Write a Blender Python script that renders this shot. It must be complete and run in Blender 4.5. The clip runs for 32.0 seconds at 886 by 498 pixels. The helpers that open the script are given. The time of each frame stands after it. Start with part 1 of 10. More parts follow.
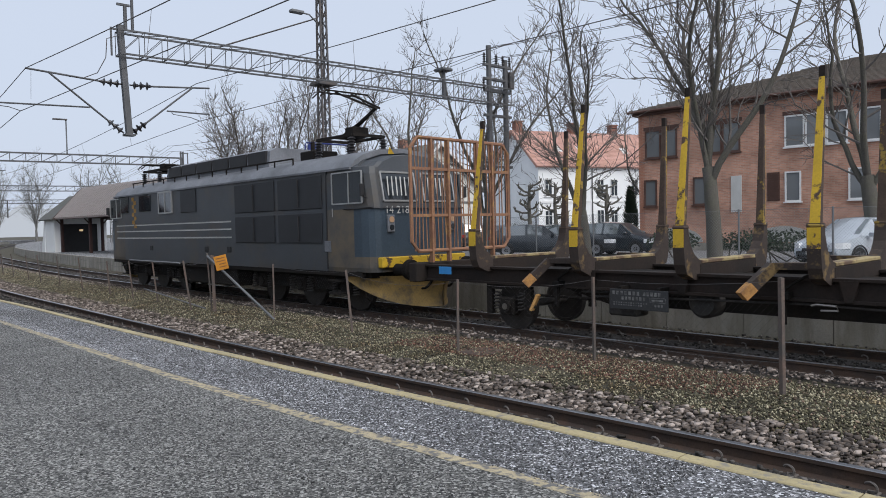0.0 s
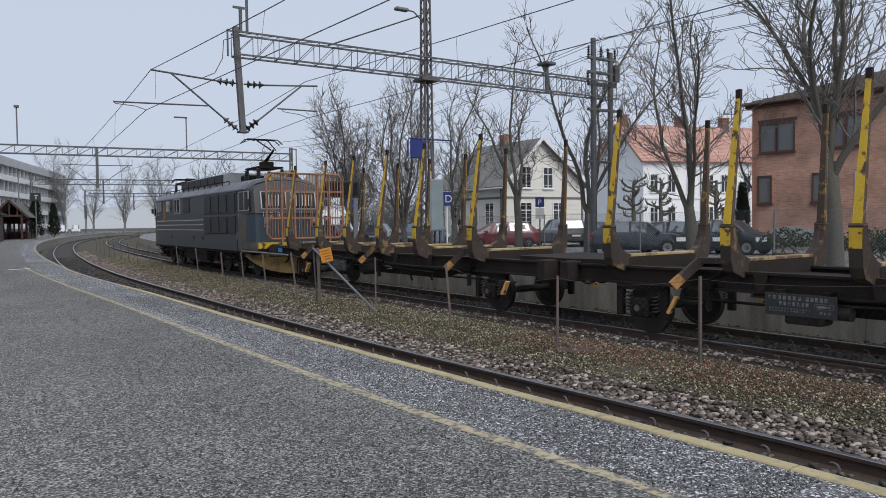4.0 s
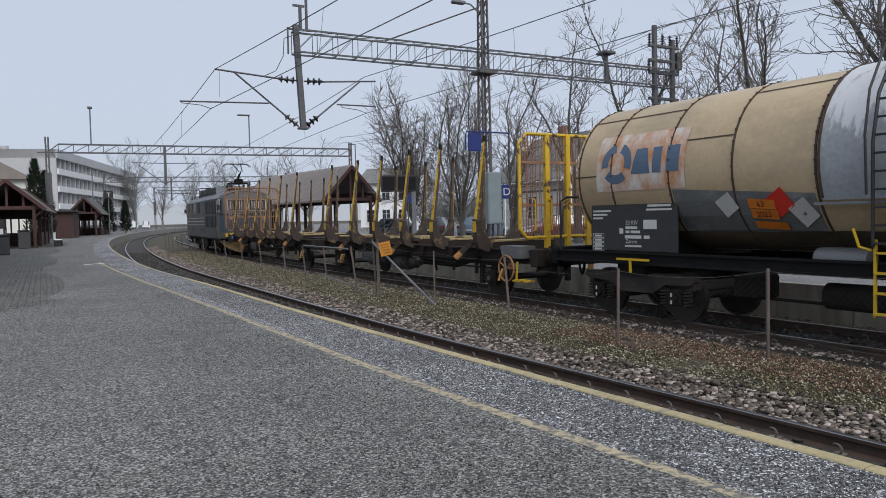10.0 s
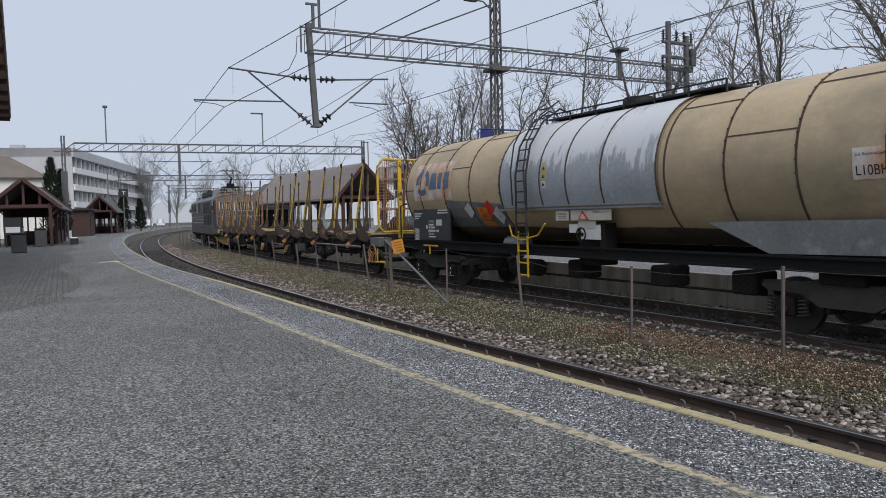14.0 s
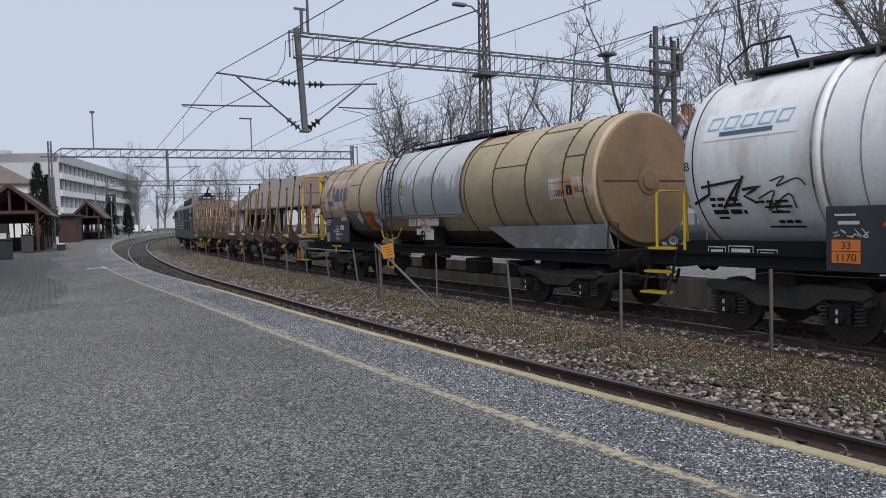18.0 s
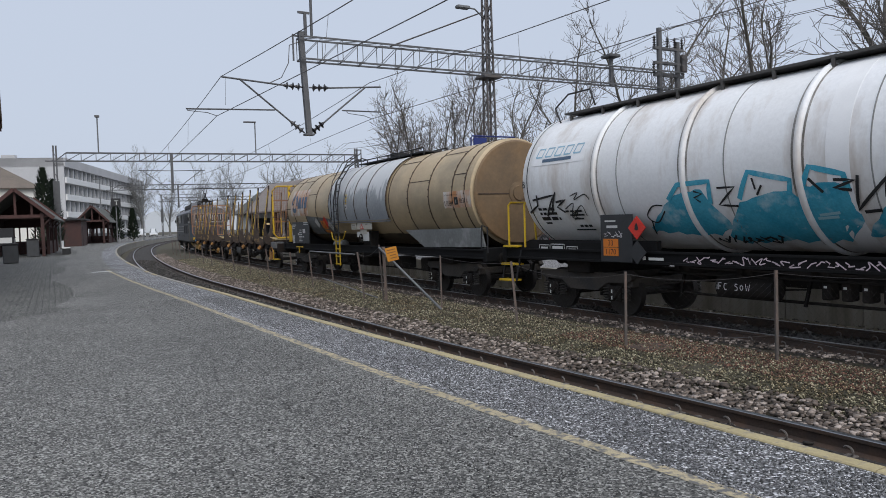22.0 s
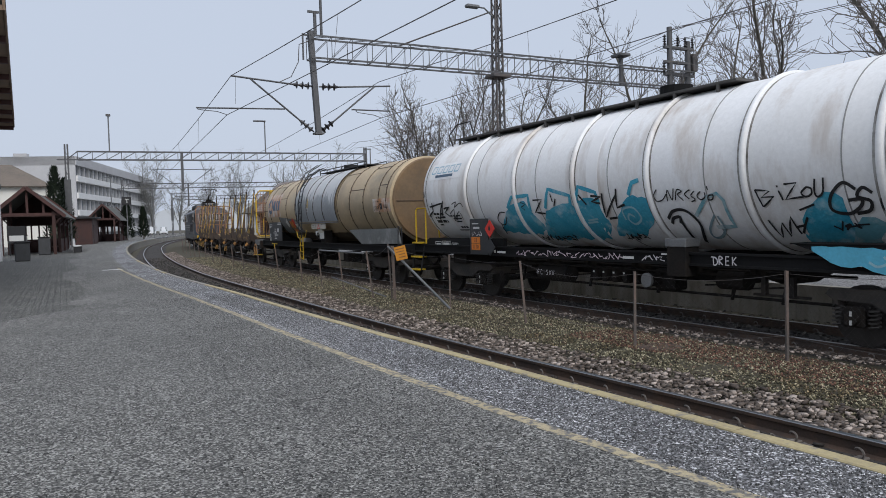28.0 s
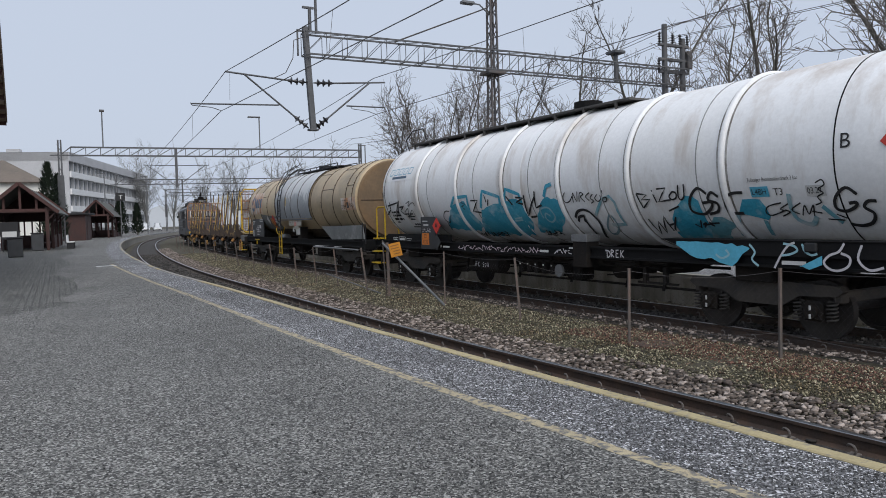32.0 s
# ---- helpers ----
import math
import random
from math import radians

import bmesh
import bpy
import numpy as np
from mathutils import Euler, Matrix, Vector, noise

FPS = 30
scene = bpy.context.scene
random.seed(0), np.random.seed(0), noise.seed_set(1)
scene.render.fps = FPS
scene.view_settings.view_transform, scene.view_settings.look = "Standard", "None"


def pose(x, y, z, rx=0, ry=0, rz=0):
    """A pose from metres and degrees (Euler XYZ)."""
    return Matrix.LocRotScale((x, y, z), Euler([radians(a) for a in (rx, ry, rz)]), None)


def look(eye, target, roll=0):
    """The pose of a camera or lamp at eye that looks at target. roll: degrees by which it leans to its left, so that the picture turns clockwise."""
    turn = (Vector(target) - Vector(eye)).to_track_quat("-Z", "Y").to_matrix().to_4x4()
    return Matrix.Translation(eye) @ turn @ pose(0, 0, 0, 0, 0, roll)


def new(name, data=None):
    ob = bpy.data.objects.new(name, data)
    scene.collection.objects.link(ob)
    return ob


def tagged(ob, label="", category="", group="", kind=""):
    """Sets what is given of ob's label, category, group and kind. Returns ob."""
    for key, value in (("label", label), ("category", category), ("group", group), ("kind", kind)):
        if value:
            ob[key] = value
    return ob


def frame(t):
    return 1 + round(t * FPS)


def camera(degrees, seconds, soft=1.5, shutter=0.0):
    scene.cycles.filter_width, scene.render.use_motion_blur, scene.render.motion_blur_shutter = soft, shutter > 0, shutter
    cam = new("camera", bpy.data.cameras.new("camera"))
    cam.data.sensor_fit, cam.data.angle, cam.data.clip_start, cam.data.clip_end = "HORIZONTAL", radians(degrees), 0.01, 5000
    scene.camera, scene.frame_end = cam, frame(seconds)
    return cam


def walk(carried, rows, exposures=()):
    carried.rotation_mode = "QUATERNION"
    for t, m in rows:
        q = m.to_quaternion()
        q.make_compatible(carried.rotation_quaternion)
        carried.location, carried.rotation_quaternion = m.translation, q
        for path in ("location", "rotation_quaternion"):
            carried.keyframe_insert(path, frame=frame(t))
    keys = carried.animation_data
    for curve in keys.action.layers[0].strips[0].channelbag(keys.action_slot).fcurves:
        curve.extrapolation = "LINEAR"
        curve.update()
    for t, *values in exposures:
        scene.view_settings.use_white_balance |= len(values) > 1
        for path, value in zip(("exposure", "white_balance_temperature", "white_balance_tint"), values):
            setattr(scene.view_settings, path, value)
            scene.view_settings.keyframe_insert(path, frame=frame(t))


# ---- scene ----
FOV = 62.58
EYE = (0.0, 0.0, 1.48)
cam = camera(FOV, 32.0, soft=0.9)
# the camera stands on the platform and turns: seconds and its three angles
TURNS = [
    (0, 88.14, 1.28, -13.14), (0.5, 88.19, 1.10, -12.14), (1, 88.17, 1.04, -11.37),
    (1.5, 87.97, 1.01, -10.45), (2, 87.87, 0.90, -9.63), (2.5, 87.85, 0.78, -8.55),
    (3, 87.93, 0.75, -7.22), (3.5, 87.96, 0.71, -6.12), (5.5, 87.68, 0.80, -3.47),
    (6, 87.67, 0.85, -2.88), (6.5, 87.64, 0.88, -2.40), (7, 87.67, 0.96, -2.00),
    (7.5, 87.67, 1.06, -1.60), (8, 87.68, 1.09, -1.28), (8.5, 87.67, 1.15, -1.03),
    (9, 87.59, 1.17, -0.86), (9.5, 87.54, 1.22, -0.75), (10, 87.45, 1.22, -0.72),
    (10.5, 87.39, 1.25, -0.64), (11, 87.33, 1.26, -0.44), (11.5, 87.28, 1.26, -0.37),
    (12, 87.25, 1.28, -0.31), (12.5, 87.28, 1.28, -0.14), (13, 87.29, 1.30, -0.00),
    (13.5, 87.29, 1.29, 0.17), (14, 87.29, 1.30, 0.27), (14.5, 87.31, 1.31, 0.32),
    (16.5, 87.50, 1.54, -0.06), (17, 87.53, 1.51, -0.25), (17.5, 87.59, 1.47, -0.45),
    (18, 87.62, 1.53, -0.55), (18.5, 87.62, 1.54, -0.63), (19, 87.62, 1.54, -0.66),
    (19.5, 87.59, 1.54, -0.66), (20, 87.66, 1.60, -0.64), (20.5, 87.70, 1.64, -0.54),
    (21, 87.74, 1.70, -0.48), (21.5, 87.79, 1.70, -0.38), (22, 87.83, 1.76, -0.23),
    (22.5, 87.85, 1.77, -0.10), (23, 87.87, 1.83, -0.10), (23.5, 87.86, 1.89, -0.15),
    (24, 87.84, 1.85, -0.04), (24.5, 87.83, 1.82, -0.02), (25, 87.82, 1.79, -0.03),
    (25.5, 87.81, 1.78, -0.02), (27.5, 87.84, 1.65, 0.42), (28, 87.79, 1.60, 0.47),
    (28.5, 87.74, 1.61, 0.54), (29, 87.69, 1.64, 0.50), (29.5, 87.66, 1.59, 0.39),
    (30, 87.62, 1.59, 0.24), (30.5, 87.59, 1.61, 0.12), (31, 87.56, 1.57, 0.06),
    (31.5, 87.55, 1.56, 0.02), (32, 87.52, 1.49, 0.06),
]
walk(cam, [(t, pose(*EYE, a, b, c)) for t, a, b, c in TURNS], [(0.0, 0.160), (1.5, 0.080), (3.0, 0.020), (32.0, 0.000)])

# ---- light: a foggy overcast day ----
world = bpy.data.worlds.new("overcast")
scene.world = world
world.use_nodes = True
wn = world.node_tree
wn.nodes.clear()
sky = wn.nodes.new("ShaderNodeTexSky")
sky.sky_type, sky.sun_disc = "NISHITA", False
sky.sun_elevation, sky.sun_rotation = radians(46), radians(155)
sky.air_density, sky.dust_density, sky.ozone_density = 1.0, 6.0, 1.0
cloud = wn.nodes.new("ShaderNodeMix")
cloud.data_type = "RGBA"
cloud.inputs[0].default_value = 0.86
cloud.inputs[7].default_value = (5.98, 6.7, 8.05, 1)
bgd = wn.nodes.new("ShaderNodeBackground")
bgd.inputs[1].default_value = 0.103
wout = wn.nodes.new("ShaderNodeOutputWorld")
wn.links.new(sky.outputs[0], cloud.inputs[6])
wn.links.new(cloud.outputs[2], bgd.inputs[0])
wn.links.new(bgd.outputs[0], wout.inputs[0])
sun = new("sun", bpy.data.lights.new("sun", "SUN"))
sun.data.energy, sun.data.angle, sun.data.color = 2.0, radians(44), (1.0, 0.985, 0.975)
sun.matrix_world = look((30, -48, 73), (0, 15, 0))
scene.view_settings.exposure = 0.0


# ---- building tools ----
class M:
    """A mesh in the making: lists of points and faces."""

    def __init__(self):
        self.v, self.f = [], []

    def add(self, v, f):
        n = len(self.v)
        self.v += [tuple(p) for p in v]
        self.f += [tuple(i + n for i in q) for q in f]
        return self

    def box(self, x0, x1, y0, y1, z0, z1, c=0.0):
        if c <= 0:
            v = [(x, y, z) for z in (z0, z1) for y in (y0, y1) for x in (x0, x1)]
            return self.add(v, [(0, 2, 3, 1), (4, 5, 7, 6), (0, 1, 5, 4), (2, 6, 7, 3), (0, 4, 6, 2), (1, 3, 7, 5)])
        v, ix = [], {}
        for i, (x, sx) in enumerate(((x0, c), (x1, -c))):
            for j, (y, sy) in enumerate(((y0, c), (y1, -c))):
                for k, (z, sz) in enumerate(((z0, c), (z1, -c))):
                    for a, p in enumerate(((x, y + sy, z + sz), (x + sx, y, z + sz), (x + sx, y + sy, z))):
                        ix[i, j, k, a] = len(v)
                        v.append(p)
        f = []
        for s in (0, 1):
            q = [(s, 0, 0), (s, 1, 0), (s, 1, 1), (s, 0, 1)]
            f.append([ix[(*p, 0)] for p in (q if s else q[::-1])])
            q = [(0, s, 0), (1, s, 0), (1, s, 1), (0, s, 1)]
            f.append([ix[(*p, 1)] for p in (q[::-1] if s else q)])
            q = [(0, 0, s), (1, 0, s), (1, 1, s), (0, 1, s)]
            f.append([ix[(*p, 2)] for p in (q if s else q[::-1])])
        for a in (0, 1):
            for b in (0, 1):
                e = 1 if a == b else -1
                f.append([ix[a, b, 0, 0], ix[a, b, 0, 1], ix[a, b, 1, 1], ix[a, b, 1, 0]][::e])
                f.append([ix[a, 0, b, 2], ix[a, 0, b, 0], ix[a, 1, b, 0], ix[a, 1, b, 2]][::e])
                f.append([ix[0, a, b, 1], ix[0, a, b, 2], ix[1, a, b, 2], ix[1, a, b, 1]][::e])
                for k in (0, 1):
                    t = [ix[a, b, k, 0], ix[a, b, k, 1], ix[a, b, k, 2]]
                    f.append(t if (a + b + k) % 2 else t[::-1])
        return self.add(v, f)

    def bar(self, p, q, w, h=None, up=(0, 0, 1)):
        """A square bar from p to q."""
        p, q = Vector(p), Vector(q)
        d = (q - p).normalized()
        u = Vector(up)
        if abs(d.dot(u)) > 0.98:
            u = Vector((1, 0, 0))
        a = d.cross(u).normalized() * w / 2
        b = a.cross(d).normalized() * (h or w) / 2
        v = [e + s * a + r * b for e in (p, q) for s, r in ((-1, -1), (1, -1), (1, 1), (-1, 1))]
        return self.add(v, [(3, 2, 1, 0), (4, 5, 6, 7), (0, 1, 5, 4), (1, 2, 6, 5), (2, 3, 7, 6), (3, 0, 4, 7)])

    def cyl(self, p, q, r, r2=None, n=12, caps=True):
        p, q = Vector(p), Vector(q)
        r2 = r if r2 is None else r2
        d = (q - p).normalized()
        a = d.orthogonal().normalized()
        b = d.cross(a)
        v = []
        for e, s in ((p, r), (q, r2)):
            v += [e + s * (math.cos(2 * math.pi * i / n) * a + math.sin(2 * math.pi * i / n) * b) for i in range(n)]
        f = [(i, (i + 1) % n, n + (i + 1) % n, n + i) for i in range(n)]
        if caps:
            f += [tuple(range(n))[::-1], tuple(range(n, 2 * n))]
        return self.add(v, f)

    def tube(self, pts, r, n=6, closed=False):
        """A round bar along a line of points; r may be a list."""
        pts = [Vector(p) for p in pts]
        m = len(pts)
        rs = r if isinstance(r, (list, tuple)) else [r] * m
        v, side = [], None
        for i, p in enumerate(pts):
            d = pts[(i + 1) % m if closed else min(i + 1, m - 1)] - pts[i - 1 if closed or i else 0]
            d = d.normalized() if d.length else Vector((0, 0, 1))
            side = (side - d * side.dot(d)) if side else d.orthogonal()
            side = side.normalized() if side.length > 1e-4 else d.orthogonal().normalized()
            b = d.cross(side)
            v += [p + rs[i] * (math.cos(2 * math.pi * k / n) * side + math.sin(2 * math.pi * k / n) * b) for k in range(n)]
        f = []
        for i in range(m if closed else m - 1):
            j = (i + 1) % m
            f += [(i * n + k, i * n + (k + 1) % n, j * n + (k + 1) % n, j * n + k) for k in range(n)]
        if not closed:
            f += [tuple(range(n))[::-1], tuple(range((m - 1) * n, m * n))]
        return self.add(v, f)

    def prism(self, outline, axis, a, b):
        """An outline extruded along an axis ("x", "y", "z") from a to b."""
        n = len(outline)
        put = {"x": lambda p, t: (t, p[0], p[1]), "y": lambda p, t: (p[0], t, p[1]), "z": lambda p, t: (p[0], p[1], t)}[axis]
        v = [put(p, a) for p in outline] + [put(p, b) for p in outline]
        f = [(i, (i + 1) % n, n + (i + 1) % n, n + i) for i in range(n)] + [tuple(range(n))[::-1], tuple(range(n, 2 * n))]
        return self.add(v, f)

    def lathe(self, profile, n=24, axis="z", at=(0, 0, 0)):
        """A profile of (radius, height) turned about an axis."""
        v = []
        for r, h in profile:
            for i in range(n):
                c, s = r * math.cos(2 * math.pi * i / n), r * math.sin(2 * math.pi * i / n)
                p = {"z": (c, s, h), "x": (h, c, s), "y": (s, h, c)}[axis]
                v.append((p[0] + at[0], p[1] + at[1], p[2] + at[2]))
        f = []
        for j in range(len(profile) - 1):
            f += [(j * n + i, j * n + (i + 1) % n, (j + 1) * n + (i + 1) % n, (j + 1) * n + i) for i in range(n)]
        f += [tuple(range(n))[::-1], tuple(range((len(profile) - 1) * n, len(profile) * n))]
        return self.add(v, f)

    def grid(self, rows):
        """A sheet through rows of points."""
        m = len(rows[0])
        v = [p for r in rows for p in r]
        return self.add(v, [(i * m + j, i * m + j + 1, (i + 1) * m + j + 1, (i + 1) * m + j) for i in range(len(rows) - 1) for j in range(m - 1)])

    def moved(self, m):
        self.v = [tuple(m @ Vector(p)) for p in self.v]
        return self

    def mesh(self, name, material, smooth=0):
        me = bpy.data.meshes.new(name)
        me.from_pydata(self.v, [], self.f)
        if material:
            me.materials.append(material)
        if smooth:
            me.polygons.foreach_set("use_smooth", [True] * len(me.polygons))
            me.set_sharp_from_angle(angle=radians(smooth))
        me.update()
        return me


def part(name, m, material, parent, label="", smooth=0):
    """One mesh object under a thing or a part."""
    ob = new(name, m if isinstance(m, bpy.types.Mesh) else m.mesh(name, material, smooth))
    ob.parent = parent
    return tagged(ob, label) if label else ob


def thing(name, label, category, m=None, group="", kind=""):
    ob = new(name)
    ob.empty_display_size = 0.2
    if m is not None:
        ob.matrix_basis = m
    return tagged(ob, label, category, group, kind)


def solid(name, m, material, label, category="", smooth=0, kind="", group="", at=None):
    ob = new(name, m.mesh(name, material, smooth))
    if at is not None:
        ob.matrix_basis = at
    return tagged(ob, label, category, group, kind)


# ---- the plan: both tracks run on circles round one centre ----
CX, CY, RAD, TH0 = 413.36, 249.02, 476.12, radians(210.2)
T1, T2, ZRAIL = 0.75, -5.02, -0.55


def SO(s, o, z=0.0):
    """A place by its way along the line, its offset towards the near platform, and its height."""
    a = TH0 - s / RAD
    return Vector((CX + (RAD + o) * math.cos(a), CY + (RAD + o) * math.sin(a), z))


def along(s, o, z=0.0):
    """A pose on the line: x ahead, y towards the near platform."""
    a = TH0 - s / RAD
    return pose(*SO(s, o, z), 0, 0, math.degrees(a - math.pi / 2))


def eased(knots):
    """A smooth curve through (way along the line, value)."""
    xs, ys = zip(*knots)
    return lambda s: float(np.mean([np.interp(s + d, xs, ys) for d in (-1.6, -0.8, 0.0, 0.8, 1.6)]))


# how far the near track and the platform's edge lie off their circles
NEAR = eased([(-40, 0.0), (-4.5, 0.0), (-1.6, 0.09), (0.5, 0.17), (3, 0.25), (15, 0.28), (20, 0.37), (26, 0.42), (38, 0.29), (45, 0.18), (65, -0.05), (200, -0.05)])
EDGE = eased([(-40, 0.0), (-4.5, 0.02), (-1.4, 0.085), (0.5, 0.125), (5.4, 0.205), (9.8, 0.24), (12.4, 0.36), (16, 0.52), (19.3, 0.575), (31, 0.585), (41, 0.555), (57, 0.53), (80, 0.5), (230, 0.5)])
FAR = eased([(-40, 0.0), (9, 0.0), (13, 0.07), (16, 0.14), (20, 0.2), (24, 0.3), (28, 0.42), (34, 0.47), (42, 0.52), (50, 0.55), (56, 0.6), (65, 0.75), (75, 0.9), (90, 1.0), (230, 1.0)])
FLAT = lambda s: 0.0


def strip(m, s0, s1, ds, profile, off=FLAT):
    """A sheet along the line with a cross profile of (offset, height)."""
    n = max(1, round((s1 - s0) / ds))
    ss = [s0 + (s1 - s0) * i / n for i in range(n + 1)]
    return m.grid([[SO(s, o + off(s), z) for o, z in profile] for s in ss])


def sweep(m, s0, s1, ds, outline, off=FLAT):
    """A closed outline of (offset, height) swept along the line."""
    n, k = max(1, round((s1 - s0) / ds)), len(outline)
    ss = [s0 + (s1 - s0) * i / n for i in range(n + 1)]
    v = [SO(s, o + d, z) for s, d in [(s, off(s)) for s in ss] for o, z in outline]
    f = [(i * k + j, i * k + (j + 1) % k, (i + 1) * k + (j + 1) % k, (i + 1) * k + j) for i in range(n) for j in range(k)]
    f += [tuple(range(k))[::-1], tuple(range(n * k, n * k + k))]
    return m.add(v, f)


# ---- materials ----
def material(name, base, rough=0.8, metal=0.0, vary=0.25, scale=3.0, fine=60.0, bump=0.2, tint=None, patch=0.5, speck=0.0, bumpdist=0.01, spec=0.5):
    """A surface with patches at one scale and grain at a finer one. tint: the second colour of the patches."""
    mt = bpy.data.materials.new(name)
    mt.use_nodes = True
    nt = mt.node_tree
    b = nt.nodes["Principled BSDF"]
    b.inputs["Roughness"].default_value, b.inputs["Metallic"].default_value = rough, metal
    b.inputs["Specular IOR Level"].default_value = spec
    co = nt.nodes.new("ShaderNodeTexCoord")

    def noise_tex(s, d=4, r=0.6):
        n = nt.nodes.new("ShaderNodeTexNoise")
        n.inputs["Scale"].default_value, n.inputs["Detail"].default_value, n.inputs["Roughness"].default_value = s, d, r
        nt.links.new(co.outputs["Object"], n.inputs["Vector"])
        return n

    big, small = noise_tex(scale), noise_tex(fine, 3, 0.7)
    ramp = nt.nodes.new("ShaderNodeMapRange")
    ramp.inputs["From Min"].default_value, ramp.inputs["From Max"].default_value = patch - 0.14, patch + 0.14
    nt.links.new(big.outputs["Fac"], ramp.inputs["Value"])
    mix = nt.nodes.new("ShaderNodeMix")
    mix.data_type = "RGBA"
    mix.inputs[6].default_value = (*base, 1)
    mix.inputs[7].default_value = (*(tint or [c * (1 - vary) for c in base]), 1)
    nt.links.new(ramp.outputs["Result"], mix.inputs[0])
    gr = nt.nodes.new("ShaderNodeMapRange")
    gr.inputs["From Min"].default_value, gr.inputs["From Max"].default_value = 0.25, 0.75
    gr.inputs["To Min"].default_value, gr.inputs["To Max"].default_value = 1 - vary - speck, 1 + vary * 0.6 + speck
    nt.links.new(small.outputs["Fac"], gr.inputs["Value"])
    mul = nt.nodes.new("ShaderNodeMix")
    mul.data_type, mul.blend_type = "RGBA", "MULTIPLY"
    mul.inputs[0].default_value = 1.0
    nt.links.new(mix.outputs[2], mul.inputs[6])
    nt.links.new(gr.outputs["Result"], mul.inputs[7])
    nt.links.new(mul.outputs[2], b.inputs["Base Color"])
    if bump:
        bp = nt.nodes.new("ShaderNodeBump")
        bp.inputs["Strength"].default_value, bp.inputs["Distance"].default_value = bump, bumpdist
        nt.links.new(small.outputs["Fac"], bp.inputs["Height"])
        nt.links.new(bp.outputs["Normal"], b.inputs["Normal"])
    return mt


def worn(mt, second, scale, level, soft=0.06, detail=8, stretch=(1, 1, 1), rough=None):
    """Lays flakes or streaks of a second colour over a material."""
    nt = mt.node_tree
    b = nt.nodes["Principled BSDF"]
    src = b.inputs["Base Color"].links[0].from_socket
    co = nt.nodes.new("ShaderNodeTexCoord")
    mp = nt.nodes.new("ShaderNodeMapping")
    mp.inputs["Scale"].default_value = stretch
    n = nt.nodes.new("ShaderNodeTexNoise")
    n.inputs["Scale"].default_value, n.inputs["Detail"].default_value, n.inputs["Roughness"].default_value = scale, detail, 0.65
    nt.links.new(co.outputs["Object"], mp.inputs["Vector"])
    nt.links.new(mp.outputs["Vector"], n.inputs["Vector"])
    r = nt.nodes.new("ShaderNodeMapRange")
    r.inputs["From Min"].default_value, r.inputs["From Max"].default_value = level - soft, level + soft
    nt.links.new(n.outputs["Fac"], r.inputs["Value"])
    mx = nt.nodes.new("ShaderNodeMix")
    mx.data_type = "RGBA"
    mx.inputs[7].default_value = (*second, 1)
    nt.links.new(r.outputs["Result"], mx.inputs[0])
    nt.links.new(src, mx.inputs[6])
    nt.links.new(mx.outputs[2], b.inputs["Base Color"])
    return mt


def glass(name, tint=(0.02, 0.025, 0.03), rough=0.05):
    mt = bpy.data.materials.new(name)
    mt.use_nodes = True
    b = mt.node_tree.nodes["Principled BSDF"]
    b.inputs["Base Color"].default_value = (*tint, 1)
    b.inputs["Roughness"].default_value = rough
    b.inputs["Specular IOR Level"].default_value = 0.7
    return mt


def glow(name, colour, power):
    mt = bpy.data.materials.new(name)
    mt.use_nodes = True
    b = mt.node_tree.nodes["Principled BSDF"]
    b.inputs["Emission Color"].default_value = (*colour, 1)
    b.inputs["Emission Strength"].default_value = power
    b.inputs["Base Color"].default_value = (*colour, 1)
    return mt


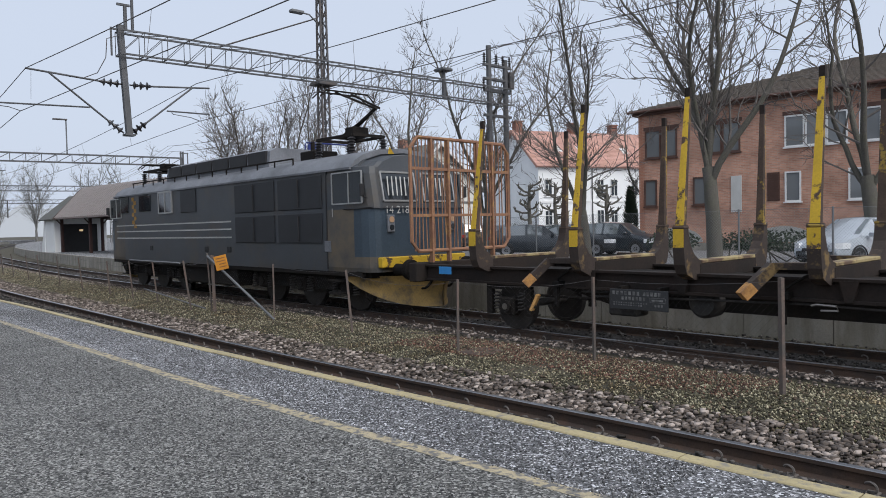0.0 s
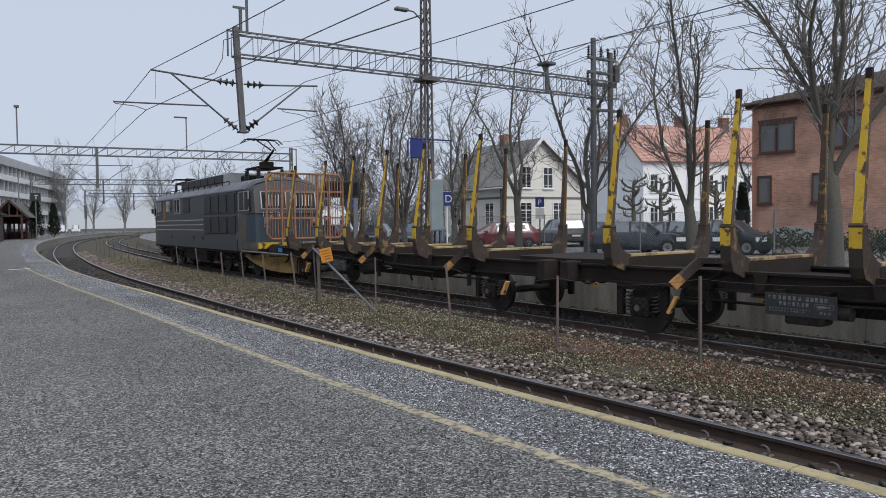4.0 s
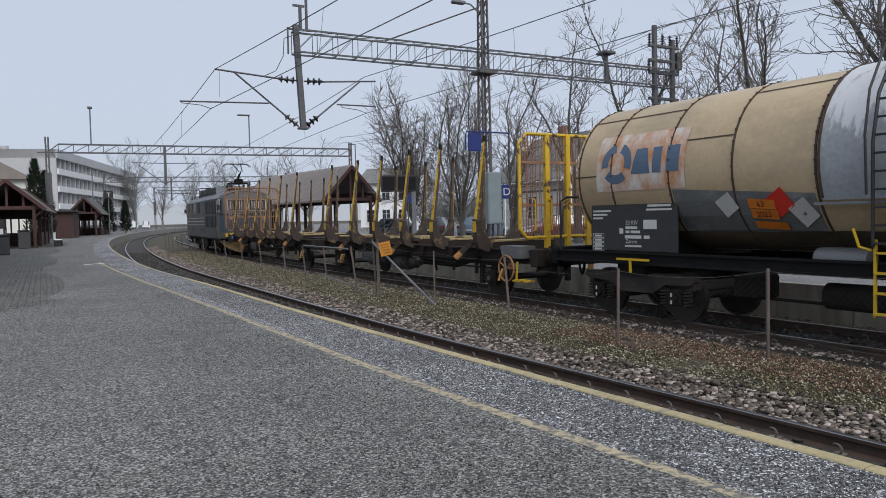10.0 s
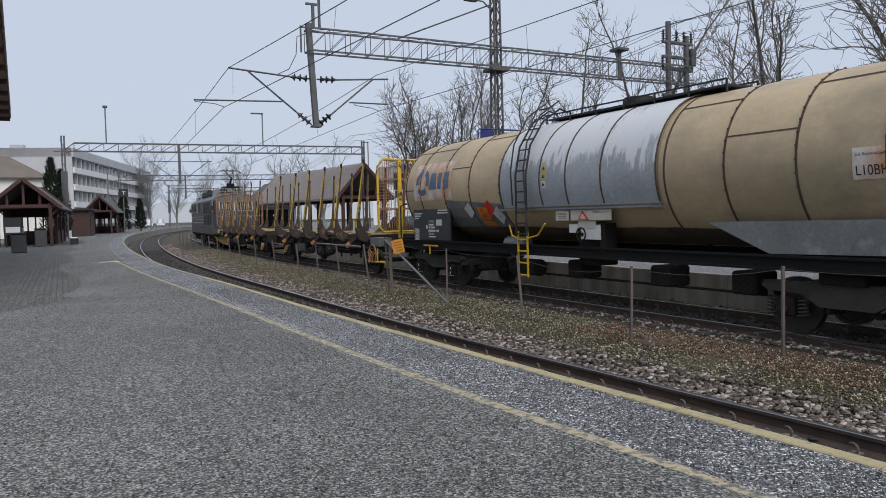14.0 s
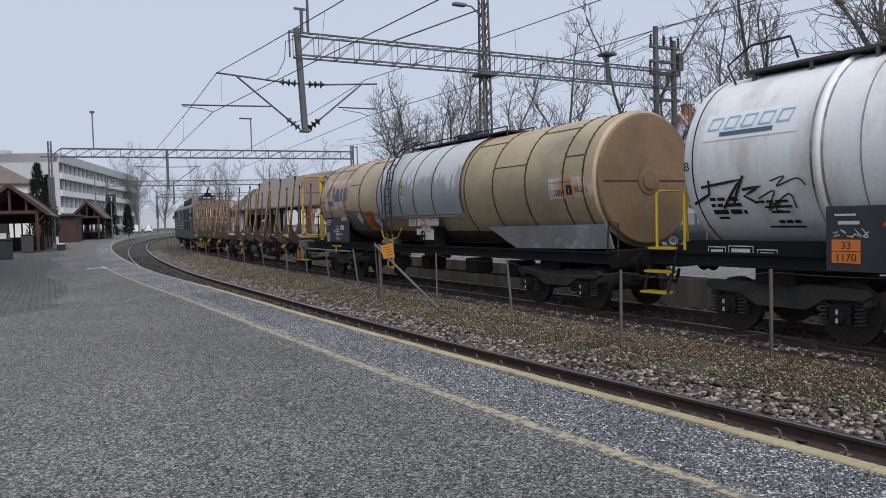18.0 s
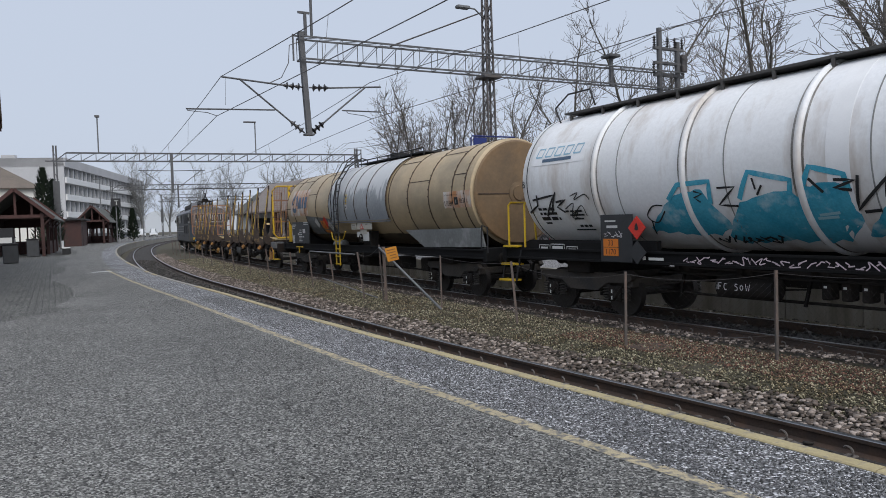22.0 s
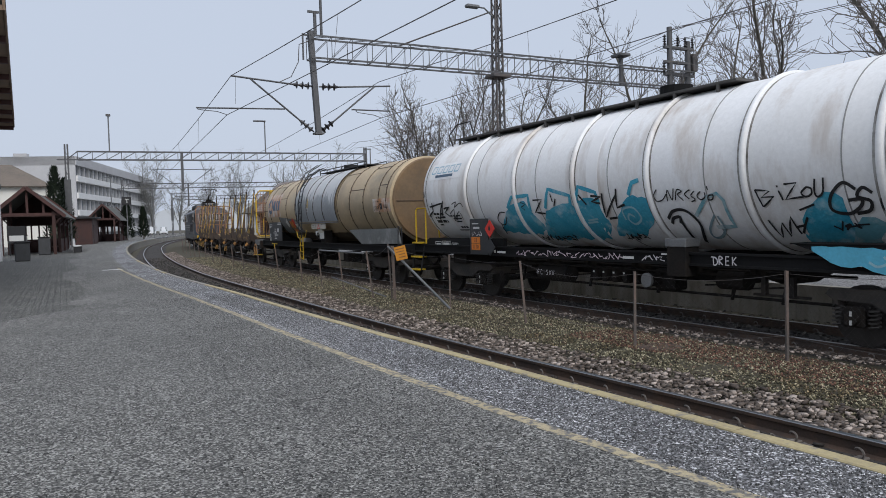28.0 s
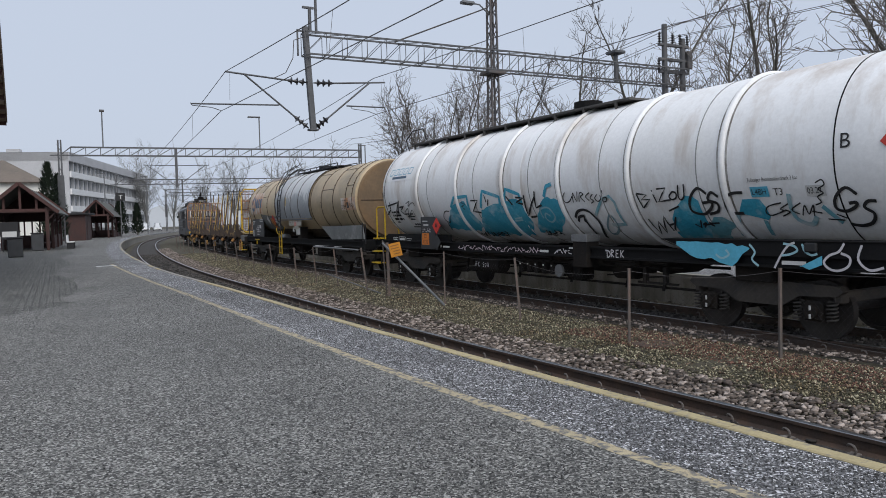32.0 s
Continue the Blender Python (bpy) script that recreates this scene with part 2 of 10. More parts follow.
def chippings(name, dark, mid, light, size, patchy=0.25):
    """Asphalt strewn with stone chips: each chip its own grey."""
    mt = bpy.data.materials.new(name)
    mt.use_nodes = True
    nt = mt.node_tree
    b = nt.nodes["Principled BSDF"]
    b.inputs["Roughness"].default_value = 0.8
    co = nt.nodes.new("ShaderNodeTexCoord")
    vo = nt.nodes.new("ShaderNodeTexVoronoi")
    vo.inputs["Scale"].default_value = 1 / size
    nt.links.new(co.outputs["Object"], vo.inputs["Vector"])
    sp = nt.nodes.new("ShaderNodeSeparateColor")
    nt.links.new(vo.outputs["Color"], sp.inputs[0])
    no = nt.nodes.new("ShaderNodeTexNoise")
    no.inputs["Scale"].default_value, no.inputs["Detail"].default_value = 0.55, 5
    nt.links.new(co.outputs["Object"], no.inputs["Vector"])
    n2 = nt.nodes.new("ShaderNodeTexNoise")
    n2.inputs["Scale"].default_value, n2.inputs["Detail"].default_value = 9.0, 4
    nt.links.new(co.outputs["Object"], n2.inputs["Vector"])
    ad = nt.nodes.new("ShaderNodeMath")
    ad.operation = "MULTIPLY_ADD"
    ad.inputs[1].default_value = patchy * 2.2
    nt.links.new(no.outputs["Fac"], ad.inputs[0])
    nt.links.new(sp.outputs[0], ad.inputs[2])
    ad2 = nt.nodes.new("ShaderNodeMath")
    ad2.operation = "MULTIPLY_ADD"
    ad2.inputs[1].default_value = 0.16
    nt.links.new(n2.outputs["Fac"], ad2.inputs[0])
    nt.links.new(ad.outputs[0], ad2.inputs[2])
    off = nt.nodes.new("ShaderNodeMath")
    off.operation = "SUBTRACT"
    off.inputs[1].default_value = patchy * 1.1 + 0.08
    nt.links.new(ad2.outputs[0], off.inputs[0])
    rp = nt.nodes.new("ShaderNodeValToRGB")
    el = rp.color_ramp.elements
    el[0].color, el[1].color = (*dark, 1), (*light, 1)
    el[1].position = 1.0
    for at_, k in ((0.25, 0.36), (0.55, 0.95), (0.8, 1.9)):
        e = el.new(at_)
        e.color = (*[c * k for c in mid], 1)
    nt.links.new(off.outputs[0], rp.inputs[0])
    nt.links.new(rp.outputs[0], b.inputs["Base Color"])
    bp = nt.nodes.new("ShaderNodeBump")
    bp.inputs["Strength"].default_value, bp.inputs["Distance"].default_value = 0.7, size * 0.6
    nt.links.new(sp.outputs[1], bp.inputs["Height"])
    nt.links.new(bp.outputs["Normal"], b.inputs["Normal"])
    return mt


def joints(mt):
    """Sunken joints of small paving blocks in a chipped surface."""
    nt = mt.node_tree
    b = nt.nodes["Principled BSDF"]
    src = b.inputs["Base Color"].links[0].from_socket
    co, mp, br = nt.nodes.new("ShaderNodeTexCoord"), nt.nodes.new("ShaderNodeMapping"), nt.nodes.new("ShaderNodeTexBrick")
    mp.inputs["Rotation"].default_value = (0, 0, radians(-28))
    nt.links.new(co.outputs["Object"], mp.inputs["Vector"])
    nt.links.new(mp.outputs["Vector"], br.inputs["Vector"])
    br.inputs["Color1"].default_value, br.inputs["Color2"].default_value = (1.15, 1.13, 1.1, 1), (0.85, 0.85, 0.85, 1)
    br.inputs["Mortar"].default_value = (0.24, 0.24, 0.24, 1)
    br.inputs["Scale"].default_value, br.inputs["Mortar Size"].default_value = 1.0, 0.014
    br.inputs["Brick Width"].default_value, br.inputs["Row Height"].default_value = 0.24, 0.16
    mx = nt.nodes.new("ShaderNodeMix")
    mx.data_type, mx.blend_type = "RGBA", "MULTIPLY"
    mx.inputs[0].default_value = 1.0
    nt.links.new(src, mx.inputs[6])
    nt.links.new(br.outputs["Color"], mx.inputs[7])
    nt.links.new(mx.outputs[2], b.inputs["Base Color"])


ASPHALT = chippings("gravelled_asphalt", (0.006, 0.006, 0.0055), (0.112, 0.11, 0.102), (0.42, 0.415, 0.39), 0.013, 0.14)
CHIPS = chippings("strewn_blue_grey_chippings", (0.014, 0.0145, 0.016), (0.112, 0.112, 0.116), (0.76, 0.765, 0.79), 0.013, 0.16)
PAVING = chippings("dusty_block_paving", (0.008, 0.008, 0.0075), (0.094, 0.0935, 0.0865), (0.33, 0.33, 0.305), 0.013, 0.14)
joints(PAVING)
PARKING = chippings("smooth_grey_asphalt", (0.1, 0.1, 0.102), (0.17, 0.17, 0.172), (0.3, 0.3, 0.3), 0.02)
EARTH = worn(material("gravelly_earth", (0.068, 0.058, 0.04), 0.95, vary=0.35, scale=1.2, fine=60, bump=1.0, tint=(0.06, 0.056, 0.033), speck=0.25, bumpdist=0.02), (0.08, 0.05, 0.034), 0.55, 0.62, 0.06)
BALLAST = material("dark_ballast_bed", (0.06, 0.054, 0.05), 0.95, vary=0.4, scale=2.0, fine=30, bump=1.0, speck=0.3, tint=(0.035, 0.032, 0.03), bumpdist=0.03)
RAILSIDE = material("rusty_brown_rail_side", (0.045, 0.032, 0.026), 0.8, vary=0.3, scale=4, fine=50, tint=(0.075, 0.045, 0.03))
RAILTOP = material("worn_steel_rail_head", (0.3, 0.3, 0.31), 0.32, 0.9, vary=0.15, scale=3, fine=90, bump=0.05)
SLEEPER = material("dark_sleeper", (0.06, 0.05, 0.042), 0.9, vary=0.3, scale=5, fine=40)
CONCRETE = worn(material("stained_concrete", (0.37, 0.345, 0.3), 0.9, vary=0.2, scale=0.8, fine=35, bump=0.3, tint=(0.29, 0.28, 0.25)), (0.16, 0.145, 0.115), 2.2, 0.55, 0.14, 8, (1, 1, 0.22))
STEEL = material("galvanised_steel", (0.21, 0.215, 0.22), 0.55, 0.5, vary=0.2, scale=2, fine=40, bump=0.1)
DARKSTEEL = material("dark_weathered_steel", (0.1, 0.1, 0.105), 0.6, 0.4, vary=0.25, scale=2, fine=40, bump=0.1, tint=(0.13, 0.11, 0.1))
YELLOWEDGE = worn(material("worn_yellow_paint", (0.43, 0.36, 0.2), 0.85, vary=0.2, scale=1.5, fine=50), (0.22, 0.2, 0.16), 11, 0.58, 0.06)
PALEEDGE = worn(material("bare_concrete_edge", (0.34, 0.325, 0.285), 0.85, vary=0.2, scale=1.5, fine=50), (0.17, 0.16, 0.14), 11, 0.56, 0.06)
BRICK = worn(material("red_brick", (0.36, 0.18, 0.125), 0.9, vary=0.3, scale=0.5, fine=8, bump=0.3, tint=(0.22, 0.09, 0.06), speck=0.1), (0.2, 0.1, 0.08), 0.6, 0.55, 0.1)
WHITEWALL = material("white_render", (0.83, 0.84, 0.84), 0.85, vary=0.08, scale=0.4, fine=20, bump=0.1)
CREAM = material("cream_painted_boards", (0.74, 0.725, 0.67), 0.75, vary=0.08, scale=0.4, fine=20, bump=0.1)
# tile red is lightened and greyed to carry a little haze
REDTILE = worn(material("red_roof_tile", (0.55, 0.32, 0.26), 0.85, vary=0.25, scale=0.8, fine=12, bump=0.3), (0.36, 0.2, 0.15), 0.7, 0.56, 0.08)
SLATE = material("dark_slate", (0.1, 0.1, 0.095), 0.8, vary=0.25, scale=0.8, fine=12, bump=0.3, tint=(0.085, 0.09, 0.075))
DARKWOOD = material("brown_stained_wood", (0.06, 0.025, 0.02), 0.75, vary=0.3, scale=1.5, fine=30, bump=0.2, tint=(0.045, 0.022, 0.02))
ROOFMETAL = material("grey_metal_roof", (0.2, 0.2, 0.205), 0.55, 0.3, vary=0.15, scale=1, fine=25, bump=0.1)
WINDOW = glass("dark_window_glass")
WHITE = material("white_paint", (0.75, 0.75, 0.74), 0.6, vary=0.06, scale=2, fine=30, bump=0.05)
BLACK = material("black_paint", (0.02, 0.02, 0.022), 0.6, vary=0.3, scale=2, fine=40, bump=0.1)
PORTAL = material("dull_grey_portal_steel", (0.12, 0.122, 0.128), 0.65, 0.3, vary=0.2, scale=2, fine=40, bump=0.1)
# bark and twigs lightened, taking some haze into their colour
BARK = material("grey_brown_bark", (0.115, 0.105, 0.092), 0.95, vary=0.35, scale=3, fine=25, bump=0.8, tint=(0.11, 0.105, 0.082), bumpdist=0.03)
TWIG = material("brown_twigs", (0.185, 0.165, 0.15), 0.95, vary=0.3, scale=2, fine=20, bump=0)
HEDGE = material("dark_evergreen", (0.028, 0.045, 0.022), 0.9, vary=0.4, scale=2, fine=15, bump=0.8, tint=(0.02, 0.032, 0.018))


# ---- ground, track beds and platforms ----
def ground_sheets():
    m = M()
    n = 64
    m.add([(0, 0, -1.0)] + [(1800 * math.cos(2 * math.pi * i / n), 1800 * math.sin(2 * math.pi * i / n), -1.0) for i in range(n)], [(0, i + 1, (i + 1) % n + 1) for i in range(n)])
    solid("ground", m, EARTH, "flat ground out to the hazy horizon", "ground", kind="structure")
    bed = []
    rnd = random.Random(4)
    ns = 330
    offs = [-7.35, -6.6, -5.9, -5.0, -4.1, -3.55, -3.0, -2.5, -2.0, -1.5, -1.0, -0.6, -0.2, 0.75, 1.6, 2.6]
    zs = [-0.74, -0.74, -0.735, -0.735, -0.735, -0.7, -0.62, -0.57, -0.55, -0.56, -0.6, -0.68, -0.735, -0.735, -0.74, -0.76]
    for i in range(ns + 1):
        s = -40 + 270 * i / ns
        bed.append([SO(s, o + NEAR(s) * (o > -0.7) + rnd.uniform(-0.04, 0.04), z + 0.022 * noise.noise(Vector((s * 0.7, o * 1.3, 0)))) for o, z in zip(offs, zs)])
    solid("trackbed", M().grid(bed), EARTH, "strip of gravel, moss and earth between the tracks", "ground", smooth=60, kind="structure")
    for nm, c, off in (("ballast_1", T1, NEAR), ("ballast_2", T2, FAR)):
        solid(nm, strip(M(), -40, 230, 1.0, [(c - 1.35, -0.76), (c - 1.15, -0.705), (c + 1.15, -0.705), (c + 1.35, -0.76)], off), BALLAST, "dark ballast under the sleepers", "ballast", kind="structure")
    solid("platform_near", sweep(M(), -40, 230, 1.0, [(3.16, 0.0), (40, 0.0), (40, -0.8), (3.16, -0.8)], EDGE), ASPHALT, "grey gravelled asphalt platform", "platform", kind="structure")
    solid("platform_paving", M().grid([[SO(4 + 1.6 * i + max(0.0, 4.5 - 1.2 * i) * (j == 0), o + 0.25 * math.sin(i * 0.8) * (j == 0), 0.003) for j, o in enumerate((5.6, 9.0, 14.0, 24.0))][::-1] for i in range(34)]), PAVING, "dusty grey block paving on the platform", "paving", kind="structure")
    solid("platform_strip", sweep(M(), -40, 230, 1.0, [(2.31, 0.0), (3.16, 0.0), (3.16, -0.8), (2.31, -0.8)], EDGE), CHIPS, "strip of strewn blue-grey chippings along the platform edge", "platform", kind="structure")
    solid("platform_far", sweep(M(), -60, 230, 2.0, [(-7.4, -0.03), (-13.5, -0.03), (-13.5, -0.9), (-7.4, -0.9)]), PARKING, "grey asphalt side platform beyond the tracks", "platform", kind="structure")
    solid("car_park", sweep(M(), -80, 230, 4.0, [(-13.5, -0.06), (-150, -0.06), (-150, -0.9), (-13.5, -0.9)]), PARKING, "asphalt car park beside the line", "car park", kind="structure")


def platform_edge():
    """Edge slabs of the near platform, with their worn yellow tops, and the painted line behind them."""
    e = thing("platform_edge", "platform edge of concrete slabs painted worn yellow", "platform edge", kind="structure")
    random.seed(5)
    for i in range(150):
        s = -36 + i * 1.0
        wob = random.uniform(-0.006, 0.006)
        m = sweep(M(), s + 0.004, s + 0.996, 0.5, [(2.185 + wob, 0.0), (2.195 + wob, 0.012), (2.29 + wob * 2, 0.012), (2.3 + wob * 2, 0.004), (2.31, -0.16), (2.185 + wob, -0.16)], EDGE)
        part("edge_slab", m, YELLOWEDGE if s < 11 or random.random() < 0.12 else PALEEDGE, e)
    part("edge_wall", sweep(M(), -40, 200, 1.0, [(2.25, -0.15), (2.31, -0.15), (2.31, -0.9), (2.25, -0.9)], EDGE), CONCRETE, e)
    knots = [(-20, 3.0), (-5, 3.2), (-3, 3.3), (0, 3.36), (4, 3.4), (8.5, 3.49), (13, 3.67), (18, 3.83), (23.5, 3.98)]
    m, rnd = M(), random.Random(8)
    for (s0, a), (s1, b) in zip(knots, knots[1:]):
        n = max(1, round((s1 - s0) / 0.25))
        rows = []
        for i in range(n + 1):
            s, o = s0 + (s1 - s0) * i / n, a + (b - a) * i / n
            k = 0.008 * math.sin(s * 9.1) + 0.006 * math.sin(s * 23.7)
            rows.append([SO(s, o - 0.052 + k, 0.003), SO(s, o + 0.052 + k * 0.7, 0.003)])
        m.grid(rows)
    m.f = [f[::-1] for f in m.f]
    solid("platform_line", m, YELLOWLINE, "faded yellow safety line painted on the platform", "line marking", kind="structure")
    solid("platform_mark", M().grid([[SO(22.15, 3.85, 0.004), SO(22.02, 4.55, 0.004)], [SO(22.42, 3.85, 0.004), SO(22.3, 4.55, 0.004)]]), WHITE, "short white dash painted on the platform", "line marking", kind="structure")


YELLOWLINE = worn(material("faded_yellow_line", (0.48, 0.405, 0.26), 0.85, vary=0.2, scale=2.5, fine=90, bump=0.5, speck=0.1), (0.13, 0.128, 0.125), 15, 0.525, 0.06, 6)


def far_edge():
    """The concrete retaining wall of the far platform."""
    e = thing("far_platform_edge", "weathered concrete edge wall of the far platform in sections", "platform edge", kind="structure")
    random.seed(6)
    cuts = [-50 + 2.5 * k for k in range(15)] + [-12.5 + 1.62 * k for k in range(25)] + [28.0 + 2.5 * k for k in range(29)]
    for s, e_ in zip(cuts, cuts[1:]):
        part("wall_section", sweep(M(), s + 0.008, e_ - 0.008, 0.9, [(-7.2, -0.02), (-7.4, -0.02), (-7.4, -0.9), (-7.18 + random.uniform(-0.01, 0.01), -0.9)]), CONCRETE, e)


def track(c, name, s0, s1, off=FLAT):
    """Two rails, sleepers and clips."""
    head, foot = 0.036, 0.07
    t = thing(name, "railway track with rusty brown rails and worn shiny heads", "railway track", kind="structure")
    for side in (-1, 1):
        r = c + side * 0.7525
        z = ZRAIL
        web = [(r - foot, z - 0.17), (r - foot, z - 0.155), (r - 0.012, z - 0.13), (r - 0.009, z - 0.05), (r - head, z - 0.038), (r - head, z - 0.006), (r + head, z - 0.006), (r + head, z - 0.038), (r + 0.009, z - 0.05), (r + 0.012, z - 0.13), (r + foot, z - 0.155), (r + foot, z - 0.17)]
        rail = part("rail", sweep(M(), s0, s1, 1.0, web, off), RAILSIDE, t, smooth=30)
        part("rail_head", sweep(M(), s0, s1, 1.0, [(r - head, z - 0.006), (r - head + 0.008, z), (r + head - 0.008, z), (r + head, z - 0.006)], off), RAILTOP, rail, "worn bright running surface")
    sl = M().box(-0.12, 0.12, -1.25, 1.25, -0.1, 0, 0.02).mesh("sleeper", SLEEPER)
    clip = M()
    for side in (-1, 1):
        for d in (-1, 1):
            y = side * 0.7525 + d * 0.1
            loop = [(0.05 * math.cos(a) + 0.01, y + d * 0.05 * (0.3 + 0.7 * math.sin(a * 0.5)), 0.065 + 0.045 * math.sin(a)) for a in [0.5 + 4.6 * k / 9 for k in range(10)]]
            clip.tube(loop, 0.011, 5)
            clip.box(-0.05, 0.05, *sorted((y - d * 0.03, y + d * 0.06)), 0.0, 0.03, 0.006)
    clips = clip.mesh("clips", CLIPSTEEL)
    s = s0 + 0.3
    while s < min(s1, 110):
        ob = part("sleeper", sl, None, t)
        ob.matrix_basis = along(s, c + off(s), ZRAIL - 0.17)
        if s < 30:
            ck = part("clips", clips, None, ob)
        s += 0.62


CLIPSTEEL = material("grey_steel_clip", (0.17, 0.15, 0.135), 0.65, 0.2, vary=0.3)


# ---- overhead line ----
def lattice(m, p, q, up, h, n, w, chord=0.05):
    """A flat lattice girder from p to q, with chords h apart."""
    p, q, up = Vector(p), Vector(q), Vector(up)
    m.bar(p, q, chord, chord, up)
    m.bar(p + up * h, q + up * h, chord, chord, up)
    for i in range(n):
        a, b = p.lerp(q, i / n), p.lerp(q, (i + 1) / n)
        m.bar(a + up * h, a, w, w)
        m.bar(a + up * h, b, w, w)
    m.bar(q, q + up * h, w, w)
    return m


def insulator(p, q, parent, n=3, r=0.135):
    p, q = Vector(p), Vector(q)
    d = (q - p).normalized()
    side = d.orthogonal().normalized()
    other = d.cross(side)
    prof, long = [(0.004, 0.0), (0.025, 0.002)], (q - p).length
    for i in range(n):
        c = long * (i + 0.8) / (n + 0.6)
        prof += [(0.03, c - 0.045), (r, c - 0.005), (r * 0.5, c + 0.03)]
    prof += [(0.025, long - 0.002), (0.004, long)]
    m = M().grid([[p + d * z + (side * math.cos(a) + other * math.sin(a)) * w for a in [math.pi * k / 5 for k in range(11)]] for w, z in prof])
    return part("insulator", m, INSUL, parent, "dark grey ribbed insulator", smooth=40)


INSUL = material("dark_grey_porcelain", (0.045, 0.043, 0.046), 0.3, vary=0.2)


def gantry_near():
    s = 16.85
    g = thing("catenary_portal", "grey steel lattice portal carrying the overhead line", "overhead line portal", along(s, 0, 0))
    Y = lambda o: o
    # double beam: local y is the offset, x along the line
    for dx in (-0.25, 0.25):
        part("beam", lattice(M(), (dx, -19.9, 7.15), (dx, -1.95, 7.15), (0, 0, 1), 0.75, 24, 0.02, 0.055), PORTAL, g)
    for i in range(24):
        y = -19.9 + i * 0.748
        part("cross_tie", M().bar((-0.25, y, 7.15), (0.25, y, 7.15), 0.025), PORTAL, g)
        part("upper_tie", M().bar((-0.25, y, 7.9), (0.25, y + 0.748, 7.9), 0.02), PORTAL, g)
    # lattice mast
    m = M()
    for dx, dy in ((-0.2, -0.2), (0.2, -0.2), (0.2, 0.2), (-0.2, 0.2)):
        m.bar((dx, -9.55 + dy, -0.05), (dx * 0.55, -9.55 + dy * 0.55, 12.5), 0.06)
    for k in range(30):
        z0, z1 = k * 0.415, (k + 1) * 0.415
        f0, f1 = 1 - 0.45 * z0 / 12.5, 1 - 0.45 * z1 / 12.5
        for a, b in (((-0.2, -0.2), (0.2, -0.2)), ((0.2, -0.2), (0.2, 0.2)), ((0.2, 0.2), (-0.2, 0.2)), ((-0.2, 0.2), (-0.2, -0.2))):
            if k % 2:
                a, b = b, a
            m.bar((a[0] * f0, -9.55 + a[1] * f0, z0), (b[0] * f1, -9.55 + b[1] * f1, z1), 0.03)
    part("lattice_mast", m, DARKSTEEL, g)
    m = M().box(-0.35, 0.35, -9.95, -9.15, 6.98, 7.1, 0.02)
    part("mast_collar", m, DARKSTEEL, g)
    # end mast: two posts tied together, with cross arms and switch gear
    for k, (y, h) in enumerate(((-18.65, 9.85), (-19.75, 9.3))):
        part("end_post", M().cyl((0, y, -0.05), (0, y, h), 0.15, 0.12, 12), PORTAL, g, smooth=40)
    for z in (8.95, 8.3, 7.75, 6.6, 4.2):
        part("end_tie", M().box(-0.08, 0.08, -20.1, -18.3, z - 0.06, z + 0.06, 0.01), PORTAL, g)
    for y, z in ((-18.35, 9.0), (-19.15, 9.0), (-19.6, 9.0), (-20.05, 9.0), (-18.3, 7.8), (-20.1, 7.8)):
        insulator((0, y, z), (0, y, z + 0.5), g, 4, 0.09)
    part("switch_box", M().box(-0.2, 0.2, -20.2, -19.9, 7.95, 8.75, 0.03), DARKSTEEL, g)
    m = M().cyl((0, -15.8, 7.1), (0, -15.8, 8.35), 0.09, n=8)
    m.box(-0.3, 0.3, -16.1, -15.5, 8.3, 8.42, 0.02)
    part("stub_post", m, PORTAL, g)
    for d in (-0.05, 0.05):
        part("stay_rod", M().cyl((d, -5.4, 7.9), (d * 0.5, -9.35, 9.55), 0.025, n=6), DARKSTEEL, g)
    part("jumper", M().tube([(0, -1.95, 7.75), (-0.05, -1.6, 7.6), (-0.05, -1.55, 7.0), (0, -1.3, 6.5), (0, -0.9, 6.3)], 0.015, 5), DARKSTEEL, g)
    # hanging post with its two arms
    m = M().bar((0, -2.2, 4.62), (0, -2.02, 8.1), 0.18, 0.18, (1, 0, 0))
    m.box(-0.16, 0.16, -2.36, -2.04, 4.58, 4.64)
    part("drop_post", m, PORTAL, g)
    part("top_post", M().cyl((0, -2.42, 7.95), (0, -2.42, 9.9), 0.05, n=8), PORTAL, g)
    part("top_post", M().cyl((0, -2.2, 7.95), (0, -2.2, 8.78), 0.06, n=8).bar((0, -2.35, 8.76), (0, -1.95, 8.76), 0.07), PORTAL, g)
    part("beam_end", M().bar((0, -1.75, 7.1), (0, -1.75, 8.0), 0.05).bar((0, -1.75, 7.95), (0, -2.2, 7.95), 0.05), PORTAL, g)
    for d, reach, low in ((1, 2.75, (-1.04, 5.4, 1.82, 5.31)), (-1, 2.68, (-3.44, 5.49, -4.92, 5.5))):
        y0 = -2.15 + d * 0.11
        a = part("arm", M().cyl((0, y0 + d * 0.72, 6.25), (0, y0 + d * reach, 6.4), 0.03, n=8), PORTAL, g)
        insulator((0, y0, 6.22), (0, y0 + d * 0.72, 6.25), a)
        b = part("stay", M().cyl((0, y0 + d * 0.5, 5.05), (0, y0 + d * reach * 0.78, 6.36), 0.03, n=8), PORTAL, g)
        insulator((0, y0, 4.66), (0, y0 + d * 0.5, 5.05), b)
        ra, za, rb, zb_ = low
        c = part("registration_arm", M().cyl((0, ra, za), (0, rb, zb_), 0.025, n=6), PORTAL, g)
        wy = 0.88 if d > 0 else -4.55
        part("steady_arm", M().tube([(0, wy + 0.95, 5.34 if d > 0 else 5.46), (0, wy + 0.9, 5.26 if d > 0 else 5.4), (0, wy + 0.3, 5.22 if d > 0 else 5.34), (0, wy, 5.13 if d > 0 else 5.25)], 0.013, 5), PORTAL, c)
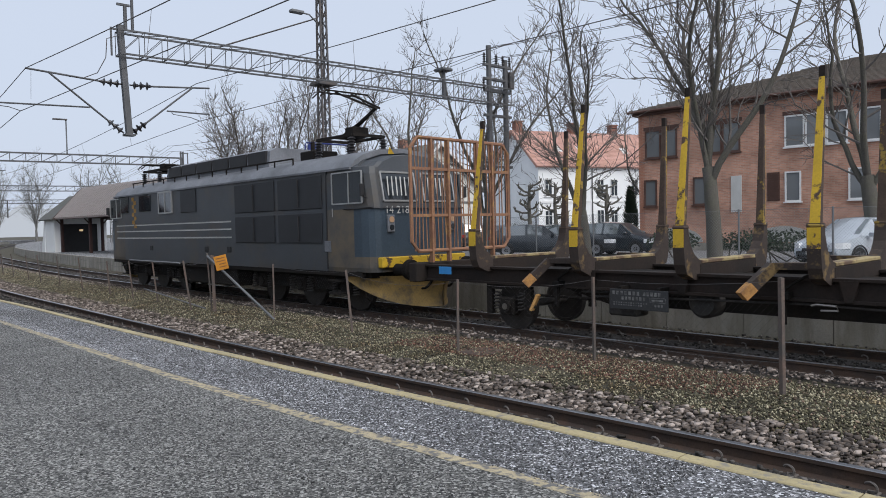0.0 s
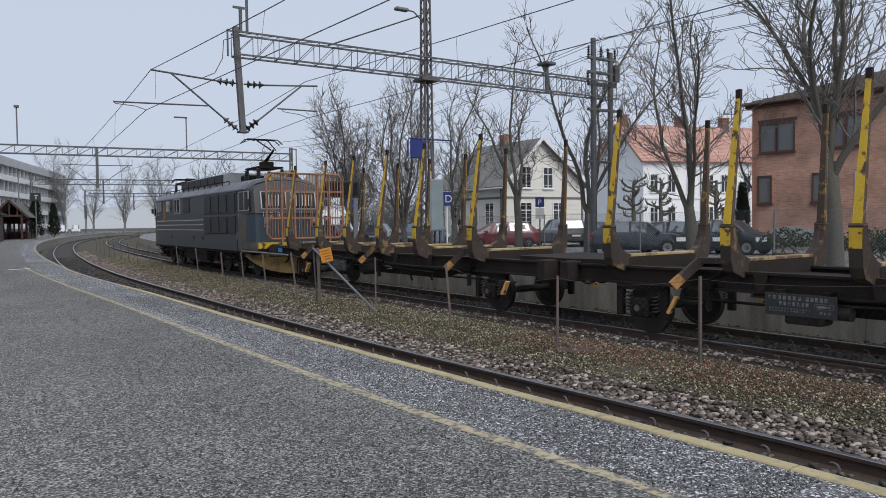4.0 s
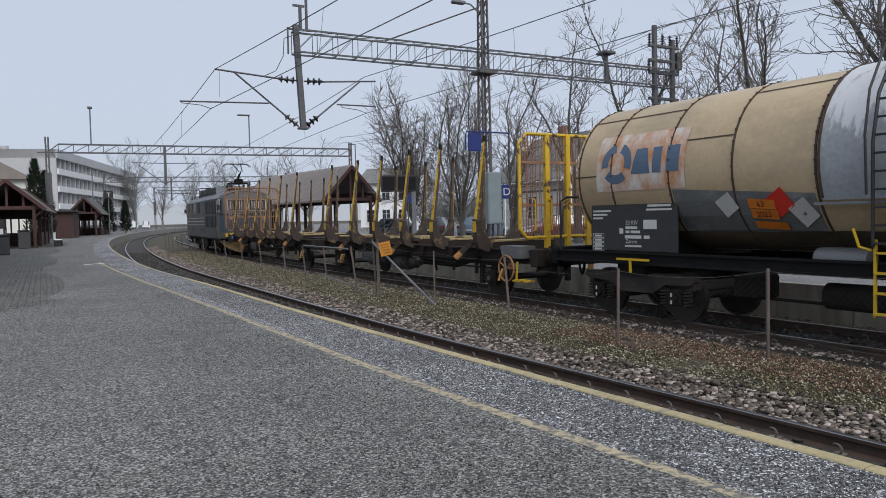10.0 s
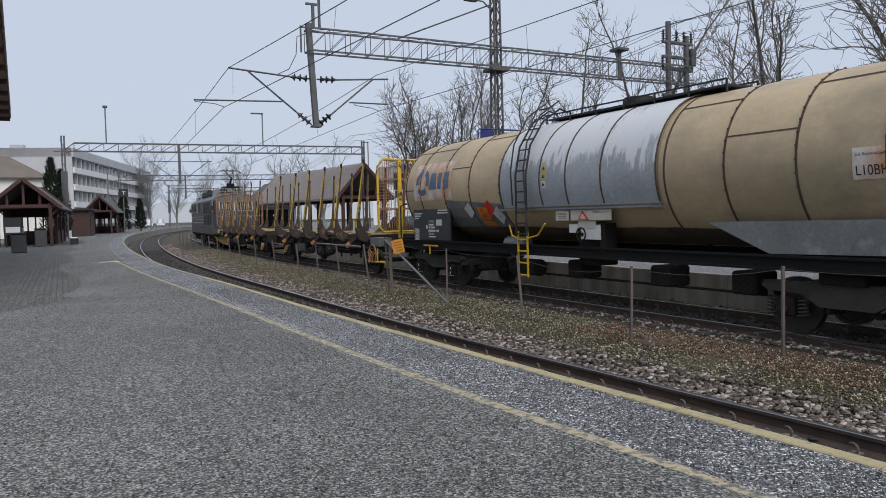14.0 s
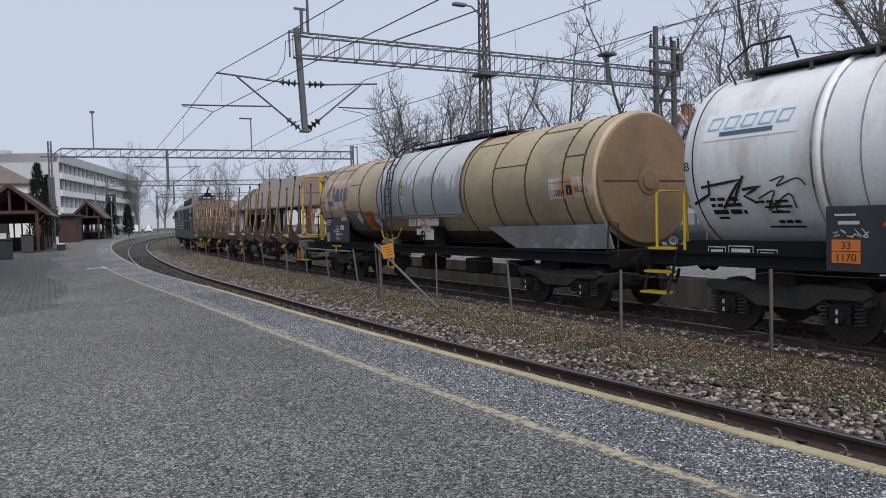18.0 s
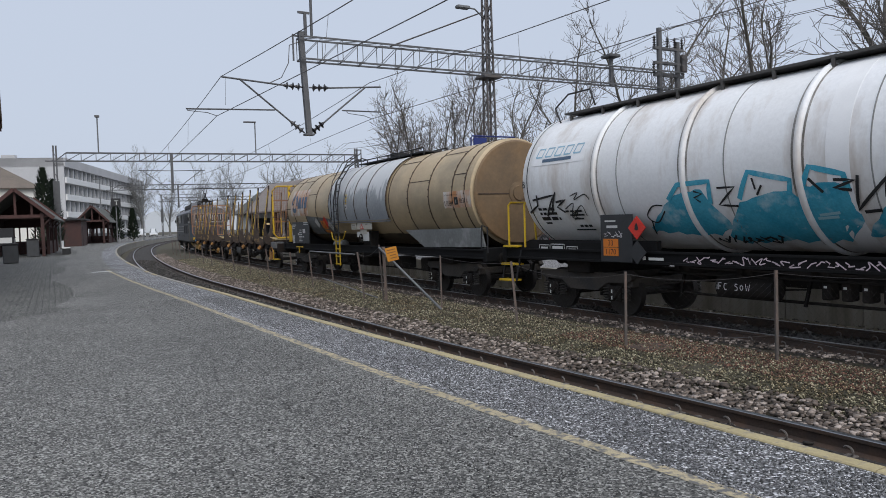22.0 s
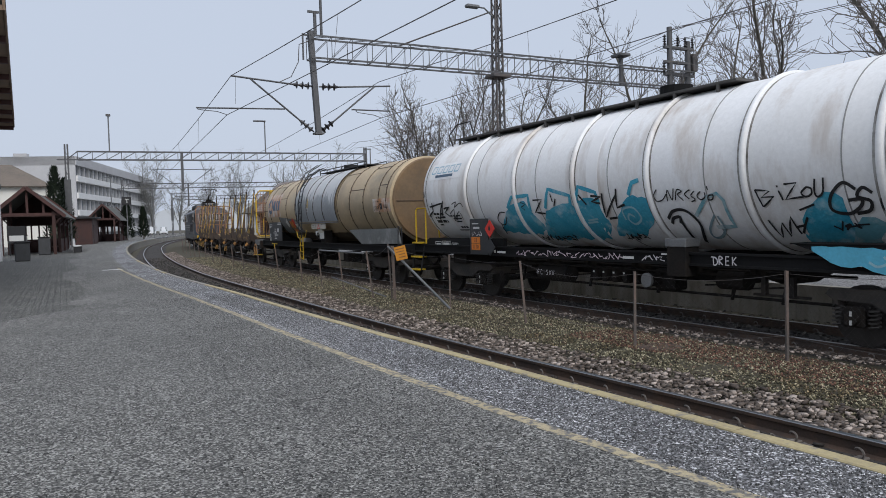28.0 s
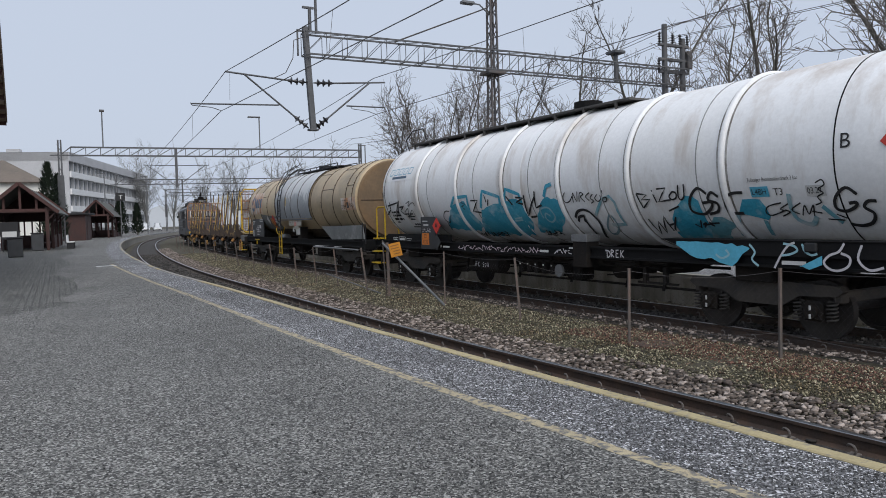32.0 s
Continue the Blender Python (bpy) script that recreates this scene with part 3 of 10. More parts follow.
        part("drop_wire", M().cyl((0, y0 + d * (reach - 0.15), 6.38), (0, y0 + d * (reach - 0.12), 5.5), 0.006, n=4), PORTAL, g)
    return g


def gantry_plain(s, o0, o1, zb, mid):
    """A lighter portal farther along the line."""
    g = thing("catenary_portal", "slender grey steel portal across the tracks", "overhead line portal", along(s, 0, 0), group="far portals")
    part("beam", lattice(M(), (0, o1, zb), (0, o0 - 0.9, zb), (0, 0, 1), 0.75, 22, 0.06, 0.14), PORTAL, g)
    m = M()
    m.bar((0, o0 - 0.9, zb + 0.75), (0, o0, zb), 0.08)
    m.bar((0, o0 - 0.9, zb), (0, o0 + 0.8, zb), 0.1)
    part("beam_end", m, PORTAL, g)
    for o in (o0, o1):
        m = M()
        for dy in (-0.11, 0.11):
            m.bar((0, o + dy * 1.2, -0.1), (0, o + dy, zb + 1.4), 0.13, 0.16)
        for k in range(10):
            z = k * 0.9
            m.bar((0, o - 0.2, z), (0, o + 0.2, z + 0.9), 0.05)
        mast = part("mast", m, PORTAL, g)
        if o == o0:
            part("cladding", M().box(-0.14, 0.14, o - 0.27, o + 0.27, 3.25, 6.2, 0.02), PORTAL, mast, "grey sheet cladding on the mast")
    for o in mid:
        m = M().box(-0.12, 0.12, o - 0.12, o + 0.12, zb - 3.0, zb + 0.8, 0.01)
        part("drop_post", m, PORTAL, g)
        for d in (1, -1):
            a = M().cyl((0, o, zb - 0.9), (0, o + d * 3.0, zb - 0.85), 0.035, n=6)
            a.cyl((0, o, zb - 2.9), (0, o + d * 2.6, zb - 0.9), 0.035, n=6)
            part("arm", a, PORTAL, g)
    return g


def wire(name, pts, r, label):
    solid(name, M().tube(pts, r, 4), DARKSTEEL, label, "overhead wire")


def wires():
    knots = [-36.0, 16.85, 66.6, 118.0, 170.0]
    # the carrying wire swings to and fro between the portals, the contact wire less
    sway_con = {-36.0: -0.6, 16.85: 0.0, 66.6: 0.0, 118.0: 0.3, 170.0: 0.3}
    sway_cat = {-36.0: -0.3, 16.85: 0.0, 66.6: 0.75, 118.0: 0.3, 170.0: 0.3}
    for con, cat, zc, zm, k in ((0.88, 0.7, 5.12, 6.4, 1.0), (-4.55, -4.5, 5.24, 6.52, 0.6)):
        low = {a: SO(a, con + sway_con[a] * (a > 0 or con > 0), zc) for a in knots}
        top = {a: SO(a, cat + sway_cat[a] * k * (a > 0 or cat > 0), zm) for a in knots}
        for ends, sag, r, nm in ((low, 0.04, 0.011, "contact_wire"), (top, 0.45, 0.012, "catenary_wire")):
            pts = [ends[a].lerp(ends[b], i / 12) - Vector((0, 0, sag * i / 3 * (1 - i / 12))) for a, b in zip(knots, knots[1:]) for i in range(12)]
            wire(nm, pts + [ends[knots[-1]]], r, "thin dark overhead wire above the track")
        for a, b in zip(knots[:3], knots[1:]):
            for i in range(1, 6):
                f = i / 6
                wire("dropper", [low[a].lerp(low[b], f), top[a].lerp(top[b], f) - Vector((0, 0, 0.45 * 4 * f * (1 - f)))], 0.006, "thin dropper wire between the overhead wires")
    for o, z in ((-19.15, 9.35), (-19.6, 9.4), (-19.1, 9.9), (-19.7, 10.0)):
        wire("feeder_wire", [SO(s, o, z) - Vector((0, 0, 1.1 * 4 * f * (1 - f))) for a, b in zip(knots, knots[1:]) for s, f in [(a + (b - a) * i / 10, i / 10) for i in range(10)]], 0.013, "dark feeder wire along the masts")


# ---- the fence between the tracks ----
POSTS = [(-3.92, -2.08, 0, 0.8, 0.03), (-1.01, -2.55, 0, 0.67, 0), (1.06, -1.75, 0, 0.61, -0.02), (4.2, -1.95, 0.07, 0.66, 0.08), (7.27, -1.98, 0, 0.69, 0), (10.08, -1.8, 0.05, 0.92, 0.07), (10.85, -1.6, 0.1, 0.72, 0.15), (13.69, -1.8, 0.06, 0.65, 0.12), (15.33, -1.66, 0.05, 0.62, 0.1), (17.69, -1.7, 0.03, 0.55, 0.08), (20.47, -1.6, 0.05, 0.63, 0.12), (23.77, -1.62, 0.05, 0.64, 0.1), (27.21, -1.65, 0.04, 0.6, 0.14), (28.9, -1.5, 0.04, 0.59, 0.12), (32.56, -1.5, 0.04, 0.57, 0.1), (35.6, -1.5, 0.03, 0.55, 0.1), (38.8, -1.5, 0.03, 0.55, 0.05), (42, -1.5, 0.03, 0.55, 0.1), (45.2, -1.5, 0.03, 0.55, 0.04), (48.5, -1.5, 0.03, 0.55, 0.08), (52, -1.5, 0.03, 0.55, 0.08), (56, -1.5, 0.03, 0.55, 0.08)]


def fence():
    fc = thing("track_fence", "leaning grey metal post fence with slack wires between the tracks", "fence")
    tops = []
    for i, (s, o, ds, zt, do) in enumerate(POSTS):
        a, b = SO(s, o, -0.75), SO(s + ds, o + do, zt)
        tops.append(b)
        w = 0.05 if i % 3 else 0.06
        m = M().bar(a, b, w, w * 0.7)
        if i == 5:
            m.bar(SO(s - 0.16, o, -0.75), SO(s - 0.12, o + 0.02, zt - 0.06), 0.075, 0.075)
        part("post", m, POSTMAT, fc)
    for k in (0.97, 0.3):
        for i in range(len(POSTS) - 1):
            p, q = SO(POSTS[i][0] + POSTS[i][2] * k, POSTS[i][1] + POSTS[i][4] * k, -0.6 + (POSTS[i][3] + 0.6) * k), SO(POSTS[i + 1][0] + POSTS[i + 1][2] * k, POSTS[i + 1][1] + POSTS[i + 1][4] * k, -0.6 + (POSTS[i + 1][3] + 0.6) * k)
            sag = 0.05 + 0.05 * ((i * 7) % 3)
            part("wire", M().tube([p.lerp(q, f / 6) - Vector((0, 0, sag * 4 * (f / 6) * (1 - f / 6))) for f in range(7)], 0.004, 4), DARKSTEEL, fc)
    part("brace", M().cyl(SO(10.1, -1.72, 0.84), SO(7.2, -1.95, -0.56), 0.03, n=8), STEEL, fc, "slanting galvanised brace")
    part("top_bar", M().cyl(SO(15.4, -1.6, 0.64), SO(11.0, -1.38, 0.66), 0.022, n=8), STEEL, fc)
    part("low_bar", M().cyl(SO(14.5, -1.7, -0.2), SO(10.4, -1.75, -0.5), 0.02, n=8), STEEL, fc)
    sg = thing("warning_sign", "orange warning plate hung on the slanting fence brace", "sign")
    m = M().box(-0.15, 0.15, -0.012, 0.0, -0.175, 0.175, 0.004)
    at = along(9.20, -1.66, 0.70) @ pose(0, 0, 0, 0, 0, 50) @ pose(0, 0, 0, 0, 12, 0)
    sg.matrix_basis = at
    part("plate", m, ORANGE, sg)
    for z in (0.11, 0.04, -0.03, -0.1):
        part("text_bar", M().box(-0.11, 0.11 - 0.05 * (z < 0), 0.0, 0.004, z - 0.012, z + 0.012), BROWNBAR, sg)


ORANGE = material("orange_plate", (0.62, 0.25, 0.02), 0.55, vary=0.12)
BROWNBAR = material("faded_dark_print", (0.3, 0.13, 0.03), 0.6)
POSTMAT = material("weathered_grey_post", (0.1, 0.088, 0.08), 0.8, vary=0.3, scale=4, fine=40, tint=(0.15, 0.105, 0.085))


# ---- motion: seconds and the way the train has gone ----
RUN = [(0, 6.41), (1, 9.87), (2, 13.35), (3, 16.79), (4, 20.08), (5, 23.27), (6, 26.27), (7, 29.04), (8, 31.69), (9, 34.25), (10, 36.71), (11, 39.06), (12, 41.28), (13, 43.32), (14, 45.21), (15, 47.0), (16, 48.73), (17, 50.3), (18, 51.67), (19, 52.92), (20, 54.15), (21, 55.35), (22, 56.45), (23, 57.48), (24, 58.46), (25, 59.38), (26, 60.25), (27, 61.07), (28, 61.82), (29, 62.49), (30, 63.16), (31, 63.76), (32, 64.28)]
TRAIN = []  # things, their middle in the train, and their wheelsets with their radius


def motions():
    """The whole train rolls away along its curve, and its wheels turn."""
    for ob, u, half, sets in TRAIN:
        rows = []
        for t, s in RUN:
            p, q = SO(s + u - half, T2 + FAR(s + u - half), ZRAIL), SO(s + u + half, T2 + FAR(s + u + half), ZRAIL)
            mid, d = (p + q) / 2, q - p
            rows.append((t, pose(*mid, 0, 0, math.degrees(math.atan2(d.y, d.x)))))
        walk(ob, rows)
        for w, r in sets:
            x, y, z = w.location
            step = r * radians(80)
            n = int((RUN[-1][1] - RUN[0][1]) / step) + 1
            ss = [RUN[0][1] + (RUN[-1][1] - RUN[0][1]) * i / n for i in range(n + 1)]
            rows = []
            for s in ss:
                for (t0, s0), (t1, s1) in zip(RUN, RUN[1:]):
                    if s0 <= s <= s1 + 1e-6:
                        t = t0 + (t1 - t0) * (s - s0) / (s1 - s0)
                        break
                if rows and frame(t) == frame(rows[-1][0]):
                    continue
                rows.append((t, pose(x, y, z, 0, math.degrees((s - ss[0]) / r), 0)))
            rows[-1] = (32.0, rows[-1][1])
            walk(w, rows)


# ---- the train ----
LOCOBODY = worn(material("dark_blue_grey_loco_paint", (0.055, 0.062, 0.071), 0.45, vary=0.2, scale=0.7, fine=30, bump=0.05, tint=(0.044, 0.049, 0.056)), (0.072, 0.06, 0.046), 0.9, 0.6, 0.12, 6)
LOCOGREY = material("loco_grey_roof", (0.19, 0.2, 0.22), 0.6, vary=0.25, scale=0.8, fine=20, bump=0.1, tint=(0.1, 0.105, 0.115))
UNDER = material("grimy_black_underframe", (0.014, 0.013, 0.0125), 0.9, spec=0.2, vary=0.35, scale=2, fine=25, bump=0.3, tint=(0.022, 0.018, 0.015))
WHEELM = material("dark_wheel_steel", (0.05, 0.045, 0.042), 0.55, 0.6, vary=0.3)
TREAD = material("bright_wheel_tread", (0.3, 0.28, 0.26), 0.35, 0.9, vary=0.2)
GEAR = worn(material("dusty_black_brake_gear", (0.022, 0.02, 0.018), 0.75, vary=0.3, scale=3, fine=25, bump=0.2), (0.05, 0.042, 0.035), 2.5, 0.55, 0.1)
YPAINT = worn(material("chipped_yellow_paint", (0.66, 0.42, 0.025), 0.6, vary=0.15, scale=1.5, fine=30, bump=0.15), (0.075, 0.045, 0.03), 5.0, 0.575, 0.03, 10)
RUST = worn(material("rust_brown_steel", (0.24, 0.12, 0.075), 0.85, vary=0.3, scale=3, fine=30, bump=0.3, tint=(0.3, 0.155, 0.085)), (0.36, 0.2, 0.08), 5, 0.6, 0.05)
LOGBROWN = material("brown_wagon_steel", (0.02, 0.016, 0.014), 0.85, spec=0.3, vary=0.3, scale=2, fine=25, bump=0.25, tint=(0.03, 0.021, 0.017))
PLOUGH = worn(material("dirty_yellow_plough", (0.45, 0.29, 0.09), 0.6, vary=0.2, scale=1.5, fine=30), (0.1, 0.08, 0.06), 2.2, 0.56, 0.1)
TAN = worn(material("tan_tank_paint", (0.5, 0.385, 0.235), 0.45, vary=0.12, scale=0.5, fine=12, bump=0.05, tint=(0.42, 0.315, 0.19)), (0.22, 0.185, 0.125), 0.55, 0.59, 0.13, 7, (0.6, 1, 1))
GREYTANK = material("flaking_grey_tank", (0.29, 0.31, 0.325), 0.55, vary=0.2, scale=0.8, fine=14, tint=(0.35, 0.37, 0.385))


def flaked(mt):
    """Pale paint left in streaks on the upper flank, gone in plates further down."""
    nt = mt.node_tree
    b = nt.nodes["Principled BSDF"]
    src = b.inputs["Base Color"].links[0].from_socket
    co, sp, mp = nt.nodes.new("ShaderNodeTexCoord"), nt.nodes.new("ShaderNodeSeparateXYZ"), nt.nodes.new("ShaderNodeMapping")
    mp.inputs["Scale"].default_value = (3.2, 1.0, 0.7)
    n, n2 = nt.nodes.new("ShaderNodeTexNoise"), nt.nodes.new("ShaderNodeTexNoise")
    n.inputs["Scale"].default_value, n.inputs["Detail"].default_value, n.inputs["Roughness"].default_value = 2.4, 9, 0.7
    n2.inputs["Scale"].default_value, n2.inputs["Detail"].default_value = 1.1, 5
    nt.links.new(co.outputs["Object"], sp.inputs[0])
    nt.links.new(co.outputs["Object"], mp.inputs["Vector"])
    nt.links.new(mp.outputs["Vector"], n.inputs["Vector"])
    nt.links.new(co.outputs["Object"], n2.inputs["Vector"])
    up = nt.nodes.new("ShaderNodeMapRange")
    up.inputs["From Min"].default_value, up.inputs["From Max"].default_value = 2.7, 3.5
    up.inputs["To Min"].default_value, up.inputs["To Max"].default_value = -0.22, 0.16
    nt.links.new(sp.outputs[2], up.inputs["Value"])
    a1, a2 = nt.nodes.new("ShaderNodeMath"), nt.nodes.new("ShaderNodeMath")
    a2.operation, a2.inputs[1].default_value = "MULTIPLY_ADD", 0.55
    nt.links.new(n.outputs["Fac"], a1.inputs[0])
    nt.links.new(up.outputs["Result"], a1.inputs[1])
    nt.links.new(n2.outputs["Fac"], a2.inputs[0])
    nt.links.new(a1.outputs[0], a2.inputs[2])
    r = nt.nodes.new("ShaderNodeMapRange")
    r.inputs["From Min"].default_value, r.inputs["From Max"].default_value = 0.74, 0.84
    nt.links.new(a2.outputs[0], r.inputs["Value"])
    mx = nt.nodes.new("ShaderNodeMix")
    mx.data_type = "RGBA"
    mx.inputs[7].default_value = (0.56, 0.57, 0.58, 1)
    nt.links.new(r.outputs["Result"], mx.inputs[0])
    nt.links.new(src, mx.inputs[6])
    nt.links.new(mx.outputs[2], b.inputs["Base Color"])


flaked(GREYTANK)
WHITETANK = worn(material("dirty_white_tank", (0.84, 0.845, 0.85), 0.5, vary=0.08, scale=0.4, fine=14, bump=0.04, tint=(0.78, 0.78, 0.77)), (0.48, 0.41, 0.35), 0.8, 0.62, 0.12, 8, (1.5, 1, 0.4))
FRAMEBLK = material("black_wagon_frame", (0.012, 0.012, 0.0125), 0.8, spec=0.2, vary=0.3, scale=1.5, fine=25, bump=0.15)
CATWALK = material("brown_grey_grating", (0.085, 0.08, 0.075), 0.75, vary=0.25, scale=2, fine=40)
PLATE = material("dark_data_plate", (0.03, 0.032, 0.035), 0.5, vary=0.2)
YRAIL = material("yellow_handrail", (0.62, 0.4, 0.015), 0.5, vary=0.1)


def wheelset(x, r, parent, gauge=0.7525):
    m = M()
    for sd in (-1, 1):
        y = sd * gauge
        m.lathe([(0.07, y - 0.09), (0.12, y - 0.08), (0.13, y - 0.02), (r * 0.86, y - 0.03), (r * 0.88, y - 0.065), (r + 0.0, y - 0.065), (r, y + 0.06), (r * 0.88, y + 0.06), (r * 0.86, y + 0.02), (0.13, y + 0.03), (0.07, y + 0.06)], 28, "y")
        if sd == 1:
            m.lathe([(r * 0.9, y + 0.061), (r + 0.0, y + 0.062), (r + 0.002, y + 0.04), (r * 0.9, y + 0.05)], 28, "y")
    m.cyl((0, -0.95, 0), (0, 0.95, 0), 0.08, n=10)
    w = part("wheelset", m, WHEELM, parent, smooth=35)
    w.location = (x, 0, r)
    return w


def buffer(x, d, parent, z=1.06):
    for sd in (-1, 1):
        b = part("buffer", M().cyl((x, sd * 0.875, z), (x + d * 0.42, sd * 0.875, z), 0.13, 0.11, 14), UNDER, parent, smooth=40)
        part("buffer_head", M().lathe([(0.06, 0.40), (0.22, 0.42), (0.23, 0.45), (0.2, 0.475), (0.05, 0.48)] if d > 0 else [(0.05, -0.48), (0.2, -0.475), (0.23, -0.45), (0.22, -0.42), (0.06, -0.40)], 18, "x", (x, sd * 0.875, z)), UNDER, b, smooth=40)


GRAFBLUE = worn(material("blue_spray_paint", (0.035, 0.33, 0.48), 0.5, vary=0.2, scale=2.5, fine=20, bump=0, tint=(0.07, 0.4, 0.54)), (0.4, 0.58, 0.64), 1.6, 0.6, 0.07)
GRAFCYAN = material("light_blue_spray_paint", (0.1, 0.45, 0.62), 0.5, vary=0.15, scale=3, fine=20, bump=0)
GRAFPALE = material("pale_cyan_spray_paint", (0.32, 0.55, 0.62), 0.6, vary=0.15, bump=0)
GRAFGREY = material("greyish_blue_spray_paint", (0.25, 0.36, 0.4), 0.6, vary=0.2, scale=3, fine=20, bump=0)
GRAFTEAL = worn(material("thin_teal_spray_mist", (0.16, 0.42, 0.5), 0.5, vary=0.2, scale=2.5, fine=20, bump=0), (0.5, 0.56, 0.57), 2.2, 0.52, 0.1)
GRAFPINK = material("pinkish_white_spray_paint", (0.6, 0.5, 0.55), 0.6, vary=0.15, bump=0)
GRAFBLK = material("black_spray_paint", (0.02, 0.02, 0.022), 0.6, vary=0.2, bump=0)
GRAFRED = material("red_spray_paint", (0.6, 0.05, 0.035), 0.6, vary=0.2, bump=0)
GRAFWHITE = material("white_spray_paint", (0.62, 0.6, 0.62), 0.6, vary=0.15, bump=0)
LABELWHITE = worn(material("rust_stained_white_label", (0.62, 0.59, 0.54), 0.6, vary=0.1, scale=2, fine=20, bump=0), (0.48, 0.22, 0.09), 1.6, 0.51, 0.1, 8, (1.2, 1, 0.7))
CREAMLABEL = material("dirty_cream_label", (0.5, 0.47, 0.4), 0.6, vary=0.15, scale=3, fine=20, bump=0)
# one brown for soot and for shade painted under the tank's flank
SOOTSHADE = worn(material("soot_and_shade_brown", (0.085, 0.066, 0.046), 0.8, vary=0.3, scale=1.2, fine=14, bump=0.05, spec=0.2), (0.15, 0.11, 0.065), 0.8, 0.58, 0.14, 7, (0.6, 1, 1.6))
LOGOBLUE = material("logo_blue_grey", (0.08, 0.13, 0.2), 0.55, vary=0.12, bump=0)
HAZRED = material("red_hazard_plate", (0.65, 0.035, 0.02), 0.5, vary=0.1, bump=0)
HAZORANGE = material("orange_hazard_plate", (0.7, 0.2, 0.02), 0.5, vary=0.1, bump=0)
LOCOBLUE = material("dark_blue_cab_front", (0.045, 0.068, 0.092), 0.5, vary=0.2, scale=1.2, fine=25, bump=0.05)
LOCOBROWN = worn(material("grimy_brown_cab_side", (0.08, 0.078, 0.075), 0.55, vary=0.25, scale=1.2, fine=25, bump=0.05), (0.135, 0.105, 0.07), 1.1, 0.5, 0.12)
PANELGREY = material("blackish_louvre_panel", (0.018, 0.02, 0.024), 0.55, vary=0.2, scale=2, fine=40)
ALUFRAME = material("pale_metal_window_frame", (0.45, 0.45, 0.44), 0.4, 0.6, vary=0.12)
LINEWHITE = material("pale_stripe", (0.5, 0.5, 0.48), 0.6, vary=0.12, bump=0)
CHECK = material("amber_check_mark", (0.4, 0.22, 0.04), 0.6, vary=0.15, bump=0)
BLUECLOTH = material("bright_blue_tag", (0.03, 0.25, 0.6), 0.6, vary=0.1)
MARKER = material("pale_amber_lens", (0.55, 0.34, 0.2), 0.2, vary=0.08, bump=0)
LAMPGLOW = glow("warm_marker_lamp", (1.0, 0.72, 0.42), 0.45)
SPRING = material("dark_spring_steel", (0.06, 0.055, 0.05), 0.6, 0.4, vary=0.2)
PALEBAND = material("clean_white_band", (0.86, 0.86, 0.86), 0.5, vary=0.06, bump=0)
SEAMRUST = material("dark_rusty_seam", (0.075, 0.05, 0.035), 0.85, vary=0.3, scale=4)
PATCHGREY = worn(material("mottled_grey_tank_paint", (0.17, 0.178, 0.175), 0.6, vary=0.25, scale=0.9, fine=14), (0.26, 0.265, 0.26), 1.3, 0.6, 0.06)


def letters(text, size, put, name, mat, parent, label=""):
    """Flat lettering in the built-in font; put maps (across, up) to a place on the surface."""
    cu = bpy.data.curves.new(name, "FONT")
    cu.body, cu.size = text, size
    ob = new(name, cu)
    me = bpy.data.meshes.new_from_object(ob.evaluated_get(bpy.context.evaluated_depsgraph_get()))
    bpy.data.objects.remove(ob)
    for v in me.vertices:
        v.co = put(v.co.x, v.co.y)
    me.materials.clear()
    me.materials.append(mat)
    return part(name, me, None, parent, label)


def ribbon(pts, w, put, m=None):
    """A painted stroke of width w along points (across, up) laid on a surface."""
    m = m or M()
    P = [Vector((*p, 0)) for p in pts]
    fine = []
    for a, b in zip(P, P[1:]):
        n = max(1, int((b - a).length / 0.12))
        fine += [a.lerp(b, i / n) for i in range(n)]
    fine.append(P[-1])
    rows = []
    for i, p in enumerate(fine):
        d = (fine[min(i + 1, len(fine) - 1)] - fine[max(i - 1, 0)]).normalized()
        s = Vector((-d.y, d.x, 0)) * w / 2
        rows.append([put(*(p + s).xy), put(*(p - s).xy)])
    return m.grid([r[::-1] for r in rows])


def rounded(pts, n=6):
    """A smooth line through the points."""
    P = [Vector((*p, 0)) for p in pts]
    out = []
    for i in range(len(P) - 1):
        a, b, c, d = P[max(i - 1, 0)], P[i], P[i + 1], P[min(i + 2, len(P) - 1)]
        for k in range(n):
            f = k / n
            out.append(tuple((0.5 * (2 * b + (c - a) * f + (2 * a - 5 * b + 4 * c - d) * f * f + (3 * b - a - 3 * c + d) * f ** 3)).xy))
    out.append(tuple(P[-1].xy))
    return out


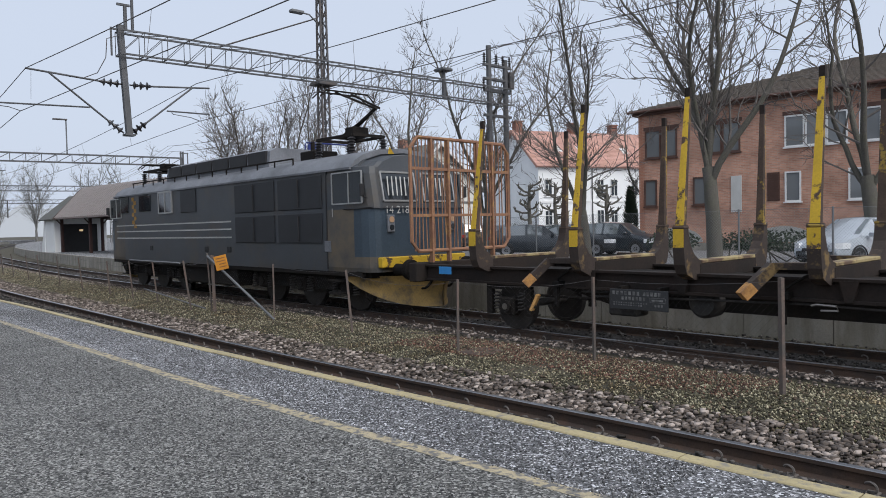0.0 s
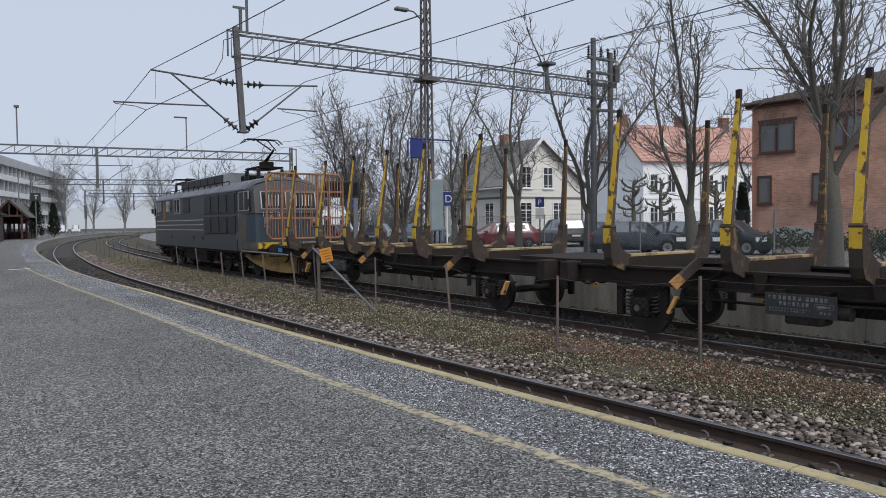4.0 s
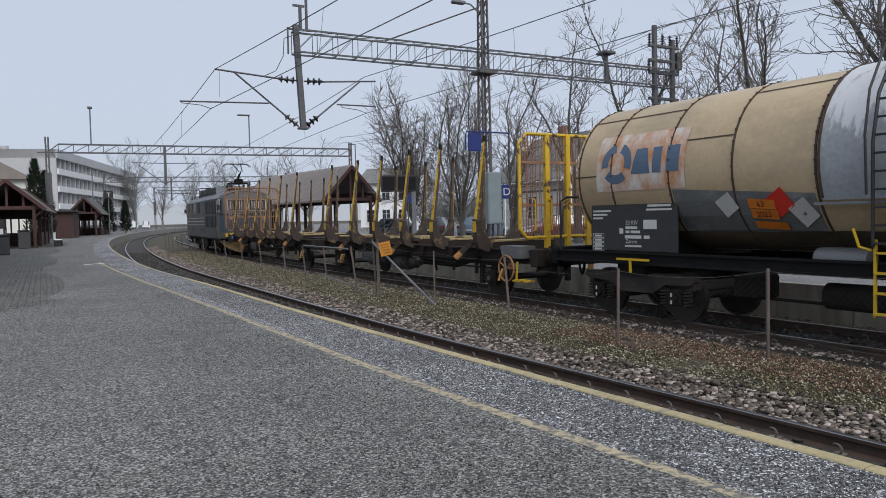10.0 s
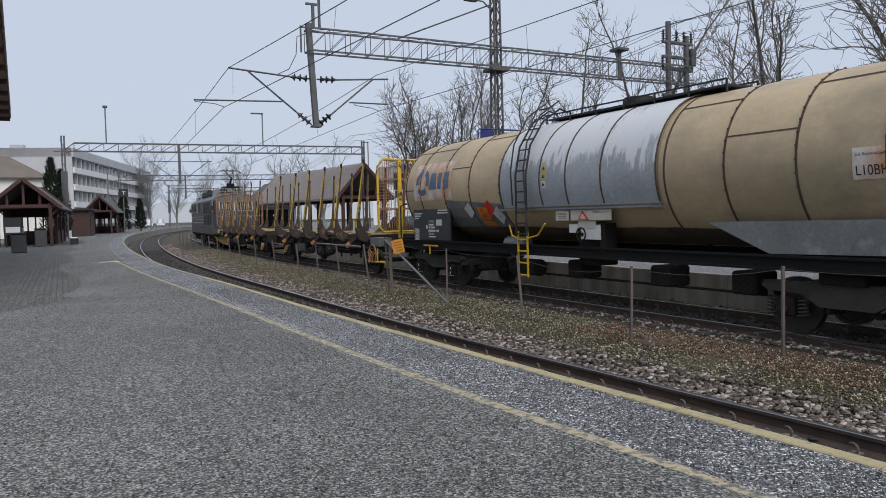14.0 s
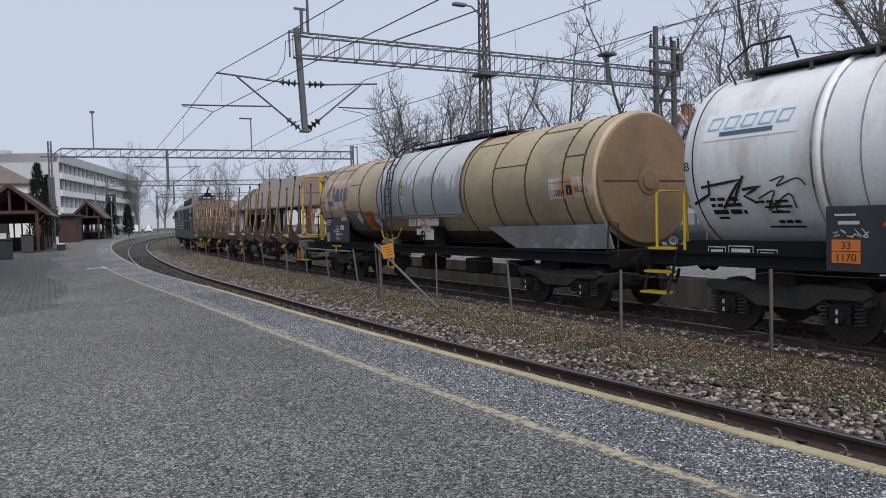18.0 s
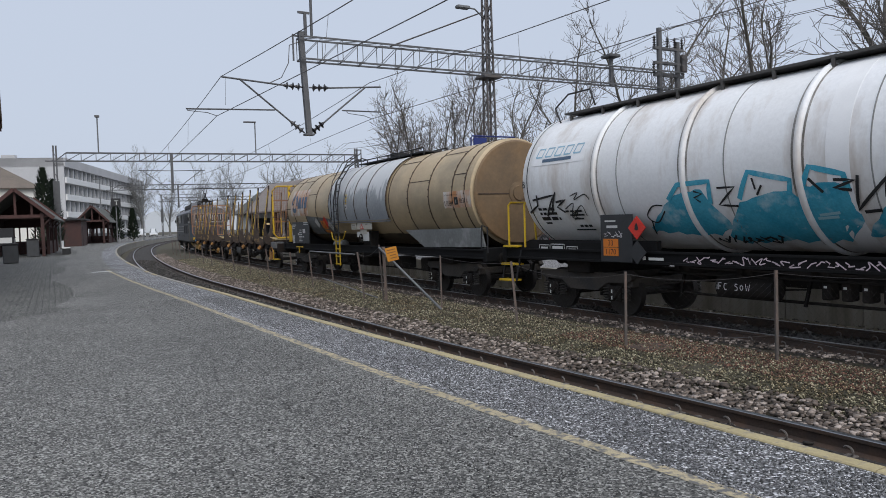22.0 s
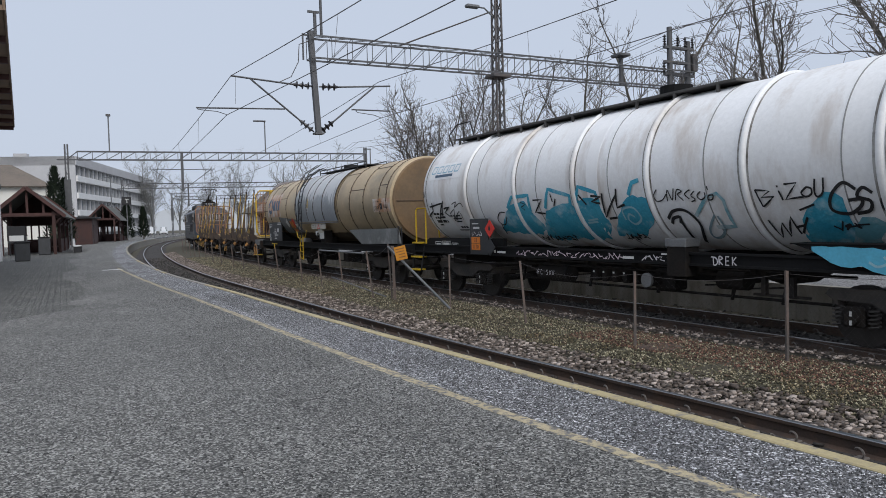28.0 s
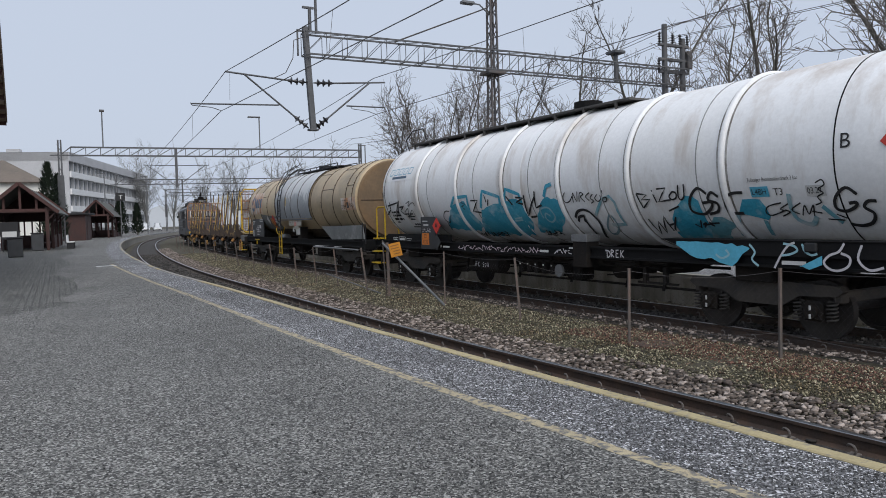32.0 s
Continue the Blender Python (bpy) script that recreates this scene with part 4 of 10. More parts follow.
# letters as strokes in a unit box, for hand-sprayed words
HAND = {"B": [[(0, 0), (0, 1), (0.6, 0.85), (0.1, 0.55), (0.65, 0.3), (0, 0)]], "I": [[(0.2, 0), (0.25, 0.7)], [(0.27, 0.88), (0.27, 0.95)]], "Z": [[(0, 0.95), (0.7, 1), (0, 0), (0.75, 0.05)]],
        "O": [[(0.3, 0), (0, 0.4), (0.3, 0.8), (0.65, 0.45), (0.3, 0)]], "U": [[(0, 1.1), (0.05, 0.1), (0.4, 0), (0.6, 0.3), (0.62, 1.2)]], "G": [[(0.8, 0.85), (0.4, 1), (0, 0.6), (0.1, 0.1), (0.5, 0), (0.8, 0.3), (0.5, 0.45), (1.1, 0.45)]],
        "S": [[(0.6, 0.85), (0.25, 0.95), (0.1, 0.65), (0.55, 0.45), (0.5, 0.05), (0, 0)]], "D": [[(0.1, 1), (0.15, 0)], [(-0.3, 0.95), (0.6, 0.8), (0.9, 0.3), (0.5, -0.05), (0.1, 0)]], "R": [[(0, 0), (0, 1), (0.6, 0.8), (0.05, 0.5), (0.65, 0)]],
        "E": [[(0.6, 1), (0, 1), (0, 0.5), (0.5, 0.52)], [(0, 0.5), (0, 0), (0.6, 0)]], "K": [[(0, 0), (0, 1)], [(0.65, 1), (0.05, 0.45), (0.7, 0)]], "W": [[(0, 1), (0.2, 0), (0.45, 0.7), (0.65, 0), (0.9, 1)]], "M": [[(0, 0), (0.15, 1), (0.45, 0.3), (0.75, 1), (0.9, 0)]],
        "A": [[(0, 0), (0.35, 1), (0.7, 0)], [(0.1, 0.4), (0.6, 0.4)]], "N": [[(0, 0), (0.05, 1), (0.6, 0), (0.65, 1)]], "C": [[(0.6, 0.9), (0.15, 0.9), (0, 0.4), (0.2, 0), (0.65, 0.1)]], "F": [[(0, 0), (0, 1), (0.6, 1)], [(0, 0.5), (0.5, 0.5)]], "L": [[(0, 1), (0, 0), (0.55, 0)]], " ": []}


def patch(a0, a1, z0, z1, put, mat, name, parent, label=""):
    """A painted field on a surface."""
    n, k = max(1, round((a1 - a0) / 0.2)), max(1, round((z1 - z0) / 0.06))
    m = M().grid([[put(a0 + (a1 - a0) * i / n, z0 + (z1 - z0) * j / k) for i in range(n + 1)] for j in range(k + 1)])
    return part(name, m, mat, parent, label)


def sprayed(text, a, up, size, w, put, mat, parent, name="graffiti_tag", label="", lean=0.0):
    for ch in text:
        for st in HAND[ch]:
            line = [(a + x * size * 0.8 + y * lean, up + y * size) for x, y in st]
            part(name, ribbon(rounded(line) if ch in "GSDOUCBR" else line, w, put), mat, parent, label)
        a += size * (0.95 if ch != "I" else 0.5)


def scrawl(a, up, w, h, n, width, put, mat, parent, seed):
    """An unreadable tag: a looping line."""
    r = random.Random(seed)
    for k in range(n):
        x = a + w * k / n
        line = [(x, up + r.uniform(0, h)), (x + w / n * r.uniform(0.3, 0.9), up + r.uniform(0, h)), (x + w / n * r.uniform(0.0, 0.6), up + r.uniform(0, h)), (x + w / n * r.uniform(0.8, 1.3), up + r.uniform(0, h))]
        part("graffiti_tag", ribbon(rounded(line, 5) if k % 3 else line, width, put), mat, parent)


def bars(rows, put, mat, parent, name="print_bar"):
    """Rows of unreadable print: (across, up, width, height)."""
    for a, u, w, h in rows:
        m = M().grid([[put(a + w * i / 3, u + h) for i in range(4)], [put(a + w * i / 3, u) for i in range(4)]])
        m.f = [f[::-1] for f in m.f]
        part(name, m, mat, parent)


def coil(x, y, z0, z1, r, turns):
    """A coil spring standing upright."""
    n = turns * 10
    return M().tube([(x + r * math.cos(i * 0.6283), y + r * math.sin(i * 0.6283), z0 + (z1 - z0) * i / n) for i in range(n + 1)], 0.017, 5)


def bogie(x, parent):
    """A cast freight bogie with springs and axle boxes; its wheelsets are its own parts."""
    fr = M()
    for sd in (-1, 1):
        y0, y1 = (0.93, 1.06) if sd > 0 else (-1.06, -0.93)
        fr.prism([(x - 1.42, 0.78), (x - 1.36, 0.86), (x - 0.6, 0.88), (x + 0.6, 0.88), (x + 1.36, 0.86), (x + 1.42, 0.78), (x + 1.3, 0.7), (x + 0.72, 0.68), (x + 0.42, 0.5), (x - 0.42, 0.5), (x - 0.72, 0.68), (x - 1.3, 0.7)][::-1], "y", y0, y1)
    fr.box(x - 0.3, x + 0.3, -1.0, 1.0, 0.5, 0.85, 0.03)
    for d in (-1, 1):
        fr.box(x + d * 1.3 - 0.06, x + d * 1.3 + 0.06, -1.0, 1.0, 0.6, 0.78, 0.02)
    b = part("bogie", fr, BOGIEM, parent)
    sets = []
    for d in (-1, 1):
        ax = x + d * 0.965
        sets.append((wheelset(ax, 0.46, b), 0.46))
        for sd in (-1, 1):
            y = sd * 1.0
            m = M().box(ax - 0.16, ax + 0.16, min(y, y + sd * 0.12), max(y, y + sd * 0.12), 0.32, 0.62, 0.03)
            m.cyl((ax, y + sd * 0.1, 0.46), (ax, y + sd * 0.17, 0.46), 0.115, 0.1, 14)
            bx = part("axle_box", m, UNDER, b, smooth=35)
            if sd > 0:
                part("axle_mark", M().box(ax - 0.018, ax + 0.018, y + 0.17, y + 0.174, 0.36, 0.43).box(ax - 0.018, ax + 0.018, y + 0.17, y + 0.174, 0.49, 0.56), LABELPALE, bx)
            for e in (-1, 1):
                sp = coil(ax + e * 0.27, y + sd * 0.03, 0.33, 0.62, 0.072, 5)
                part("spring", sp, SPRING, b)
    for d in (-1, 1):
        part("brake_beam", M().bar((x + d * 0.38, -0.9, 0.42), (x + d * 0.38, 0.9, 0.42), 0.08), UNDER, b)
    return sets


BOGIEM = worn(material("brown_grey_bogie_steel", (0.055, 0.046, 0.038), 0.7, vary=0.3, scale=2, fine=30, bump=0.2), (0.02, 0.02, 0.02), 2.0, 0.6, 0.1)
LABELPALE = material("pale_label", (0.6, 0.6, 0.58), 0.6, vary=0.1, bump=0)


def hose(p, q, sag, parent):
    p, q = Vector(p), Vector(q)
    part("hose", M().tube([p.lerp(q, i / 8) - Vector((0, 0, sag * 4 * (i / 8) * (1 - i / 8))) for i in range(9)], 0.03, 6), UNDER, parent)


def loco():
    u0 = 7.8
    L = 8.5
    g = thing("electric_locomotive", "dark grey-blue electric locomotive with raised pantograph and snow plough", "locomotive")
    prof = [(-1.5, 1.0), (-1.52, 1.1), (-1.52, 3.25), (-1.49, 3.4), (-1.38, 3.56), (-1.15, 3.7), (-0.7, 3.84), (0, 3.9), (0.7, 3.84), (1.15, 3.7), (1.38, 3.56), (1.49, 3.4), (1.52, 3.25), (1.52, 1.1), (1.5, 1.0)]
    shellp = [p for p in prof if p[1] > 3.2]
    shellp = [(-1.5, 1.0), (-1.52, 1.1), (-1.52, 1.35), (-1.52, 2.45)] + shellp + [(1.52, 2.45), (1.52, 1.35), (1.52, 1.1), (1.5, 1.0)]
    part("body", M().prism([(-1.52, 1.0), (1.52, 1.0), (1.52, 3.4), (-1.52, 3.4)], "x", -L + 1.72, L - 1.72), LOCOBODY, g, smooth=30)
    part("roof", M().prism([(p[0] * 1.01, p[1] + 0.012) for p in prof if p[1] > 3.35], "x", -L + 0.7, L - 0.7), LOCOGREY, g, "weathered grey rounded roof", smooth=40)
    part("rain_gutter", M().box(-L + 0.7, L - 0.7, 1.5, 1.56, 3.36, 3.41).box(-L + 0.7, L - 0.7, -1.56, -1.5, 3.36, 3.41), LOCOGREY, g)
    part("door_seam", M().box(-L + 1.70, -L + 1.74, 1.5, 1.532, 1.05, 3.36), BLACK, g)
    for d in (-1, 1):
        # cab: side shell, then a rounded and sloping front; grimy sides, blue front below the belt rail
        rows = []
        for x, k in ((L - 1.72, 1.0), (L - 0.62, 1.0), (L - 0.36, 0.985), (L - 0.16, 0.945), (L - 0.045, 0.885), (L, 0.8)):
            rows.append([(d * (x - max(0.0, z - 2.35) * 0.2 * (x > L - 0.5)), y * k, z if z < 3.5 else z - 0.1 * (x - L + 1.72)) for y, z in shellp])
        if d > 0:
            rows = [r[::-1] for r in rows]
        whole, n = M().grid(rows), len(shellp)
        last = (len(rows) - 1) * n
        whole.f += [tuple(last + i for i in q)[::-1] for q in (range(3, n - 3), (2, 3, n - 4, n - 3), (0, 1, 2, n - 3, n - 2, n - 1))]
        kinds = {"brown": M(), "blue": M(), "dark": M()}
        for f in whole.f:
            zm = sum(whole.v[i][2] for i in f) / len(f)
            xm = sum(abs(whole.v[i][0]) for i in f) / len(f)
            kind = "dark" if zm > 2.45 else "blue" if zm > 1.35 and xm > L - 0.62 else "brown"
            kinds[kind].add([whole.v[i] for i in f], [tuple(range(len(f)))])
        c = part("cab", kinds["brown"], LOCOBROWN, g, "grimy brown cab end", smooth=35)
        part("front_panel", kinds["blue"], LOCOBLUE, c, "dark blue painted cab front", smooth=50)
        part("cab_top", kinds["dark"], LOCOBODY, c, "dark grey-blue cab top", smooth=50)
        fx = lambda z: d * (L - max(0.0, z - 2.35) * 0.2)
        part("belt_rail", M().tube([(d * (L - 1.0), -1.55, 2.45), (d * (L - 0.4), -1.53, 2.45), (d * (L - 0.03), -1.38, 2.45), (d * (L + 0.02), -1.2, 2.45), (d * (L + 0.02), 1.2, 2.45), (d * (L - 0.03), 1.38, 2.45), (d * (L - 0.4), 1.53, 2.45), (d * (L - 1.0), 1.55, 2.45)], 0.014, 5), BLACK, c)
        for sd in (-1, 1):
            ya, yb = sd * 0.12, sd * 1.1
            z0, z1 = 2.62, 3.28
            fr = M()
            for (a, za), (b, zb) in (((ya, z0), (yb, z0)), ((yb, z0), (yb, z1)), ((yb, z1), (ya, z1)), ((ya, z1), (ya, z0))):
                fr.bar((fx(za) + d * 0.015, a, za), (fx(zb) + d * 0.015, b, zb), 0.042)
            w = part("windscreen", M().add([(fx(z0) + d * 0.006, ya, z0), (fx(z0) + d * 0.006, yb, z0), (fx(z1) + d * 0.006, yb, z1), (fx(z1) + d * 0.006, ya, z1)], [(0, 1, 2, 3) if (d > 0) == (sd > 0) else (3, 2, 1, 0)]), WINDOW, c)
            part("windscreen_frame", fr, ALUFRAME, w, "pale metal windscreen frame")
            for k in range(6):
                y = ya + (yb - ya) * (0.18 + 0.13 * k)
                part("blind_slat", M().bar((fx(2.72) + d * 0.012, y, 2.74), (fx(3.15) + d * 0.012, y - 0.03, 3.18), 0.03, 0.012), LINEWHITE, w)
            part("marker_light", M().box(d * (L + 0.0) - 0.05, d * (L + 0.0) + 0.05, sd * 0.95 - 0.1, sd * 0.95 + 0.1, 1.9, 2.3, 0.02), LOCOGREY, c)
            part("lamp_lens", M().cyl((d * L, sd * 0.95, 2.19), (d * (L + 0.06), sd * 0.95, 2.19), 0.07, n=14), MARKER, c, "pale amber round marker lamp")
            part("lamp_lens", M().cyl((d * L, sd * 0.95, 2.01), (d * (L + 0.06), sd * 0.95, 2.01), 0.065, n=14), WINDOW, c)
            part("grab_rail", M().tube([(d * (L - 0.1), sd * 1.36, 2.45), (d * (L - 0.06), sd * 1.42, 2.47), (d * (L - 0.9), sd * 1.57, 2.45)], 0.015, 5), BLACK, c)
            # cab side window
            x0, x1 = d * (L - 1.45), d * (L - 0.28)
            xs = sorted((x0, x1))
            wn_ = part("cab_window", M().box(xs[0], xs[1], sd * 1.5 - 0.03, sd * 1.5 + 0.03, 2.58, 3.3, 0.012), WINDOW, c)
            fr = M()
            for (a, za), (b, zb) in (((xs[0], 2.58), (xs[1], 2.58)), ((xs[1], 2.58), (xs[1], 3.3)), ((xs[1], 3.3), (xs[0], 3.3)), ((xs[0], 3.3), (xs[0], 2.58)), (((xs[0] + xs[1]) / 2 - 0.08, 2.58), ((xs[0] + xs[1]) / 2 - 0.08, 3.3))):
                fr.bar((a, sd * 1.535, za), (b, sd * 1.535, zb), 0.032, 0.03, (0, 1, 0))
            part("window_frame", fr, ALUFRAME, wn_, "pale metal sliding window frame")
            part("mirror", M().box(*sorted((d * (L - 0.2), d * (L - 0.16))), *sorted((sd * 1.54, sd * 1.66)), 2.72, 3.0, 0.012).cyl((d * (L - 0.18), sd * 1.45, 2.68), (d * (L - 0.18), sd * 1.6, 2.72), 0.012, n=6), BLACK, c)
            part("cab_step", M().box(d * (L - 1.5) - 0.25, d * (L - 1.5) + 0.25, sd * 1.3, sd * 1.5, 0.45, 0.5).box(d * (L - 1.5) - 0.25, d * (L - 1.5) + 0.25, sd * 1.3, sd * 1.5, 0.75, 0.8), UNDER, c)
        beam = part("buffer_beam", M().box(min(d * (L - 0.1), d * (L + 0.12)), max(d * (L - 0.1), d * (L + 0.12)), -1.3, 1.3, 1.1, 1.34, 0.02), YPAINT, g, "yellow buffer beam, chipped")
        buffer(d * (L + 0.1), d, g)
        # plough: two curved wings that meet at a point
        for sd in (-1, 1):
            rows = []
            for k in range(9):
                f = k / 8
                x, y = d * (L - 1.0 + 1.75 * f + 0.25 * math.sin(f * 3.1)), sd * (1.42 - 1.4 * f)
                rows.append([(x - d * 0.14 * math.sin(j / 5 * 2.6) + d * 0.1 * (1 - j / 5), y, 0.9 - (0.72 - 0.62 * (1 - f) ** 3.2) * j / 5) for j in range(6)])
            if (d > 0) != (sd > 0):
                rows = [r[::-1] for r in rows]
            m = M().grid(rows)
            n = len(m.v)
            m.add([(p[0] - d * 0.04, p[1], p[2]) for p in m.v], [tuple(q[::-1]) for q in m.f])
            part("plough_wing", m, PLOUGH, g, "dirty yellow snow plough blade", smooth=50)
        part("coupler", M().cyl((d * (L + 0.1), 0, 1.0), (d * (L + 0.4), 0, 0.85), 0.06, n=8).box(min(d * (L + 0.3), d * (L + 0.55)), max(d * (L + 0.3), d * (L + 0.55)), -0.06, 0.06, 0.75, 1.05, 0.02), UNDER, g)
        for y in (-0.5, 0.45):
            hose((d * (L + 0.1), y, 0.95), (d * (L + 0.7), y * 0.7, 0.85), 0.3, g)
    # near and far sides: louvred panels, windows and stripes
    for sd in (-1, 1):
        y = sd * 1.52
        box = lambda x0, x1, z0, z1, t: M().box(x0, x1, min(y, y + sd * t), max(y, y + sd * t), z0, z1, 0.015)
        for u_a, u_b in ((3.45, 5.65), (1.2, 3.25)):
            for z0, z1 in ((1.66, 2.4), (2.5, 3.3)):
                p = part("louvre_panel", box(u_a - u0, u_b - u0, z0, z1, 0.035), PANELGREY, g, "blackish flat side panel with a centre latch bar")
                mid = (u_a + u_b) / 2 - u0
                part("latch_bar", box(mid - 0.015, mid + 0.015, z0 + 0.05, z1 - 0.05, 0.075), BLACK, p)
        for z in (1.82, 2.06, 2.28):
            part("stripe", box(5.95 - u0, 15.4 - u0, z - 0.022, z + 0.022, 0.006), LINEWHITE, g, "thin pale side stripe")
        for u_a, u_b, z0, z1, gl in ((10.1, 11.2, 2.65, 3.35, 1), (8.25, 9.4, 2.62, 3.35, 0), (11.95, 13.0, 2.75, 3.32, 1), (14.05, 15.1, 2.75, 3.35, 1)):
            w = part("side_window" if gl else "louvre_panel", box(u_a - u0, u_b - u0, z0, z1, 0.03), WINDOW if gl else PANELGREY, g)
            if u_a in (10.1,):
                fr = M()
                for xx in (u_a - u0, (u_a + u_b) / 2 - u0, u_b - u0):
                    fr.box(xx - 0.025, xx + 0.025, min(y, y + sd * 0.045), max(y, y + sd * 0.045), z0, z1)
                for zz in (z0, z1):
                    fr.box(u_a - u0, u_b - u0, min(y, y + sd * 0.045), max(y, y + sd * 0.045), zz - 0.025, zz + 0.025)
                part("window_frame", fr, ALUFRAME, w, "pale metal window frame")
        for k in range(8):
            xx, zz = 13.65 - u0 - 0.19 * (k % 2), 3.3 - 0.14 * k
            part("check_mark", box(xx - 0.095, xx + 0.095, zz - 0.14, zz, 0.006), CHECK, g)
        for uu in (6.1, 7.6, 12.0):
            part("jacking_plate", box(uu - u0 - 0.12, uu - u0 + 0.12, 1.38, 1.55, 0.02), BLACK, g)
        part("side_plate", box(0.85 - u0, 1.12 - u0, 1.45, 1.72, 0.02), LOCOGREY, g)
    put = lambda a, b: Vector((-L - 0.02, 0.98 - a, 2.36 + b))
    letters("14 2181", 0.26, lambda a, b: Vector((-L - 0.022 + 0.0, 1.12 - a, 2.33 + b * 0.95)), "fleet_number", LINEWHITE, g, "white fleet number on the cab front")
    letters("1", 0.3, lambda a, b: Vector((0.82 - u0 - a, 1.545, 2.28 + b)), "cab_number", LINEWHITE, g)
    part("hazard_triangle", M().add([(-L + 0.35, 0.7, 3.72), (-L + 0.35, 0.5, 3.72), (-L + 0.42, 0.6, 3.9)], [(0, 1, 2), (2, 1, 0)]), YRAIL, g)
    # roof gear
    hood = [(-0.95, 3.75), (0.95, 3.75), (0.9, 4.22), (0.7, 4.33), (-0.7, 4.33), (-0.9, 4.22)]
    h = part("roof_hood", M().prism(hood, "x", 4.7 - u0, 11.9 - u0), LOCOGREY, g, "grey roof hood with dark openings", smooth=30)
    for k in range(6):
        x0 = 4.85 - u0 + k * 1.16
        for sd in (-1, 1):
            part("hood_grille", M().box(x0, x0 + 1.02, sd * 0.93 - 0.04, sd * 0.93 + 0.04, 3.88, 4.24), BLACK, h)
    m = M()
    for sd in (-1, 1):
        m.bar((3.0 - u0, sd * 1.2, 3.85), (14.5 - u0, sd * 1.2, 3.85), 0.035)
        for k in range(13):
            x = 3.0 - u0 + k * 0.95
            m.bar((x, sd * 1.2, 3.66), (x, sd * 1.2, 3.86), 0.03)
    part("roof_rail", m, UNDER, g)
    for px, upf in ((2.1, True), (14.4, False)):
        x = px - u0
        for dx in (-0.75, 0.75):
            for dy in (-0.5, 0.5):
                shed = [(0.01, 3.86)] + [q for k in range(6) for q in ((0.05, 3.86 + k * 0.075), (0.11, 3.89 + k * 0.075), (0.05, 3.93 + k * 0.075))] + [(0.01, 4.31)]
                m = M().lathe(shed, 12, "z", (x + dx, dy, 0))
                part("roof_insulator", m, INSUL, g, "dark stacked roof insulator", smooth=40)
        m = M()
        for dy in (-0.5, 0.5):
            m.bar((x - 0.8, dy, 4.36), (x + 0.8, dy, 4.36), 0.07)
        for dx in (-0.8, 0, 0.8):
            m.bar((x + dx, -0.5, 4.36), (x + dx, 0.5, 4.36), 0.07)
        m.box(x - 0.5, x - 0.1, -0.25, 0.25, 4.36, 4.62, 0.03)
        p = part("pantograph_frame", m, UNDER, g)
        m = M()
        if upf:
            kx, kz, tx, tz = x - 1.15, 5.02, x + 0.25, 5.58
        else:
            kx, kz, tx, tz = x - 1.25, 4.5, x + 0.3, 4.6
        m.cyl((x + 0.2, 0, 4.42), (kx, 0, kz), 0.055, 0.045, 8)
        m.cyl((x + 0.35, 0.12, 4.4), (kx + 0.05, 0.08, kz - 0.12), 0.025, n=6)
        m.cyl((kx, -0.1, kz), (tx, -0.25, tz), 0.028, n=6)
        m.cyl((kx, 0.1, kz), (tx, 0.25, tz), 0.028, n=6)
        part("pantograph_arm", m, UNDER, g)
        m = M()
        for dx in (-0.18, 0.18):
            m.tube([(tx + dx, -0.85, tz - 0.18), (tx + dx, -0.65, tz), (tx + dx, 0.65, tz), (tx + dx, 0.85, tz - 0.18)], 0.022, 6)
        m.bar((tx - 0.18, -0.3, tz - 0.03), (tx + 0.18, -0.3, tz - 0.03), 0.03)
        m.bar((tx - 0.18, 0.3, tz - 0.03), (tx + 0.18, 0.3, tz - 0.03), 0.03)
        part("pantograph_head", m, UNDER, g)
    for px in (3.6, 12.9):
        m = M().box(px - u0 - 0.35, px - u0 + 0.35, -0.4, 0.4, 3.85, 4.15, 0.03)
        m.cyl((px - u0, 0.2, 4.15), (px - u0, 0.2, 4.4), 0.06, n=8)
        part("roof_switch", m, UNDER, g)
    # bogies
    sets = []
    for bx in (-5.05, 5.05):
        m = M()
        for sd in (-1, 1):
            a, b_ = sorted((sd * 0.98, sd * 1.14))
            m.prism([(bx - 2.75, 0.62), (bx - 2.6, 0.86), (bx + 2.6, 0.86), (bx + 2.75, 0.62), (bx + 2.2, 0.5), (bx - 2.2, 0.5)][::-1], "y", a, b_)
        m.box(bx - 0.4, bx + 0.4, -1.0, 1.0, 0.5, 0.85)
        b = part("bogie", m, UNDER, g)
        for a in (-2.0, 0, 2.0):
            sets.append((wheelset(bx + a, 0.6, b), 0.6))
            for sd in (-1, 1):
                part("axle_box", M().box(bx + a - 0.2, bx + a + 0.2, sd * 1.15 - 0.08, sd * 1.15 + 0.08, 0.42, 0.8, 0.03).cyl((bx + a, sd * 1.2, 0.6), (bx + a, sd * 1.28, 0.6), 0.13, n=12), UNDER, b)
                for e in (-1, 1):
                    sp = coil(bx + a + e * 0.42, sd * 1.2, 0.42, 0.8, 0.08, 6)
                    part("spring", sp, SPRING, b)
        part("sand_pipe", M().tube([(bx - 2.7, 1.15, 0.9), (bx - 2.72, 1.15, 0.4), (bx - 2.6, 0.8, 0.15)], 0.025, 6), UNDER, b)
    part("battery_box", M().box(-1.9, 1.9, 0.9, 1.4, 0.4, 0.98, 0.03).box(-1.9, 1.9, -1.4, -0.9, 0.4, 0.98, 0.03), UNDER, g)
    part("skirt", M().box(-L + 0.4, L - 0.4, 1.38, 1.5, 0.9, 1.02).box(-L + 0.4, L - 0.4, -1.5, -1.38, 0.9, 1.02), UNDER, g)
